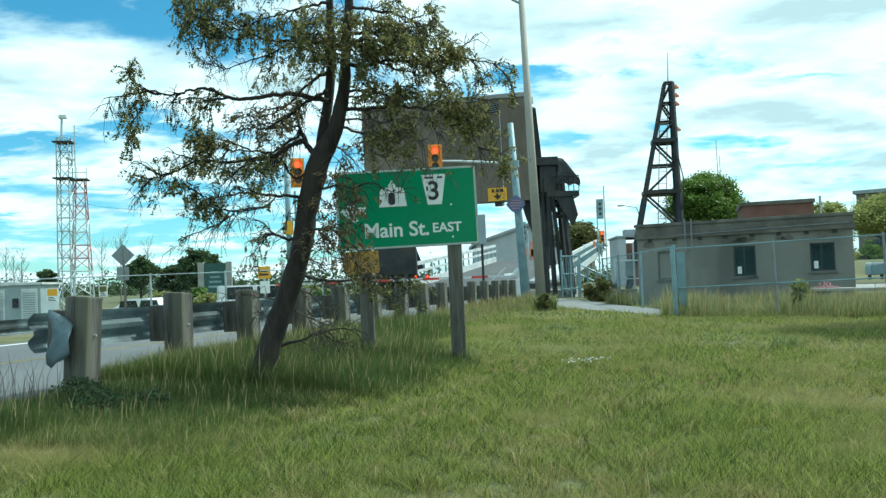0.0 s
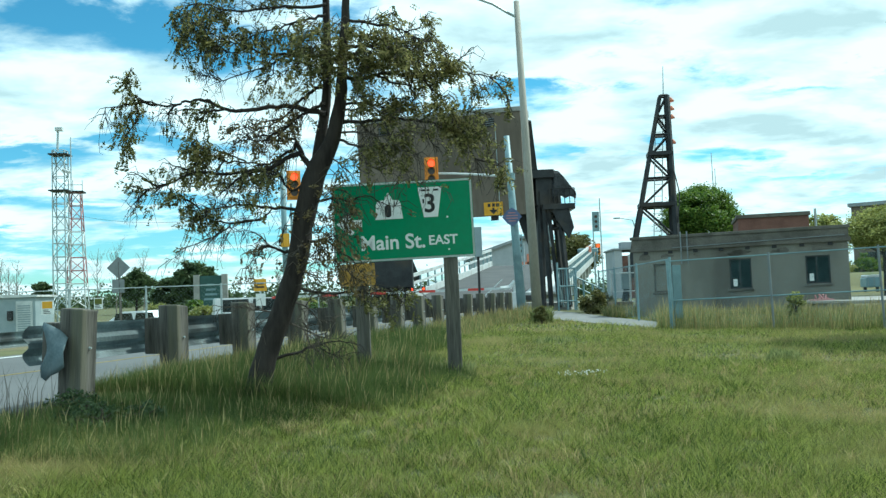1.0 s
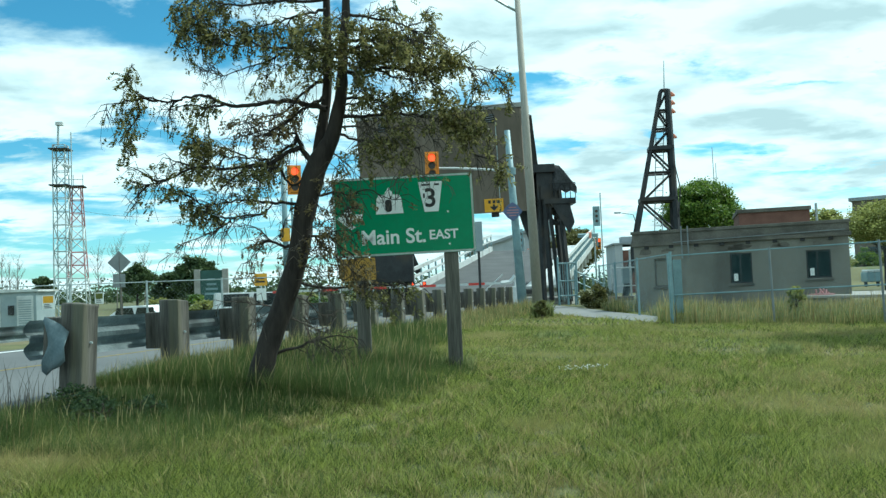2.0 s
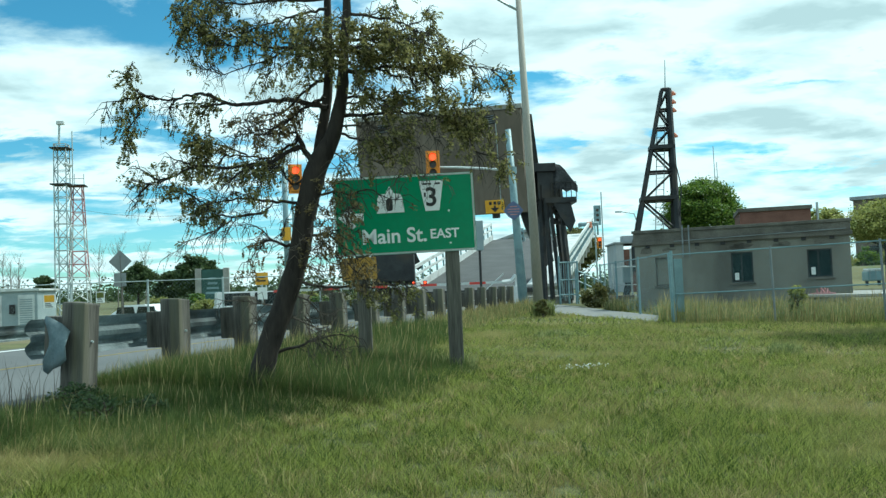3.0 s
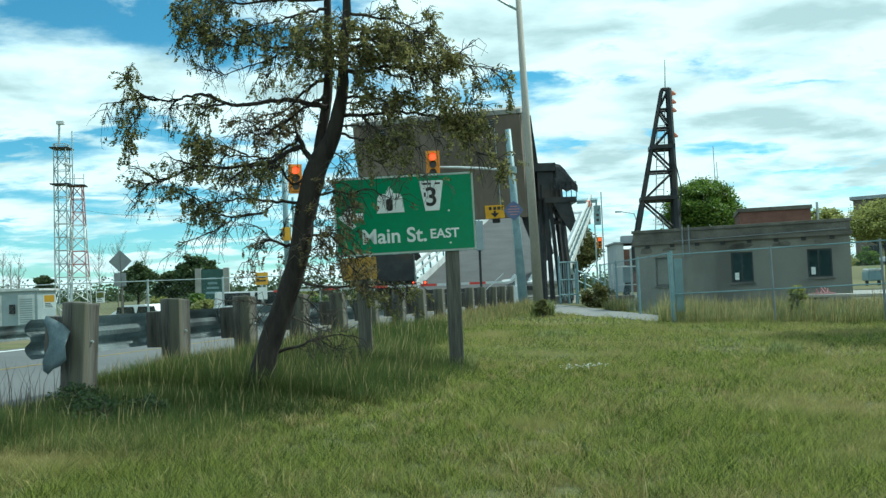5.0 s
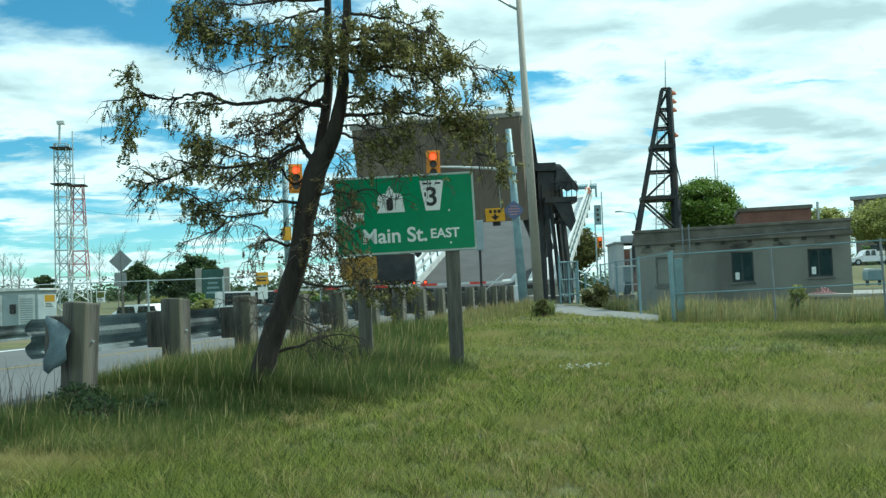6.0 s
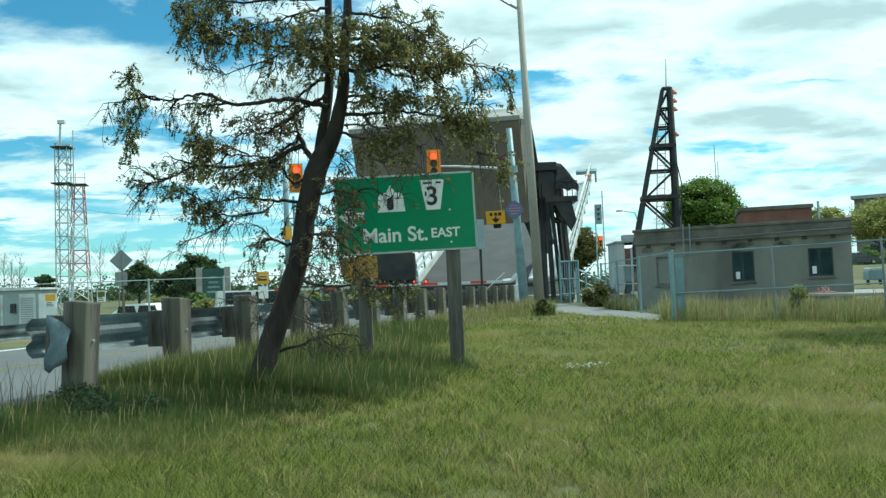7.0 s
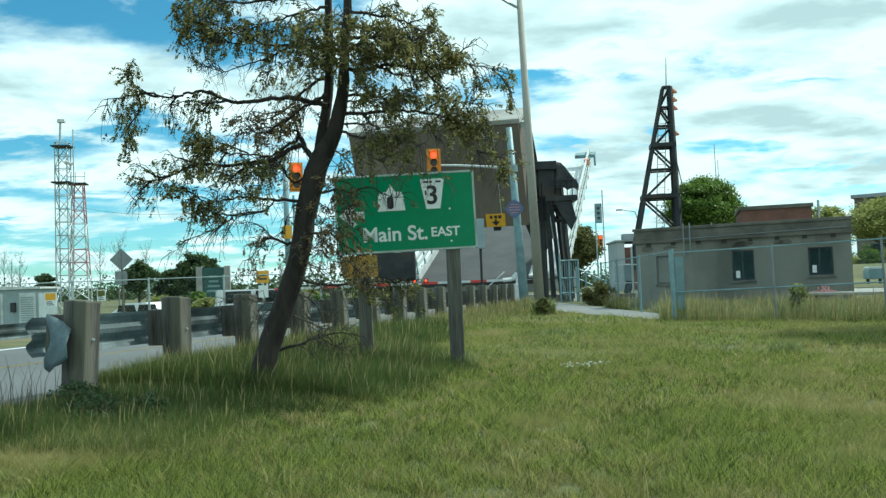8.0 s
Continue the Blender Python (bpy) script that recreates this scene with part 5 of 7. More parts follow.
# ---- vehicles ----
def vehicle(name, label, m, paint, length, side, roof, wheel_r, wheels_at, bed=False):
    """A car that heads towards +x. side and roof: outlines of the lower body and of the cabin, in x and z."""
    v = thing(name, label, "car" if not bed else "pickup truck", m=m)
    bm = bmesh.new()
    prism(bm, side, -0.92, 0.92)
    bmesh.ops.bevel(bm, geom=bm.edges[:], offset=0.05, segments=2, affect="EDGES")
    part("body", bm, paint, v)
    bm = bmesh.new()
    prism(bm, roof, -0.78, 0.78)
    bmesh.ops.bevel(bm, geom=bm.edges[:], offset=0.05, segments=2, affect="EDGES")
    cabin = part("cabin", bm, paint, v)
    xs = [p[0] for p in roof]
    zs = [p[1] for p in roof]
    x0, x1, z0, z1 = min(xs) + 0.35, max(xs) - 0.45, min(zs) + 0.08, max(zs) - 0.1
    for s in (-1, 1):
        for a, b in ((x0, (x0 + x1) / 2 - 0.04), ((x0 + x1) / 2 + 0.04, x1)):
            bm = bmesh.new()
            prism(bm, [(a, z0), (b, z0), (b - 0.1, z1), (a + 0.1, z1)], s * 0.78 - 0.015, s * 0.78 + 0.015)
            part("side_window", bm, DARKGLASS, cabin)
    wheels = []
    for x in wheels_at:
        for s in (-1, 1):
            bm = bmesh.new()
            rod(bm, (0, -0.11, 0), (0, 0.11, 0), wheel_r, n=18)
            w = part("wheel", bm, RUBBER, v)
            w.location = (x, s * 0.83, wheel_r)
            bm = bmesh.new()
            rod(bm, (0, -0.125, 0), (0, 0.125, 0), wheel_r * 0.6, n=5)
            part("rim", bm, GALV, w)
            wheels.append(w)
    for z, x, mt, nm in ((0.75, length / 2 - 0.03, WHITE, "headlight"), (0.8, -length / 2 + 0.03, REDPAINT, "tail_light")):
        for s in (-0.7, 0.7):
            bm = bmesh.new()
            box(bm, x - 0.05, x + 0.05, s - 0.14, s + 0.14, z - 0.07, z + 0.09, 0.02)
            part(nm, bm, mt, v)
    if bed:
        bm = bmesh.new()
        for k in range(4):
            bar(bm, (-2.75 + 0.6 * k, -0.85, 1.05), (-2.75 + 0.6 * k, -0.85, 1.6), 0.05)
            bar(bm, (-2.75 + 0.6 * k, 0.85, 1.05), (-2.75 + 0.6 * k, 0.85, 1.6), 0.05)
        for s in (-0.85, 0.85):
            bar(bm, (-2.8, s, 1.6), (-0.7, s, 1.6), 0.06)
            bar(bm, (-2.8, s, 1.35), (-0.7, s, 1.35), 0.05)
        part("bed_rack", bm, paint, v)
    return v, wheels


BANK_Z = 1.38
PICKUP, PICKUP_WHEELS = vehicle("pickup_truck", "white crew-cab pickup truck driving along the bank road", pose(60, 103, BANK_Z, 0, 0, 180), CARWHITE, 5.8,
    [(-2.9, 0.45), (2.85, 0.42), (2.9, 0.95), (1.3, 1.12), (-2.9, 1.08)], [(-0.75, 1.08), (1.35, 1.10), (0.75, 1.78), (0.3, 1.88), (-0.5, 1.87)], 0.40, (-1.75, 1.85), True)
SEDAN, SEDAN_WHEELS = vehicle("car", "dark saloon car driving along the bank road", pose(20, 100, BANK_Z), CARDARK, 4.5,
    [(-2.25, 0.32), (2.2, 0.3), (2.25, 0.75), (1.1, 0.95), (-2.2, 0.98)], [(-1.9, 0.95), (1.2, 0.93), (0.35, 1.42), (-0.9, 1.45)], 0.32, (-1.4, 1.35))
vehicle("car", "parked white car in the fenced yard", pose(-15.7, 43.6, -0.99, 0, 0, 165), CARWHITE, 4.5,
    [(-2.25, 0.32), (2.2, 0.3), (2.25, 0.75), (1.1, 0.92), (-2.2, 0.95)], [(-1.9, 0.92), (1.2, 0.90), (0.35, 1.40), (-0.9, 1.42)], 0.32, (-1.4, 1.35))
vehicle("van", "parked white van behind the yard fence", pose(-11.0, 50.0, -0.99, 0, 0, 20), CARWHITE, 4.9,
    [(-2.45, 0.4), (2.4, 0.38), (2.45, 0.95), (1.7, 1.15), (-2.45, 1.2)], [(-2.4, 1.15), (1.75, 1.12), (0.9, 1.95), (-2.35, 2.0)], 0.34, (-1.5, 1.5))


def build_bank_shrubs():
    for k, (x, y, z, h) in enumerate(((50.5, 95.0, 1.0, 1.3), (53.2, 94.2, 0.7, 1.1), (47.5, 94.6, 0.8, 1.2), (56.0, 95.4, 1.2, 1.3))):
        broad_tree("shrub", "low scrub bush on the embankment slope", (x, y, z - 0.15), h, 0.9, 0.05, OLIVELEAF if k % 2 else LIMELEAF, 34, 50, 0.09, 90 + k, group="slope bushes", cat="shrub")


def build_bank():
    bm = bmesh.new()
    prism(bm, [(90, -1.6), (98.5, BANK_Z - 0.02), (107, BANK_Z - 0.02), (115, -1.6)], 26, 150)
    bmesh.ops.rotate(bm, verts=bm.verts, matrix=Matrix(((0, 1, 0), (1, 0, 0), (0, 0, 1))))
    solid("road_bank", bm, DRYBANK, "grassy embankment that carries a road", "embankment", kind="structure", level=True)
    bm = bmesh.new()
    box(bm, 26, 150, 99, 106, BANK_Z - 0.3, BANK_Z)
    solid("road", bm, ASPHALT, "grey asphalt road on the embankment", "road", kind="structure", level=True)
    t = thing("equipment_trailer", "pale blue-grey covered trailer in the gravel yard", "trailer", m=pose(40.2, 80, 0.35, 0, 0, -12) @ Matrix.Diagonal((0.85, 0.85, 0.85, 1)))
    bm = bmesh.new()
    box(bm, -0.78, 0.78, -1.3, 1.3, 0.55, 1.6, 0.12)
    part("body", bm, CARGREY, t)
    bm = bmesh.new()
    box(bm, -0.7, 0.7, -1.2, 1.2, 1.6, 1.9, 0.12)
    part("cover", bm, CARWHITE, t)
    for s in (-0.62, 0.62):
        bm = bmesh.new()
        rod(bm, (s - 0.1, 0, 0.32), (s + 0.1, 0, 0.32), 0.32, n=14)
        part("wheel", bm, RUBBER, t)
    bm = bmesh.new()
    for x in (-0.6, 0.0, 0.6):
        box(bm, x - 0.04, x + 0.04, -1.34, -1.29, 0.6, 1.7)
    part("rib", bm, SHEDGREY, t)


build_bank()


def build_steps():
    """Low weathered slabs at the end of the footpath."""
    for x, y, w, d, h, mt in ((7.05, 37.2, 1.35, 0.5, 0.16, BROWNSLAB), (7.25, 37.9, 1.2, 0.5, 0.36, CONCRETE), (7.45, 38.6, 1.1, 0.5, 0.55, BROWNSLAB), (7.0, 36.4, 0.7, 0.3, 0.10, CONCRETE)):
        bm = bmesh.new()
        box(bm, -w / 2, w / 2, -d / 2, d / 2, -0.1, h, 0.02)
        solid("stone_slab", bm, mt, "low weathered slab beside the footpath", "slab", "slabs by the path", m=pose(x + w / 2, y, 0, 0, 0, -8))


build_steps()


# ---- trees ----
def leaf_cloud(centres, normals_up, size, rnd, aspect=0.5):
    """Small folded leaves (two triangles each) at the centres, turned at random."""
    n = len(centres)
    u = rnd.normal(size=(n, 3))
    u[:, 2] = u[:, 2] * 0.6 - normals_up
    u /= np.linalg.norm(u, axis=1)[:, None]
    v = np.cross(u, rnd.normal(size=(n, 3)))
    v /= np.linalg.norm(v, axis=1)[:, None]
    s = size * rnd.uniform(0.6, 1.3, (n, 1))
    c = np.asarray(centres)
    w = np.cross(u, v)
    verts = np.stack([c - u * s, c + v * s * aspect + w * s * 0.12, c + u * s, c - v * s * aspect + w * s * 0.12], 1).reshape(-1, 3)
    k = np.arange(n)[:, None] * 4
    tris = np.concatenate([k + np.array([[0, 1, 2]]), k + np.array([[0, 2, 3]])], 1).reshape(-1, 3)
    return verts, tris


def broad_tree(name, label, at, height, radius, low, leafmat, clumps, leaves, leaf, seed, squash=1.0, group="", cat="tree", bark=BARK):
    """Trunk, forking limbs and a crown of many leaf clumps with gaps."""
    rnd = np.random.default_rng(seed)
    t = thing(name, label, cat, group, m=pose(*at))
    mid = (low + height) / 2
    bm = bmesh.new()
    r = max(0.04, height * 0.022)
    tube(bm, [(0, 0, -0.05), (r * 0.4, 0, mid * 0.5), (-r * 0.3, r * 0.4, mid), (0, 0, height * 0.86)], [r * 1.25, r, r * 0.75, r * 0.2], 8)
    part("trunk", bm, bark, t)
    for k in range(9):
        a = 2 * math.pi * k / 9 + rnd.uniform(-0.3, 0.3)
        z0 = low * 0.8 + (height - low) * 0.55 * k / 9
        e = Vector((math.cos(a) * radius * 0.75, math.sin(a) * radius * 0.75 * squash, z0 + (height - low) * 0.3))
        bm = bmesh.new()
        tube(bm, [(0, 0, z0), (e.x * 0.5, e.y * 0.5, z0 + (e.z - z0) * 0.35), e], [r * 0.5, r * 0.3, r * 0.08], 6)
        part("limb", bm, bark, t)
    pts = []
    hh = (height - low) / 2
    for k in range(clumps):
        d = rnd.normal(size=3)
        d /= np.linalg.norm(d)
        d[2] = d[2] * 0.95 + 0.08
        rr = rnd.uniform(0.55, 1.0) ** 0.6
        bump = 0.82 + 0.3 * noise.noise(Vector(d * 2.1 + seed))
        taper = 1.0 - 0.22 * max(0, d[2])
        c = np.array([d[0] * radius * rr * bump * taper, d[1] * radius * squash * rr * bump * taper, mid + d[2] * hh * rr * bump])
        pts.append(c + rnd.normal(size=(leaves, 3)) * np.array([1, 1, 0.6]) * radius * 0.115)
    verts, tris = leaf_cloud(np.concatenate(pts), 0.3, leaf, rnd, 0.55)
    ob = new("crown", raw_mesh("crown", verts, tris, leafmat))
    ob.parent = t
    return t


def bare_tree(label, at, height, seed):
    rnd = random.Random(seed)
    t = thing("bare_tree", label, "tree", "bare trees", m=pose(*at))
    bm = bmesh.new()
    tube(bm, [(0, 0, 0), (0.1, 0, height * 0.4), (0, 0, height * 0.75), (0.15, 0, height)], [0.09, 0.06, 0.035, 0.012], 6)
    part("trunk", bm, PALETWIG, t)
    for k in range(22):
        z = height * rnd.uniform(0.3, 0.92)
        a, ln = rnd.uniform(0, 6.28), height * rnd.uniform(0.10, 0.26)
        e = Vector((math.cos(a) * ln * 0.6, math.sin(a) * ln * 0.6, z + ln))
        bm = bmesh.new()
        tube(bm, [(0, 0, z), e * 0.5 + Vector((0, 0, z * 0.5 - 0.1)), e], [0.03, 0.02, 0.008], 4)
        for q in range(4):
            f = rnd.uniform(0.4, 1.0)
            o = Vector((e.x * f, e.y * f, z + ln * f))
            tube(bm, [o, o + Vector((rnd.uniform(-0.5, 0.5), rnd.uniform(-0.5, 0.5), rnd.uniform(0.3, 0.9)))], [0.014, 0.006], 4)
        part("limb", bm, PALETWIG, t)


def build_trees():
    broad_tree("maple_tree", "dense green maple tree behind the grey building", (18.3, 60, 0), 8.75, 2.75, 2.6, MAPLE, 300, 170, 0.10, 5)
    # added out of view, only to throw shade across the lawn's right
    broad_tree("shade_tree", "unseen tree added to shade the right of the lawn", (14.5, 19.4, 0), 11.0, 3.2, 4.0, MAPLE, 220, 110, 0.14, 6)
    broad_tree("tree", "yellow-green tree past the building's end", (38.5, 74, 0), 7.8, 3.6, 3.9, LIMELEAF, 230, 140, 0.11, 7, group="right-hand trees")
    broad_tree("tree", "yellow-green tree past the building's end", (44.5, 79, 0), 7.6, 3.8, 4.0, LIMELEAF, 200, 130, 0.12, 8, group="right-hand trees")
    broad_tree("tree", "small yellow-green tree behind the roof line", (41.5, 92, 0), 9.3, 2.6, 3.0, LIMELEAF, 120, 60, 0.2, 9, group="right-hand trees")
    broad_tree("tree", "olive-brown roadside tree past the bridge", (17.3, 110, 0), 8.6, 3.4, 2.0, OLIVELEAF, 180, 70, 0.2, 10)
    for k, (x, y, h, r) in enumerate(((53.5, 115, 5.6, 2.2), (57.5, 116, 5.0, 2.2), (61.5, 115, 5.8, 2.4), (49.8, 117, 5.2, 2.2))):
        broad_tree("shrub", "green shrub behind the embankment road", (x, y, 0), h, r, 0.3, MAPLE if k % 2 else LIMELEAF, 60, 60, 0.15, 20 + k, group="embankment shrubs", cat="shrub")
    broad_tree("shrub", "olive roadside shrub by the walkway", (7.1, 39.5, -0.2), 1.35, 0.95, 0.0, OLIVELEAF, 50, 60, 0.07, 30, cat="shrub")
    broad_tree("shrub", "leafy weed bush in the fence line", (9.75, 23.6, 0), 1.05, 0.36, 0.1, LIMELEAF, 30, 36, 0.06, 31, cat="shrub")
    broad_tree("tree", "round dark green tree past the yard", (-27.6, 95, -1), 6.1, 2.5, 1.0, DARKLEAF, 130, 70, 0.22, 12, group="far left trees")
    broad_tree("tree", "dark ragged conifer past the yard", (-36.0, 100, -1), 5.6, 2.1, 0.8, DARKLEAF, 90, 60, 0.22, 13, group="far left trees")
    broad_tree("tree", "low dark tree on the far field edge", (-33.2, 104, -1), 4.6, 2.6, 0.5, DARKLEAF, 90, 60, 0.22, 14, group="far left trees")
    broad_tree("tree", "low dark tree on the far field edge", (-47.0, 100, -1), 4.1, 1.5, 0.5, DARKLEAF, 60, 60, 0.22, 15, group="far left trees")
    for k, (x, y, h) in enumerate(((-50.0, 100, 6.2), (-53.0, 104, 5.4), (-44.6, 110, 7.2), (-41.4, 108, 8.4), (-39.3, 112, 7.6), (-56, 108, 6.6), (-21.5, 112, 4.8))):
        bare_tree("thin leafless tree on the far field edge", (x, y, -1), h, 40 + k)
    for k in range(9):
        broad_tree("shrub", "pale green bush behind the yard fence", (-25 + 2.6 * k + (k % 3) * 0.7, 58 + (k * 7) % 9, -1), 1.5 + 0.2 * (k % 3), 1.15, 0.1,
                   LIMELEAF if k % 2 else MAPLE, 30, 45, 0.13, 50 + k, group="yard bushes", cat="shrub")
    # the woods along the horizon
    rnd = np.random.default_rng(77)
    pts = []
    for k in range(900):
        x = rnd.uniform(-190, 330)
        y = 205 + rnd.uniform(-15, 15)
        h = 4.6 + 1.8 * noise.noise(Vector((x * 0.05, 3.1, 0)))
        pts.append(np.array([x, y, -0.8 + fall(x)]) + np.abs(rnd.normal(size=(60, 3))) * np.array([0, 0, h * 0.42]) + rnd.normal(size=(60, 3)) * np.array([1.6, 1.6, 0.2]))
    verts, tris = leaf_cloud(np.concatenate(pts), 0.2, 0.42, rnd, 0.7)
    tagged(new("far_woods", raw_mesh("far_woods", verts, tris, DARKLEAF)), "low dark line of distant woods", "woods", kind="stuff")


build_trees()
build_bank_shrubs()


# ---- the leaning locust tree in front ----
TREE_FOOT = Vector((-1.97, 8.96, 0.0))
STEM = [Vector(p) for p in ((-0.13, 0.0, -0.14), (-0.05, 0.06, 0.06), (0.07, 0.12, 0.54), (0.22, 0.18, 0.95), (0.4, 0.24, 1.49), (0.5, 0.24, 2.0), (0.64, 0.24, 2.48), (0.81, 0.24, 2.79), (0.93, 0.24, 3.22), (0.97, 0.24, 3.68), (1.02, 0.24, 4.18), (1.06, 0.24, 4.81), (1.13, 0.24, 5.75), (1.2, 0.24, 6.96))]
STEM_R = [0.165, 0.142, 0.122, 0.115, 0.111, 0.116, 0.118, 0.082, 0.066, 0.052, 0.044, 0.036, 0.024, 0.008]


def smooth_line(points, cuts):
    """The points with more between them, on a smooth curve."""
    p = [Vector(q) for q in points]
    out = []
    for i in range(len(p) - 1):
        a, b, c, d = p[max(i - 1, 0)], p[i], p[i + 1], p[min(i + 2, len(p) - 1)]
        for k in range(cuts):
            t = k / cuts
            out.append(0.5 * (2 * b + (c - a) * t + (2 * a - 5 * b + 4 * c - d) * t * t + (3 * b - a - 3 * c + d) * t ** 3))
    return out + [p[-1]]


def spread(values, cuts):
    """The values with even steps between them."""
    n = (len(values) - 1) * cuts
    return [float(np.interp(k / cuts, range(len(values)), values)) for k in range(n + 1)]


def build_locust():
    t = thing("locust_tree", "leaning young locust tree with sparse drooping leaves", "tree", m=Matrix.Translation(TREE_FOOT))
    rnd = random.Random(21)
    nprnd = np.random.default_rng(9)
    bm = bmesh.new()
    tube(bm, smooth_line(STEM, 5), spread(STEM_R, 5), 16)
    for v in bm.verts:                                   # ridged, knobby bark
        v.co += Vector((noise.noise(v.co * 9), noise.noise(v.co * 9 + Vector((5, 5, 5))), 0)) * 0.016
        v.co += Vector((noise.noise(Vector((v.co.x * 45, v.co.y * 45, v.co.z * 7))), noise.noise(Vector((v.co.x * 45 + 9, v.co.y * 45, v.co.z * 7))), 0)) * 0.007
    part("trunk", bm, BARK, t, smooth=True)
    bm = bmesh.new()
    tube(bm, smooth_line([(0.66, 0.29, 2.55), (0.68, 0.32, 2.81), (0.76, 0.35, 3.25), (0.79, 0.38, 3.73), (0.79, 0.41, 4.25), (0.79, 0.44, 4.77), (0.78, 0.47, 5.56), (0.79, 0.5, 6.36)], 3),
         spread([0.085, 0.062, 0.054, 0.047, 0.042, 0.035, 0.022, 0.008], 3), 9)
    part("second_stem", bm, BARK, t, smooth=True)

    def limb(leaf, leafy, bare, radius, *lines):
        """A limb with its side branches, twigs and hanging compound leaves; bare: the share of it that carries few leaves."""
        base = Vector(lines[0][0])
        bm, ribs = bmesh.new(), []
        for order, line in enumerate(lines):
            pts = smooth_line([Vector(q) - base for q in line], 4)
            n = len(pts)
            for p in pts[1:]:
                p += Vector((rnd.gauss(0, 0.006), rnd.gauss(0, 0.012), rnd.gauss(0, 0.006)))
            r0 = radius if order == 0 else radius * 0.5
            tube(bm, pts, [max(0.0025, r0 * (1 - 0.86 * (i / (n - 1)) ** 0.8)) for i in range(n)], 6)
            length = sum((q - p).length for p, q in zip(pts, pts[1:]))
            first = bare if order == 0 else 0.1
            for q in range(int(length * 26) + 2):
                s = rnd.uniform(0.12, 1.0)
                j = min(n - 2, int(s * (n - 1)))
                o = pts[j].lerp(pts[j + 1], s * (n - 1) - j)
                way = (pts[j + 1] - pts[j]).normalized()
                side = way.cross(Vector((0, 0, 1))).normalized()
                out = (side * rnd.uniform(-1.0, 1.0) + way * rnd.uniform(0.1, 1.0) + Vector((0, 0, rnd.uniform(-0.75, 0.75)))).normalized()
                ln = rnd.uniform(0.06, 0.34) * (1.15 - 0.45 * s)
                mid = o + out * ln * 0.5 + Vector((rnd.uniform(-0.02, 0.02), 0, rnd.uniform(-0.01, 0.03)))
                e = o + out * ln - Vector((0, 0, rnd.uniform(0.1, 0.6) * ln))
                tube(bm, [o, mid, e], [0.0048, 0.0036, 0.0018], 4)
                for h in range(rnd.randint(0, 2)):       # hanging twiglets
                    b0 = o.lerp(e, rnd.uniform(0.3, 1.0))
                    b1 = b0 + Vector((rnd.uniform(-0.07, 0.07), rnd.uniform(-0.05, 0.05), rnd.uniform(-0.13, 0.02)))
                    tube(bm, [b0, b1, b1 + Vector((rnd.uniform(-0.05, 0.05), 0, rnd.uniform(-0.08, 0.02)))], [0.0026, 0.002, 0.001], 3)
                gate = min(1.0, max(0.06, (s - first) / 0.15 + 0.5)) if s > first - 0.1 else 0.06
                dense = (0.55 + 1.5 * noise.noise((base + o) * 2.6 + Vector((3, 1, 7)))) * leafy * gate
                for h in range(int(max(0, dense) * 3.8 + rnd.random() * (0.25 + 0.9 * leafy))):
                    c = o.lerp(e, rnd.uniform(0.2, 1.1)) + Vector((rnd.gauss(0, 0.03), rnd.gauss(0, 0.05), rnd.gauss(-0.02, 0.03)))
                    at_stem = base + c
                    if (1.70 < at_stem.x < 2.04 and 2.35 < at_stem.z < 2.80) or (1.25 < at_stem.x < 2.6 and 1.6 < at_stem.z < 2.25 and rnd.random() < 0.8):
                        continue
                    ribs.append((c, (out * 0.4 + Vector((rnd.uniform(-0.5, 0.5), rnd.uniform(-0.5, 0.5), rnd.uniform(-1.3, -0.1)))).normalized()))
        ob = part("limb", bm, BARK if radius > 0.0145 else TWIG, t)
        ob.location = base
        cen = []
        for c, d in ribs:                                # compound leaves: a row of paired leaflets each
            u = d.cross(Vector((rnd.uniform(-1, 1), rnd.uniform(-1, 1), 0.5))).normalized()
            for i in range(rnd.randint(4, 6)):
                for sgn in (-1, 1):
                    cen.append(tuple(c + d * 0.022 * i + u * sgn * 0.018))
        if cen:
            verts, tris = leaf_cloud(np.array(cen), 0.5, 0.0235, nprnd, 0.46)
            leaves = new("foliage", raw_mesh("foliage", verts, tris, leaf))
            leaves.parent = ob
            SWAYING.append((ob, base, rnd.uniform(0, 6)))

    # from root to tip, with side branches: the long ones to the west, the upper ones, those to the east, the low ones
    limb(LOCUST, 0.75, 0.45, 0.032, [(0.78, 0.24, 3.13), (0.57, 0.22, 3.17), (0.42, 0.2, 3.21), (0.18, 0.18, 3.21), (-0.07, 0.16, 3.18), (-0.3, 0.14, 3.2), (-0.48, 0.11, 3.29), (-0.66, 0.09, 3.28), (-0.8, 0.07, 3.24), (-1.01, 0.05, 3.25), (-1.24, 0.03, 3.35), (-1.32, 0.01, 3.47), (-1.25, -0.01, 3.63)],
         [(-1.02, 0.09, 3.26), (-1.18, 0.04, 3.28), (-1.38, -0.01, 3.23), (-1.49, -0.06, 3.21), (-1.5, -0.11, 3.09)],
         [(-1.26, 0.09, 3.33), (-1.2, 0.04, 3.11), (-1.32, -0.01, 2.89), (-1.25, -0.06, 2.79)],
         [(-0.29, 0.09, 3.19), (-0.47, 0.06, 3.15), (-0.67, 0.02, 3.18), (-0.87, -0.01, 3.13)],
         [(-0.81, 0.09, 3.25), (-0.87, -0.01, 3.11), (-0.81, -0.11, 2.97)])
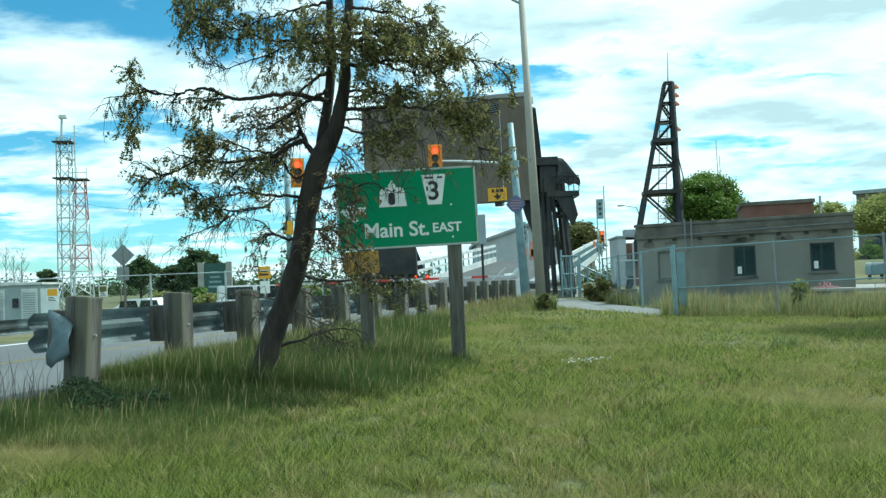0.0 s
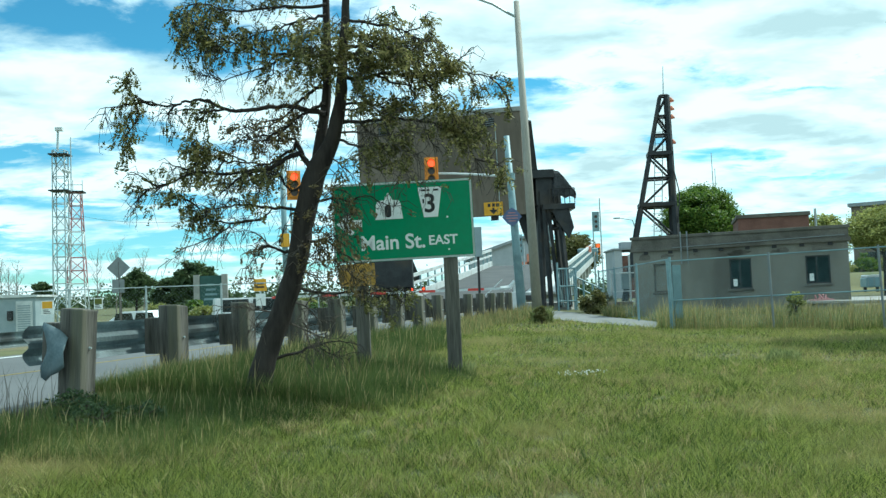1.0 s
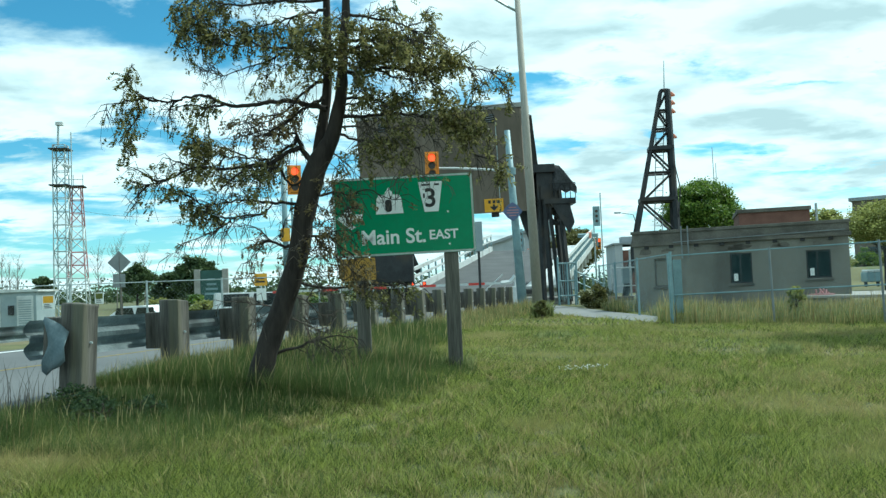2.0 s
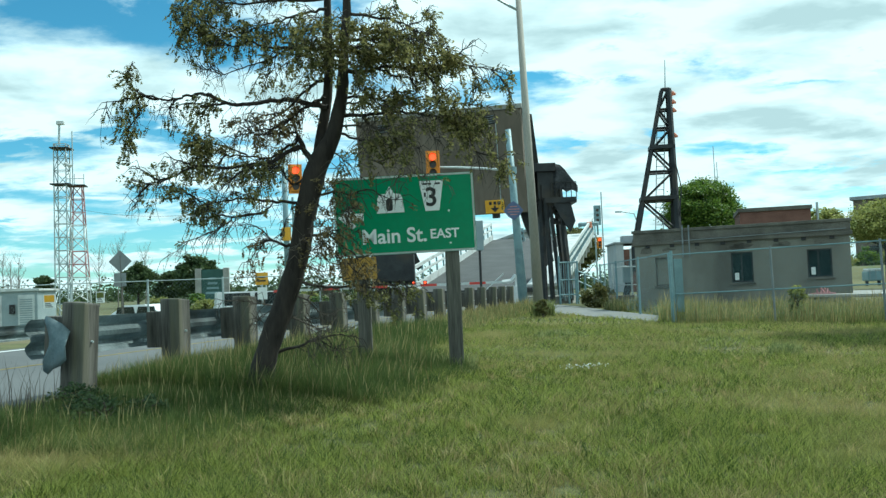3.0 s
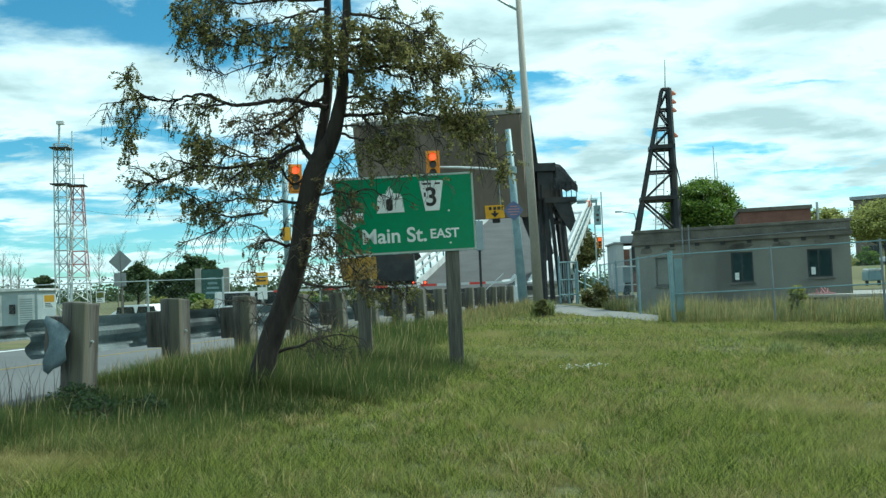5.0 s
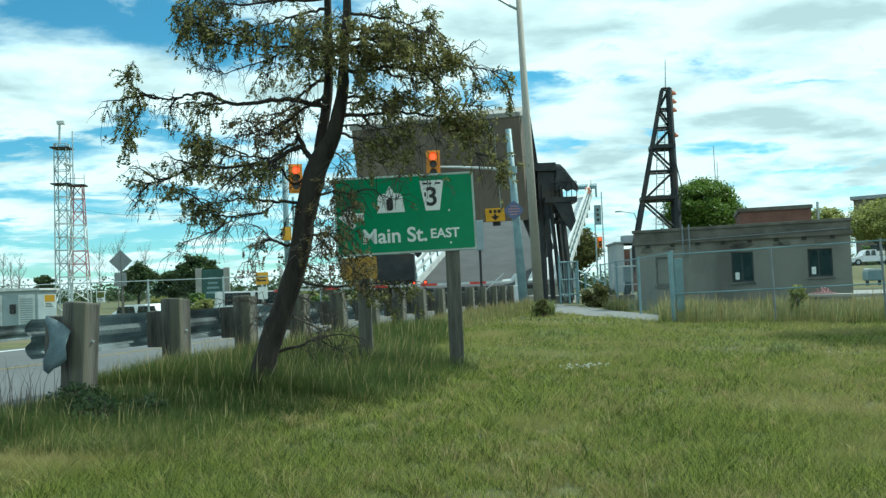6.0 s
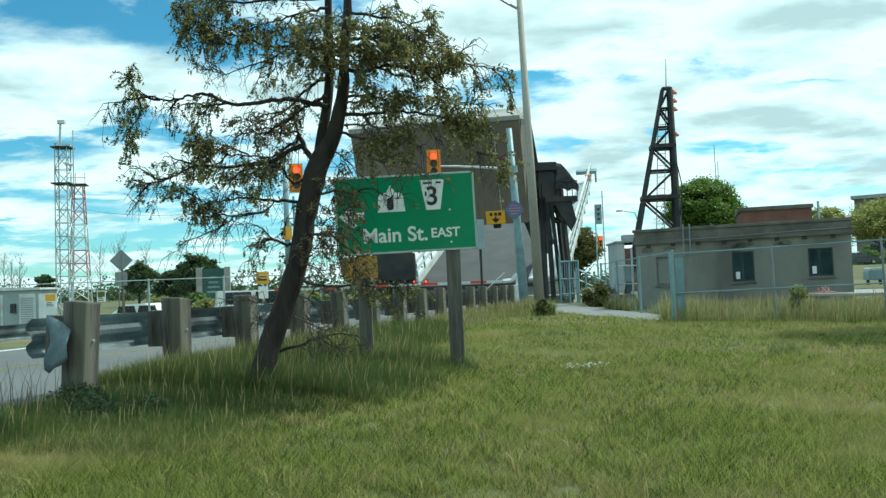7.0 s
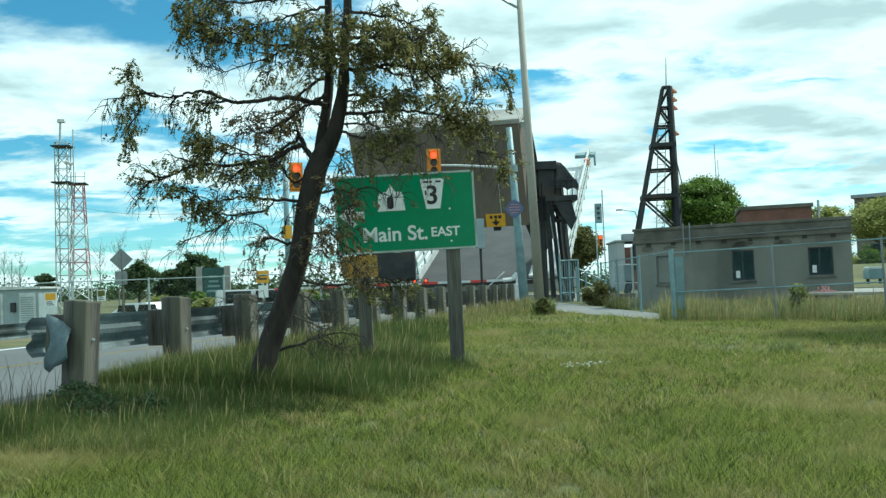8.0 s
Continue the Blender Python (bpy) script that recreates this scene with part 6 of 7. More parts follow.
    limb(RUSTLEAF, 0.95, 0.35, 0.024, [(0.76, 0.24, 3.44), (0.63, 0.26, 3.39), (0.47, 0.28, 3.27), (0.3, 0.3, 3.11), (0.08, 0.32, 3.02), (-0.18, 0.34, 2.95)],
         [(0.3, 0.3, 3.11), (0.15, 0.3, 3.09), (-0.04, 0.31, 3.05), (-0.26, 0.31, 2.99)],
         [(0.08, 0.3, 3.01), (-0.05, 0.33, 2.98), (-0.25, 0.36, 2.88)])
    limb(RUSTLEAF, 0.9, 0.3, 0.022, [(0.75, 0.24, 3.24), (0.63, 0.21, 3.18), (0.42, 0.18, 3.04), (0.23, 0.15, 2.92), (-0.01, 0.12, 2.87), (-0.21, 0.09, 2.8)],
         [(0.42, 0.15, 3.03), (0.18, 0.08, 2.83), (-0.04, 0.01, 2.84)])
    limb(LOCUST, 0.65, 0.38, 0.034, [(0.58, 0.24, 2.55), (0.49, 0.22, 2.69), (0.4, 0.2, 2.68), (0.31, 0.18, 2.64), (0.16, 0.17, 2.54), (-0.02, 0.15, 2.52), (-0.32, 0.13, 2.5), (-0.65, 0.11, 2.52), (-0.8, 0.09, 2.46), (-0.91, 0.08, 2.4), (-1.12, 0.06, 2.35), (-1.3, 0.04, 2.38)],
         [(-0.65, 0.12, 2.53), (-0.78, 0.03, 2.57), (-0.89, -0.05, 2.61)],
         [(-0.93, 0.12, 2.41), (-1.04, 0.08, 2.39), (-1.17, 0.04, 2.47), (-1.22, 0.0, 2.5)],
         [(-0.81, 0.12, 2.28), (-0.65, 0.08, 2.18), (-0.55, 0.05, 2.08)],
         [(-0.02, 0.12, 2.51), (-0.19, 0.06, 2.4), (-0.33, 0.01, 2.28), (-0.38, -0.05, 2.19)],
         [(-1.14, 0.12, 2.36), (-1.25, 0.06, 2.23), (-1.27, 0.0, 2.11)])
    limb(LOCUST, 0.9, 0.3, 0.024, [(0.53, 0.24, 2.64), (0.44, 0.26, 2.84), (0.42, 0.27, 2.77), (0.29, 0.29, 2.71), (0.18, 0.31, 2.64), (0.06, 0.32, 2.61), (-0.12, 0.34, 2.64), (-0.38, 0.36, 2.67), (-0.6, 0.37, 2.76), (-0.73, 0.39, 2.62)],
         [(-0.12, 0.33, 2.63), (-0.31, 0.34, 2.74), (-0.56, 0.36, 2.8), (-0.81, 0.37, 2.81)],
         [(-0.37, 0.33, 2.66), (-0.48, 0.38, 2.58), (-0.71, 0.42, 2.53)],
         [(-0.58, 0.33, 2.75), (-0.69, 0.4, 2.91), (-0.76, 0.47, 2.95)])
    limb(LOCUST, 0.35, 0.6, 0.03, [(0.58, 0.24, 2.55), (0.48, 0.25, 2.72), (0.43, 0.26, 2.87), (0.4, 0.28, 3.0), (0.37, 0.29, 3.09)],
         [(0.42, 0.27, 2.87), (0.27, 0.26, 2.86), (0.09, 0.25, 2.87)])
    limb(LOCUST, 0.55, 0.25, 0.02, [(0.44, 0.24, 2.1), (0.2, 0.21, 2.12), (-0.01, 0.19, 2.14), (-0.22, 0.16, 2.16), (-0.4, 0.14, 2.12), (-0.54, 0.11, 2.11), (-0.68, 0.09, 2.18)],
         [(-0.01, 0.15, 2.13), (-0.11, 0.08, 2.19), (-0.27, 0.01, 2.19)],
         [(0.18, 0.15, 2.12), (0.12, 0.14, 2.04), (0.03, 0.13, 1.99), (-0.21, 0.12, 1.96), (-0.42, 0.1, 1.98), (-0.54, 0.09, 2.04), (-0.65, 0.08, 2.11), (-0.77, 0.07, 2.25), (-0.88, 0.06, 2.31)])
    limb(LOCUST, 0.03, 0.9, 0.014, [(0.09, 0.24, 2.03), (-0.06, 0.23, 1.99), (-0.27, 0.21, 1.97), (-0.36, 0.2, 1.89), (-0.54, 0.18, 1.81), (-0.72, 0.17, 1.74), (-0.84, 0.15, 1.65), (-0.95, 0.14, 1.59)],
         [(-0.35, 0.18, 1.96), (-0.43, 0.12, 1.84), (-0.63, 0.07, 1.73)],
         [(-0.23, 0.18, 1.97), (-0.29, 0.15, 1.87), (-0.37, 0.12, 1.78)])
    limb(RUSTLEAF, 0.75, 0.35, 0.022, [(0.36, 0.24, 1.63), (0.24, 0.22, 1.65), (0.12, 0.2, 1.7), (0.07, 0.18, 1.69), (-0.02, 0.16, 1.67), (-0.17, 0.14, 1.62)],
         [(0.13, 0.18, 1.7), (0.02, 0.14, 1.83), (-0.09, 0.11, 1.88), (-0.18, 0.07, 1.86)],
         [(0.07, 0.18, 1.69), (-0.02, 0.15, 1.59), (-0.11, 0.12, 1.47)],
         [(0.23, 0.18, 1.73), (0.29, 0.17, 1.88), (0.35, 0.17, 2.03)])
    limb(LOCUST, 0.55, 0.3, 0.016, [(0.5, 0.24, 2.35), (0.36, 0.19, 2.31), (0.28, 0.14, 2.44), (0.17, 0.09, 2.48), (-0.0, 0.04, 2.42), (-0.17, -0.01, 2.33), (-0.28, -0.06, 2.24)],
         [(0.18, 0.06, 2.48), (0.11, -0.06, 2.32), (0.07, -0.17, 2.21)])
    limb(RUSTLEAF, 0.0, 0.9, 0.01, [(0.15, 0.24, 1.0), (-0.02, 0.2, 1.02), (-0.19, 0.16, 1.05), (-0.33, 0.13, 1.07), (-0.48, 0.09, 1.03)],
         [(0.12, 0.15, 0.96), (0.0, 0.08, 0.86), (-0.1, 0.01, 0.81)])
    limb(LOCUST, 0.95, 0.25, 0.022, [(0.79, 0.24, 3.76), (0.59, 0.21, 3.78), (0.32, 0.18, 3.79), (0.14, 0.15, 3.79), (-0.04, 0.13, 3.88), (-0.21, 0.1, 3.93), (-0.38, 0.07, 4.01), (-0.49, 0.04, 4.12)],
         [(-0.03, 0.12, 3.88), (-0.15, 0.06, 3.8), (-0.31, 0.01, 3.82), (-0.45, -0.05, 3.78)],
         [(-0.4, 0.12, 4.03), (-0.57, 0.09, 4.04), (-0.65, 0.06, 4.04), (-0.75, 0.03, 3.88), (-0.67, 0.0, 3.77)],
         [(-0.22, 0.12, 3.93), (-0.36, 0.1, 3.89), (-0.51, 0.07, 3.88), (-0.52, 0.05, 3.78)])
    limb(LOCUST, 0.5, 0.55, 0.015, [(0.68, 0.24, 3.77), (0.39, 0.27, 3.79), (0.23, 0.3, 3.74), (0.07, 0.33, 3.68), (-0.16, 0.35, 3.63), (-0.39, 0.38, 3.57), (-0.55, 0.41, 3.63), (-0.68, 0.44, 3.69)],
         [(-0.38, 0.36, 3.57), (-0.49, 0.39, 3.66), (-0.44, 0.43, 3.76)],
         [(0.22, 0.36, 3.76), (0.14, 0.42, 3.6), (0.03, 0.48, 3.53)])
    limb(LOCUST, 0.95, 0.25, 0.02, [(0.81, 0.24, 4.22), (0.62, 0.28, 4.21), (0.43, 0.32, 4.17), (0.23, 0.36, 4.14), (0.03, 0.4, 4.11), (-0.16, 0.44, 4.13)],
         [(0.42, 0.36, 4.18), (0.28, 0.39, 4.04), (0.09, 0.43, 4.02)],
         [(0.04, 0.36, 4.1), (-0.16, 0.42, 4.04), (-0.36, 0.48, 4.12)])
    limb(LOCUST, 0.95, 0.25, 0.02, [(0.82, 0.24, 4.34), (0.45, 0.23, 4.32), (0.14, 0.21, 4.31), (-0.1, 0.2, 4.29), (-0.28, 0.18, 4.31), (-0.58, 0.17, 4.38), (-0.74, 0.15, 4.32), (-0.83, 0.14, 4.19)],
         [(-0.28, 0.18, 4.31), (-0.45, 0.12, 4.17), (-0.59, 0.07, 4.13)],
         [(-0.59, 0.18, 4.38), (-0.71, 0.15, 4.22), (-0.67, 0.12, 4.12)])
    limb(LOCUST, 0.8, 0.25, 0.014, [(0.77, 0.24, 3.94), (0.7, 0.14, 4.01), (0.53, 0.04, 3.92), (0.45, -0.06, 3.83)],
         [(0.71, 0.06, 3.98), (0.63, -0.06, 3.8), (0.56, -0.17, 3.71)])
    limb(LOCUST, 0.5, 0.3, 0.014, [(0.8, 0.24, 3.5), (0.66, 0.31, 3.65), (0.53, 0.39, 3.74), (0.35, 0.46, 3.7), (0.24, 0.54, 3.63)],
         [(0.65, 0.42, 3.68), (0.63, 0.48, 3.6), (0.52, 0.55, 3.53)])
    limb(LOCUST, 1, 0.2, 0.022, [(0.84, 0.24, 4.56), (0.58, 0.26, 4.71), (0.14, 0.29, 4.71), (-0.3, 0.31, 4.7), (-0.69, 0.34, 4.54)],
         [(0.14, 0.3, 4.71), (-0.12, 0.3, 4.56), (-0.37, 0.31, 4.51)],
         [(0.57, 0.3, 4.72), (0.31, 0.33, 4.55), (0.12, 0.36, 4.54)])
    limb(LOCUST, 0.9, 0.3, 0.026, [(0.99, 0.24, 3.52), (1.16, 0.22, 3.49), (1.35, 0.2, 3.53), (1.53, 0.17, 3.53), (1.78, 0.15, 3.47), (1.96, 0.13, 3.48), (2.15, 0.11, 3.54), (2.33, 0.08, 3.47), (2.57, 0.06, 3.42), (2.77, 0.04, 3.34)],
         [(1.81, 0.12, 3.47), (1.93, 0.09, 3.33), (2.04, 0.05, 3.19), (2.13, 0.02, 3.09), (2.31, -0.02, 3.04), (2.51, -0.05, 3.0)],
         [(1.35, 0.12, 3.5), (1.54, 0.08, 3.4), (1.72, 0.04, 3.35), (1.83, 0.0, 3.25)],
         [(2.15, 0.12, 3.54), (2.27, 0.08, 3.65), (2.39, 0.05, 3.74)],
         [(2.33, 0.12, 3.48), (2.41, 0.03, 3.32), (2.43, -0.05, 3.21)],
         [(2.57, 0.12, 3.43), (2.68, 0.06, 3.29), (2.76, 0.0, 3.09)])
    limb(LOCUST, 0.9, 0.35, 0.02, [(1.02, 0.24, 4.15), (1.24, 0.26, 4.12), (1.49, 0.28, 4.08), (1.67, 0.3, 4.02), (1.83, 0.32, 4.08), (1.89, 0.34, 4.17)],
         [(1.67, 0.3, 4.02), (1.82, 0.3, 3.92), (2.01, 0.3, 3.88), (2.1, 0.31, 3.75), (2.15, 0.31, 3.65)],
         [(1.24, 0.3, 4.13), (1.43, 0.33, 4.22), (1.55, 0.36, 4.26)])
    limb(LOCUST, 1.25, 0.15, 0.022, [(1.0, 0.24, 3.84), (1.18, 0.19, 3.85), (1.43, 0.14, 3.83), (1.61, 0.09, 3.77), (1.82, 0.04, 3.71), (2.0, -0.01, 3.63), (2.15, -0.06, 3.58)],
         [(1.19, 0.06, 3.81), (1.35, 0.0, 3.88), (1.5, -0.06, 3.82), (1.68, -0.11, 3.77), (1.83, -0.17, 3.81)],
         [(1.31, 0.06, 3.79), (1.49, 0.0, 3.65), (1.67, -0.06, 3.57), (1.91, -0.12, 3.52)],
         [(1.61, 0.06, 3.76), (1.79, -0.01, 3.61), (1.94, -0.07, 3.5)],
         [(1.07, 0.06, 3.75), (1.19, -0.06, 3.62), (1.29, -0.17, 3.62)])
    limb(LOCUST, 1.1, 0.2, 0.02, [(0.99, 0.24, 3.74), (1.23, 0.3, 3.81), (1.53, 0.36, 3.77), (1.79, 0.42, 3.89), (1.95, 0.48, 4.06), (2.01, 0.54, 3.98)],
         [(1.53, 0.42, 3.78), (1.71, 0.48, 3.65), (1.84, 0.55, 3.63)],
         [(1.22, 0.42, 3.85), (1.33, 0.51, 3.71), (1.52, 0.6, 3.69)])
    limb(LOCUST, 1.0, 0.2, 0.018, [(0.95, 0.24, 3.23), (1.15, 0.29, 3.24), (1.33, 0.34, 3.22), (1.51, 0.39, 3.29), (1.67, 0.44, 3.29)],
         [(1.14, 0.36, 3.25), (1.26, 0.39, 3.14), (1.44, 0.43, 3.17)],
         [(1.33, 0.36, 3.23), (1.51, 0.42, 3.17), (1.73, 0.48, 3.24)],
         [(0.89, 0.36, 3.21), (1.0, 0.44, 3.13), (1.12, 0.53, 3.16)])
    limb(LOCUST, 0.85, 0.35, 0.022, [(0.92, 0.24, 3.04), (1.15, 0.22, 3.02), (1.33, 0.2, 3.02), (1.52, 0.18, 3.04), (1.76, 0.16, 2.99), (1.97, 0.14, 2.95), (2.12, 0.12, 2.9), (2.21, 0.1, 2.77), (2.32, 0.08, 2.64), (2.38, 0.06, 2.51), (2.39, 0.04, 2.42)],
         [(1.76, 0.12, 2.98), (1.92, 0.06, 3.05), (2.04, 0.01, 3.15), (2.13, -0.05, 3.25)],
         [(2.12, 0.12, 2.9), (2.3, 0.08, 2.85), (2.42, 0.04, 2.75), (2.53, 0.0, 2.65)],
         [(1.97, 0.12, 2.95), (1.88, 0.08, 2.81), (1.96, 0.05, 2.68)],
         [(2.38, 0.12, 2.54), (2.53, 0.06, 2.48), (2.67, 0.01, 2.4), (2.6, -0.05, 2.25)],
         [(2.12, 0.12, 2.9), (2.27, 0.06, 2.94), (2.48, 0.0, 2.92)],
         [(1.15, 0.12, 3.0), (1.27, 0.08, 2.86), (1.46, 0.05, 2.85)])
    limb(LOCUST, 0.8, 0.25, 0.018, [(0.88, 0.24, 2.87), (1.05, 0.16, 2.76), (1.24, 0.09, 2.73), (1.45, 0.01, 2.72), (1.64, -0.06, 2.73)],
         [(1.24, 0.06, 2.72), (1.19, -0.06, 2.6), (1.28, -0.17, 2.49)],
         [(1.45, 0.06, 2.73), (1.63, -0.03, 2.65), (1.78, -0.12, 2.57)])
    limb(RUSTLEAF, 0.25, 0.3, 0.012, [(0.82, 0.24, 2.64), (0.95, 0.14, 2.52), (1.14, 0.04, 2.32)],
         [(0.9, 0.12, 2.56), (0.9, 0.03, 2.42), (0.85, -0.05, 2.29)])
    limb(LOCUST, 0.25, 0.4, 0.011, [(1.13, 0.24, 2.63), (1.28, 0.18, 2.51), (1.5, 0.12, 2.54), (1.59, 0.06, 2.45), (1.74, 0.01, 2.32), (1.95, -0.05, 2.27), (2.09, -0.11, 2.17)],
         [(1.59, 0.03, 2.45), (1.53, -0.1, 2.31), (1.51, -0.23, 2.18)])
    limb(RUSTLEAF, 0.45, 0.15, 0.016, [(0.6, 0.24, 2.18), (0.82, 0.16, 2.19), (1.01, 0.08, 2.15), (1.2, 0.0, 2.19), (1.44, -0.08, 2.07), (1.59, -0.16, 2.1)],
         [(0.84, 0.0, 2.17), (0.97, -0.15, 2.06), (1.04, -0.29, 1.96)],
         [(0.75, 0.0, 2.16), (0.85, -0.12, 2.25), (1.02, -0.24, 2.23)],
         [(0.63, 0.0, 2.12), (0.75, -0.1, 1.98), (0.91, -0.19, 1.92)])
    limb(RUSTLEAF, 0.36, 0.2, 0.018, [(0.45, 0.24, 1.72), (0.71, 0.14, 1.74), (0.87, 0.04, 1.64), (1.03, -0.06, 1.51), (1.12, -0.16, 1.38)],
         [(0.73, 0.0, 1.73), (0.9, -0.15, 1.77), (1.09, -0.29, 1.73)],
         [(0.88, 0.0, 1.63), (0.94, -0.12, 1.45), (1.13, -0.24, 1.26)],
         [(0.64, 0.0, 1.72), (0.77, -0.1, 1.57), (0.9, -0.19, 1.48)])
    limb(OLIVELEAF, 0.55, 0.4, 0.02, [(0.36, 0.24, 1.27), (0.66, 0.18, 1.18), (0.85, 0.12, 1.17), (1.09, 0.06, 1.18), (1.4, 0.0, 1.17), (1.53, -0.06, 1.06)],
         [(0.86, 0.06, 1.28), (0.98, -0.02, 1.21), (1.16, -0.09, 1.09), (1.34, -0.17, 0.99)],
         [(1.09, 0.06, 1.18), (1.28, -0.03, 1.11), (1.46, -0.12, 0.96)],
         [(1.39, 0.06, 1.17), (1.55, -0.01, 1.19), (1.62, -0.07, 1.1)])
    limb(RUSTLEAF, 0.12, 0.2, 0.014, [(0.35, 0.24, 1.42), (0.52, 0.16, 1.41), (0.68, 0.07, 1.34), (0.87, -0.01, 1.36)],
         [(0.53, 0.09, 1.41), (0.63, -0.01, 1.23), (0.73, -0.11, 1.1)],
         [(0.44, 0.09, 1.41), (0.57, 0.01, 1.56), (0.76, -0.06, 1.58)])
    limb(RUSTLEAF, 0.1, 0.2, 0.014, [(0.31, 0.24, 1.12), (0.5, 0.16, 1.05), (0.66, 0.07, 0.9), (0.85, -0.01, 0.86)],
         [(0.51, 0.09, 1.05), (0.62, -0.01, 1.17), (0.81, -0.11, 1.1)],
         [(0.43, 0.09, 1.08), (0.49, 0.01, 0.88), (0.68, -0.06, 0.69)])
    limb(RUSTLEAF, 0.12, 0.2, 0.013, [(0.26, 0.24, 0.88), (0.46, 0.17, 0.81), (0.68, 0.11, 0.71), (0.93, 0.04, 0.68)],
         [(0.47, 0.12, 0.81), (0.57, 0.03, 0.63), (0.78, -0.05, 0.51)])
    limb(RUSTLEAF, 0.04, 0.5, 0.02, [(0.14, 0.24, 0.49), (0.39, 0.21, 0.56), (0.58, 0.19, 0.62), (0.85, 0.16, 0.66), (1.06, 0.14, 0.61)],
         [(0.58, 0.18, 0.62), (0.76, 0.12, 0.53), (0.95, 0.07, 0.47)])
    limb(RUSTLEAF, 0.6, 0.1, 0.012, [(0.48, 0.24, 1.78), (0.63, 0.09, 1.71), (0.74, -0.06, 1.61)],
         [(0.51, 0.06, 1.74), (0.47, -0.06, 1.65), (0.43, -0.17, 1.56)],
         [(0.54, 0.06, 1.8), (0.68, -0.03, 1.82), (0.81, -0.12, 1.78)])
    limb(LOCUST, 1.0, 0.05, 0.014, [(0.99, 0.24, 3.93), (0.91, 0.14, 3.84), (0.8, 0.04, 3.77), (0.69, -0.06, 3.64), (0.64, -0.16, 3.53)],
         [(0.92, 0.0, 3.8), (0.88, -0.15, 3.61), (0.83, -0.29, 3.46)],
         [(0.8, 0.0, 3.76), (0.73, -0.12, 3.77), (0.66, -0.24, 3.71)])
    limb(LOCUST, 1.0, 0.05, 0.014, [(0.97, 0.24, 3.71), (1.09, 0.09, 3.73), (1.19, -0.06, 3.62), (1.29, -0.21, 3.49)],
         [(1.04, -0.03, 3.66), (1.03, -0.19, 3.71), (0.99, -0.35, 3.75)],
         [(1.02, -0.03, 3.64), (1.08, -0.17, 3.5), (1.15, -0.3, 3.41)])
    limb(LOCUST, 0.9, 0.05, 0.014, [(0.8, 0.24, 3.94), (0.85, 0.11, 4.02), (0.96, -0.01, 4.04), (1.09, -0.14, 3.94), (1.22, -0.26, 3.86)],
         [(0.88, -0.06, 3.94), (0.78, -0.24, 3.98), (0.72, -0.41, 3.89)])
    limb(LOCUST, 0.8, 0.1, 0.016, [(1.02, 0.24, 3.99), (1.19, 0.14, 3.94), (1.38, 0.04, 3.95), (1.56, -0.06, 3.85), (1.74, -0.16, 3.84), (1.89, -0.26, 3.75)],
         [(1.38, -0.06, 3.92), (1.51, -0.24, 3.68), (1.69, -0.41, 3.58)],
         [(1.56, -0.06, 3.85), (1.77, -0.21, 3.69), (1.97, -0.36, 3.61)])
    limb(LOCUST, 0.75, 0.1, 0.014, [(0.94, 0.24, 3.15), (1.1, 0.14, 3.15), (1.29, 0.04, 3.13), (1.47, -0.06, 3.03), (1.62, -0.16, 3.04)],
         [(1.05, 0.0, 3.11), (1.19, -0.15, 3.21), (1.38, -0.29, 3.2)])
    limb(LOCUST, 0.6, 0.1, 0.014, [(0.89, 0.24, 2.91), (1.15, 0.11, 2.89), (1.4, -0.01, 2.8), (1.65, -0.14, 2.83), (1.88, -0.26, 2.77)],
         [(1.4, -0.06, 2.79), (1.53, -0.24, 2.68), (1.65, -0.41, 2.54)],
         [(1.17, -0.06, 2.86), (1.23, -0.21, 2.72), (1.19, -0.36, 2.57)])
    for head, z in ((20, 5.0), (200, 5.1), (100, 5.3), (300, 4.9), (60, 5.7), (240, 5.8), (150, 4.7), (340, 5.6)):   # the crown above
        a = Vector((0.98, 0.24, z))
        way = Vector((math.cos(radians(head)), math.sin(radians(head)), 0.35))
        limb(LOCUST, 1.0, 0.2, 0.018, [a, a + way * 0.5, a + way * 0.95 - Vector((0, 0, 0.05)), a + way * 1.35 - Vector((0, 0, 0.2))])


SWAYING = []
build_locust()


# ---- grass ----
def ground_z(x, y):
    """The yard across the road lies a metre lower."""
    c = (x - RAIL.x) * ACROSS.x + (y - RAIL.y) * ACROSS.y
    s = np.clip((-7.3 - c) / 4.4, 0, 1)
    return -1.0 * s * s * (3 - 2 * s) - 0.0227 * np.clip(x, -45, 45)


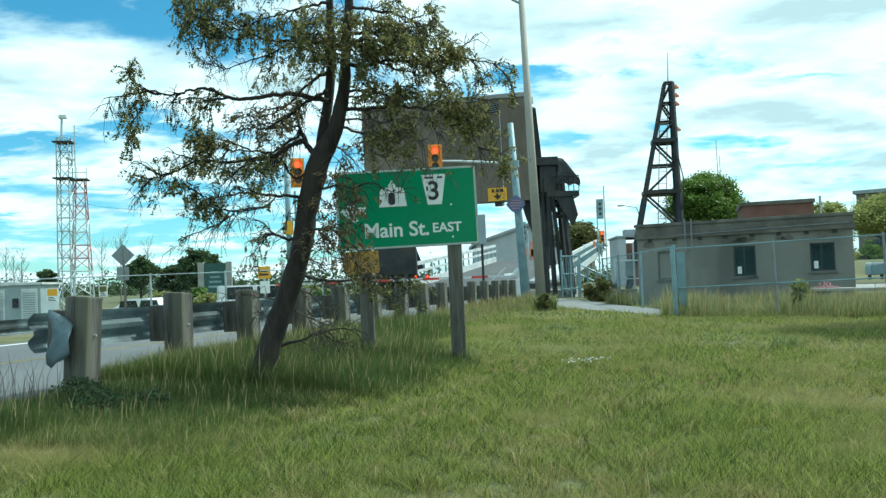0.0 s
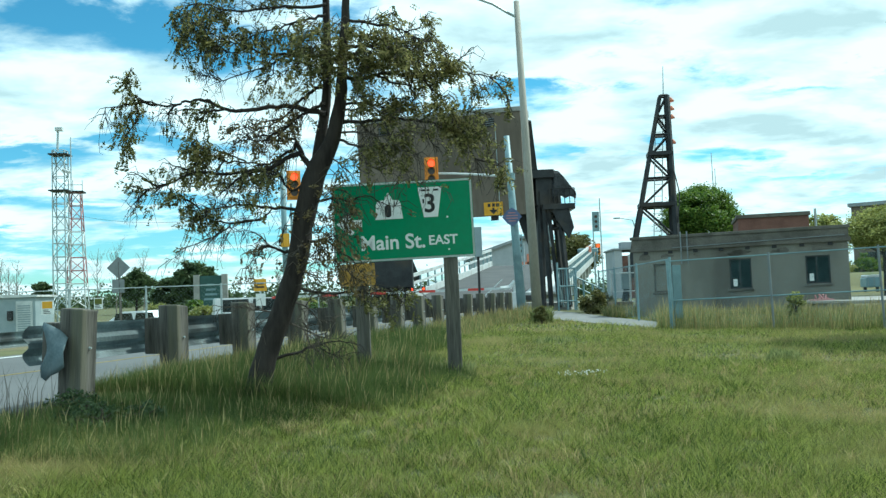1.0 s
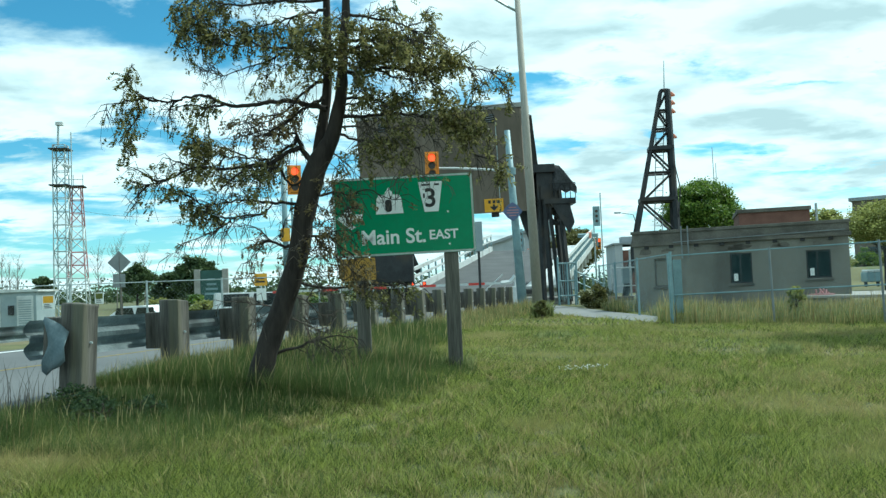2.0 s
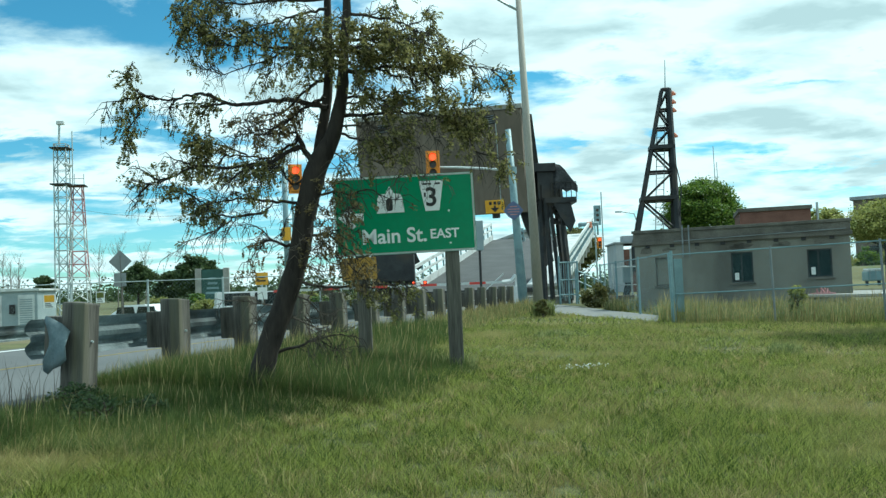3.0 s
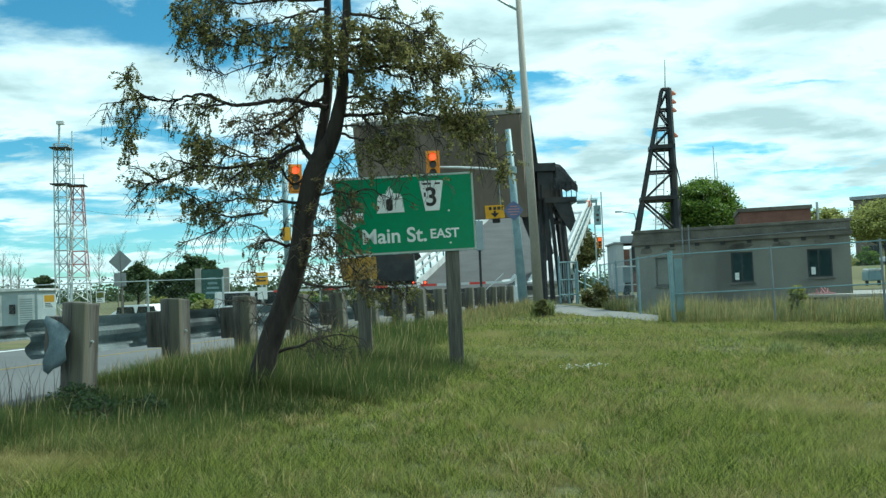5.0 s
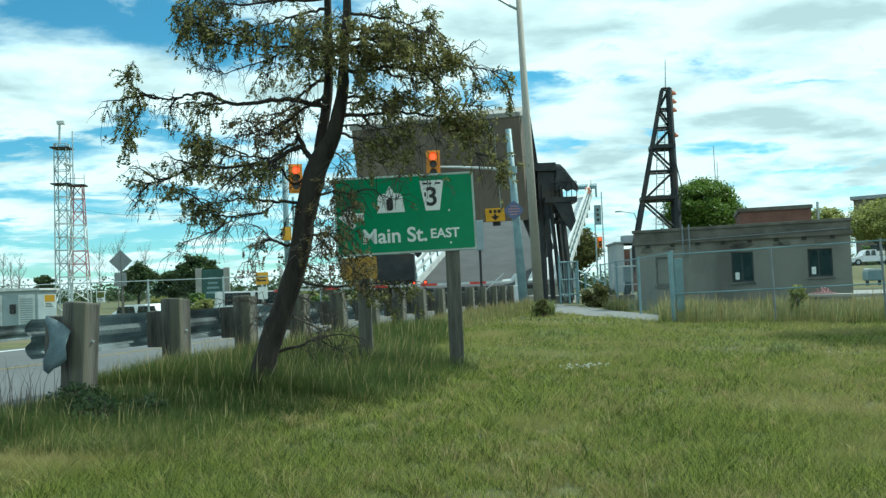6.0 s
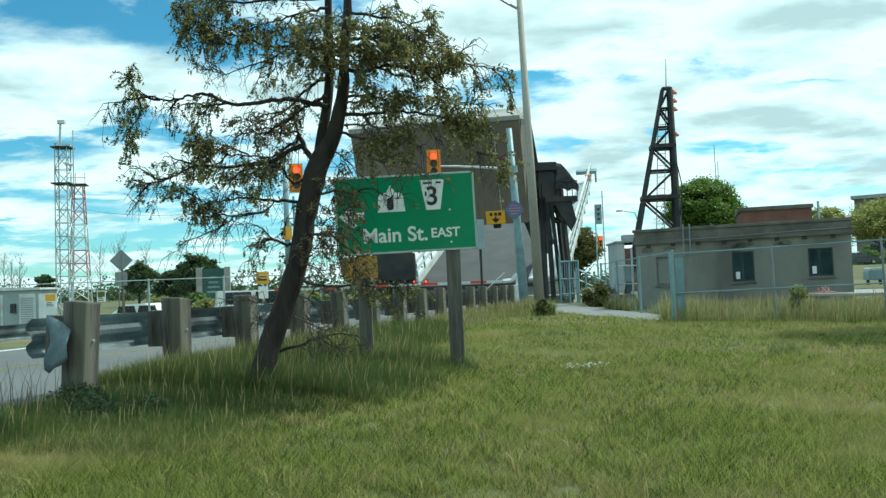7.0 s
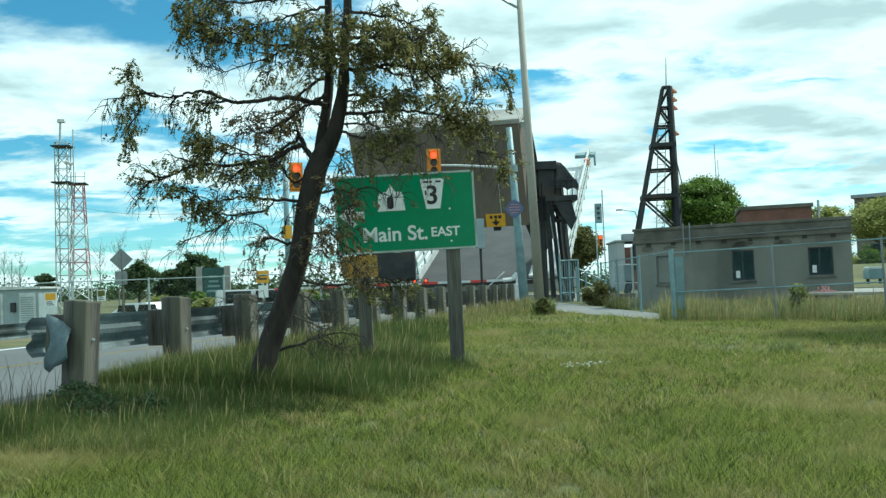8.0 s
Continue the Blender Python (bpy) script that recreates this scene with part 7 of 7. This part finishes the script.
def blades(name, x, y, height, width, lean, material, label, category, rnd, bend=True):
    """Grass: one tapering, bent blade at each place."""
    n = len(x)
    a = rnd.uniform(0, 2 * np.pi, n)
    la = rnd.uniform(0, 2 * np.pi, n)
    lx, ly = np.cos(la) * lean * height + 0.06 * height, np.sin(la) * lean * height
    wx, wy = np.cos(a) * width / 2, np.sin(a) * width / 2
    z = ground_z(x, y)
    b0 = np.stack([x - wx, y - wy, z - 0.01], 1)
    b1 = np.stack([x + wx, y + wy, z - 0.01], 1)
    tip = np.stack([x + lx, y + ly, z + height], 1)
    if not bend:
        verts = np.stack([b0, b1, tip], 1).reshape(-1, 3)
        tris = np.arange(3 * n).reshape(-1, 3)
    else:
        m0 = np.stack([x - wx * 0.8 + lx * 0.28, y - wy * 0.8 + ly * 0.28, z + height * 0.58], 1)
        m1 = np.stack([x + wx * 0.8 + lx * 0.28, y + wy * 0.8 + ly * 0.28, z + height * 0.58], 1)
        verts = np.stack([b0, b1, m1, m0, tip], 1).reshape(-1, 3)
        k = np.arange(n)[:, None] * 5
        tris = np.concatenate([k + np.array([[0, 1, 2]]), k + np.array([[0, 2, 3]]), k + np.array([[3, 2, 4]])], 1).reshape(-1, 3)
    return tagged(new(name, raw_mesh(name, verts, tris, material)), label, category, kind="stuff")


def patchy(x, y, scale, seed):
    """Smooth random field, about -1 to 1."""
    g = np.random.default_rng(seed)
    out = np.zeros_like(x)
    for k in range(7):
        a, f, p = g.uniform(0, 6.28), scale * g.uniform(0.5, 2.2), g.uniform(0, 6.28)
        out += np.sin((x * np.cos(a) + y * np.sin(a)) * f + p)
    return out / 3.2


def road_sides(x, y):
    a = (x - RAIL.x) * ALONG.x + (y - RAIL.y) * ALONG.y
    c = (x - RAIL.x) * ACROSS.x + (y - RAIL.y) * ACROSS.y
    return a, c


def on_path(x, y):
    """Whether a place lies on the footpath."""
    inside = np.zeros(len(x), bool)
    for (x0, y0), (x1, y1) in zip(PATH_OUTLINE, PATH_OUTLINE[1:] + PATH_OUTLINE[:1]):
        inside ^= ((y0 > y) != (y1 > y)) & (x < (x1 - x0) * (y - y0) / (y1 - y0 + 1e-9) + x0)
    return inside


def build_grass():
    rnd = np.random.default_rng(5)
    # mown lawn, dense near by, thinner and coarser away
    for near, far, density, h, w in ((3.6, 7.5, 6000, 0.068, 0.0052), (7.5, 13, 2600, 0.070, 0.0085), (13, 23.5, 900, 0.070, 0.012), (23.5, 36, 130, 0.10, 0.024)):
        area = (far ** 2 - near ** 2) * 0.56
        n = int(area * density)
        yy = np.sqrt(rnd.uniform(near ** 2, far ** 2, n))
        xx = yy * rnd.uniform(-0.56, 0.56, n)
        a, c = road_sides(xx, yy)
        keep = (c > np.where(a < 0.4, 0.12, -0.1)) & ~on_path(xx, yy) & ~((xx > 7.4) & (yy > 32))
        xx, yy = xx[keep], yy[keep]
        clump = 0.95 + 0.40 * patchy(xx, yy, 2.2, 3) + 0.50 * patchy(xx, yy, 9, 4) + 0.42 * patchy(xx, yy, 24, 6)
        worn = np.clip(0.5 * patchy(xx, yy, 1.5, 12) + 0.35 * patchy(xx, yy, 5, 14), 0, 1)      # thin, dry places
        hh = h * (1 - 0.55 * worn) * np.clip(clump, 0.18, 2.4) * rnd.uniform(0.55, 1.35, len(xx))
        blades("lawn_grass", xx, yy, hh, w * rnd.uniform(0.6, 1.3, len(xx)), rnd.uniform(0.3, 1.7, len(xx)), LAWN, "short mown grass, green with straw patches", "grass", rnd, False)
        dry = rnd.uniform(0, 1, len(xx)) < np.clip(0.14 + 0.60 * patchy(xx, yy, 1.5, 12) + 0.40 * patchy(xx, yy, 5, 14), 0.02, 0.9)
        blades("straw_grass", xx[dry] + 0.01, yy[dry], hh[dry] * 1.15, w * 0.8 * np.ones(dry.sum()), rnd.uniform(0.3, 1.8, dry.sum()), STRAW, "dry straw blades in the mown lawn", "grass", rnd, False)
    # coarse tufts that the mower left, green and bleached
    for mt, lb, k0 in ((LAWN, "coarse green tufts in the mown lawn", 1300), (STRAW, "bleached tufts in the mown lawn", 700)):
        cy = np.sqrt(rnd.uniform(3.8 ** 2, 12.5 ** 2, k0))
        cx = cy * rnd.uniform(-0.54, 0.56, k0)
        m = 16
        x = np.repeat(cx, m) + rnd.normal(size=k0 * m) * 0.035
        y = np.repeat(cy, m) + rnd.normal(size=k0 * m) * 0.035
        tall = np.repeat(rnd.uniform(0.05, 0.13, k0), m) * rnd.uniform(0.5, 1.2, k0 * m)
        a, c = road_sides(x, y)
        ok = c > 0.3
        blades("lawn_tufts", x[ok], y[ok], tall[ok], (0.0022 + 0.0006 * y[ok]), rnd.uniform(0.3, 1.3, ok.sum()), mt, lb, "grass", rnd)
    # long unmown grass round posts and tree, and along the fence
    xs, ys, hs = [], [], []

    def strip(n, a0, a1, c0, c1, h):
        a, c = rnd.uniform(a0, a1, n), rnd.uniform(0, 1, n) ** 1.25 * (c1 - c0) + c0
        p = np.array(RAIL)[None, :2] + a[:, None] * np.array(ALONG)[None, :2] + c[:, None] * np.array(ACROSS)[None, :2]
        q = (c - c0) / (c1 - c0)
        edge = (1.0 - 0.75 * q ** 3) * (0.55 + 0.45 * np.clip(q * 4, 0, 1))
        keep = rnd.uniform(0, 1, n) < (0.72 + 0.5 * patchy(p[:, 0], p[:, 1], 2.6, 8)) * (1 - 0.8 * q ** 2)
        xs.append(p[keep, 0]); ys.append(p[keep, 1]); hs.append((h * edge * rnd.uniform(0.45, 1.25, n))[keep])
    strip(70000, -2.7, 0.2, 0.05, 3.1, 0.23)
    strip(190000, 0.2, 4.2, -0.2, 3.6, 0.42)
    strip(34000, 3.5, 6.2, -0.2, 2.5, 0.45)
    strip(36000, 4.5, 10.5, -0.2, 1.9, 0.44)
    strip(24000, 10, 28, -0.2, 1.1, 0.40)
    n = 26000
    xs.append(rnd.uniform(6.3, 14.5, n)); ys.append(23.5 - 0.43 * (xs[-1] - 6.4) + 6.5 * rnd.uniform(0, 1, n) ** 0.8); hs.append(0.44 * rnd.uniform(0.15, 1.25, n) * np.clip(1 + 0.4 * patchy(xs[-1], ys[-1], 2.0, 21), 0.4, 1.4))
    n = 5000
    xs.append(rnd.uniform(3.2, 7.7, n)); ys.append(rnd.uniform(33.0, 36, n)); hs.append(0.45 * rnd.uniform(0.4, 1.3, n))
    n = 4000
    xs.append(rnd.uniform(7.4, 16, n)); ys.append(rnd.uniform(28.5, 31.8, n)); hs.append(0.36 * rnd.uniform(0.4, 1.3, n))
    x, y, h = np.concatenate(xs), np.concatenate(ys), np.concatenate(hs)
    clear = ~on_path(x, y)
    x, y, h = x[clear], y[clear], h[clear]
    for k, mt, lb in ((y < 22, MEADOW, "long unmown green grass"), (y >= 22, FENCEGRASS, "long bleached grass along the fence")):
        blades("long_grass", x[k], y[k], h[k], (0.0014 + 0.0003 * y[k]) * rnd.uniform(0.7, 1.3, k.sum()), rnd.uniform(0.08, 1.05, k.sum()), mt, lb, "grass", rnd)
    # dry seed stalks over the long grass
    pick = rnd.uniform(0, 1, len(x)) < np.where(y > 22, 0.24, 0.03)
    blades("seed_stalks", x[pick], y[pick], h[pick] * rnd.uniform(1.0, 1.45, pick.sum()), (0.0035 + 0.0007 * y[pick]), rnd.uniform(0.05, 0.3, pick.sum()), STRAW, "dry pale grass seed stalks", "grass", rnd)
    # tufts in the lawn and round the pole's foot
    xs, ys, hs = [], [], []
    for cx, cy, r, k, hh in ((3.4, 29.6, 0.35, 700, 0.55), (2.15, 18.6, 0.3, 90, 0.16), (2.5, 19.2, 0.3, 70, 0.15), (0.15, 11.75, 0.25, 320, 0.24), (-1.1, 11.9, 0.35, 700, 0.36)):
        a, q = rnd.uniform(0, 6.28, k), r * np.sqrt(rnd.uniform(0, 1, k))
        xs.append(cx + np.cos(a) * q); ys.append(cy + np.sin(a) * q); hs.append(hh * rnd.uniform(0.4, 1.2, k))
    x, y, h = np.concatenate(xs), np.concatenate(ys), np.concatenate(hs)
    blades("weed_tufts", x, y, h, (0.008 + 0.0007 * y), rnd.uniform(0.1, 0.7, len(x)), FENCEGRASS, "tufts of weeds standing in the lawn", "weeds", rnd)


build_grass()


def build_lawn_details():
    rnd = np.random.default_rng(31)
    pts = []
    for cx, cy, r, k in ((1.66, 11.2, 0.22, 26), (1.93, 11.3, 0.22, 22)):
        a, q = rnd.uniform(0, 6.28, k), r * np.sqrt(rnd.uniform(0, 1, k))
        pts.append(np.stack([cx + np.cos(a) * q, cy + np.sin(a) * q * 0.5, rnd.uniform(0.06, 0.12, k) + ground_z(cx, cy)], 1))
    verts, tris = leaf_cloud(np.repeat(np.concatenate(pts), 4, 0) + rnd.normal(size=(sum(len(p) for p in pts) * 4, 3)) * 0.004, 0.0, 0.009, rnd, 0.8)
    tagged(new("clover_flowers", raw_mesh("clover_flowers", verts, tris, WHITE)), "white clover heads in the lawn", "flowers", kind="stuff")
    k = 420
    a, q = rnd.uniform(0, 6.28, k), 0.26 * np.sqrt(rnd.uniform(0, 1, k))
    n = 90
    blades("weed_stalks", rnd.uniform(-4.5, -3.6, n), rnd.uniform(7.3, 8.5, n), rnd.uniform(0.3, 0.62, n), np.full(n, 0.006), rnd.uniform(0.05, 0.35, n), TWIG, "dark thin dead weed stalks at the road edge", "weeds", rnd)
    blades("dry_tuft", 5.25 + np.cos(a) * q, 13.3 + np.sin(a) * q, rnd.uniform(0.08, 0.24, k), np.full(k, 0.014), rnd.uniform(0.1, 0.8, k), FENCEGRASS, "dry brown weed tuft in the lawn", "weeds", rnd)


build_lawn_details()


def build_weeds():
    """Broad-leaved weeds in the verge and at the lamp's foot."""
    for k, (x, y, h, r) in enumerate(((-3.25, 7.75, 0.30, 0.30), (-3.0, 7.45, 0.26, 0.30), (-3.55, 8.15, 0.34, 0.28), (-2.75, 7.7, 0.24, 0.26), (3.25, 28.6, 0.70, 0.26))):
        broad_tree("weed_plant", "low dark broad-leaved weed in the grass", (x, y, 0), h, r, 0.02, DARKLEAF if y < 10 else OLIVELEAF, 26, 24, 0.022 if y < 10 else 0.05, 120 + k, group="verge weeds", cat="weed", bark=TWIG)


build_weeds()


# ---- what moves ----
def motions():
    # the leaf lifts about its pivot, gathering speed
    lift = [(0.0, 3.9), (0.7, 4.95), (1.4, 6.1), (2.1, 7.4), (2.8, 8.75), (3.5, 10.1), (4.0, 11.2), (4.5, 12.3), (5.25, 14.1), (6.0, 16.05), (6.5, 17.35), (7.0, 18.7), (7.5, 20.15), (8.0, 21.6)]
    walk(SPAN, [(t, pose(*PIVOT, a, 0, BRIDGE_TURN)) for t, a in lift])
    # two vehicles pass each other on the bank road
    walk(PICKUP, [(t, pose(52.4 - 4.55 * (t - 5.8), 103, BANK_Z, 0, 0, 180)) for t in (0.0, 2.0, 4.0, 6.0, 8.0)])
    drive = [(0.0, 28.3), (4.0, 29.0), (5.0, 29.8), (5.6, 32.2), (6.2, 38.7), (6.8, 46.3), (7.4, 53.9), (8.0, 61.4)]
    walk(SEDAN, [(t, pose(x, 100.6, BANK_Z)) for t, x in drive])
    for wheels, gone, radius in ((PICKUP_WHEELS, [(0.0, 0.0), (8.0, 36.4)], 0.40), (SEDAN_WHEELS, drive, 0.32)):
        for w in wheels:
            x, y, z = w.location
            walk(w, [(k / 30, pose(x, y, z, 0, math.degrees(float(np.interp(k / 30, [q[0] for q in gone], [q[1] for q in gone])) / radius) % 360, 0)) for k in range(241)])
    # the limbs stir in the breeze
    for limb, base, phase in SWAYING:
        walk(limb, [(0.5 * k, pose(base.x, base.y, base.z, 0.45 * math.sin(2.1 * k + phase), 0.35 * math.sin(1.7 * k + 2 * phase), 0.5 * math.sin(1.3 * k + phase))) for k in range(17)])


motions()
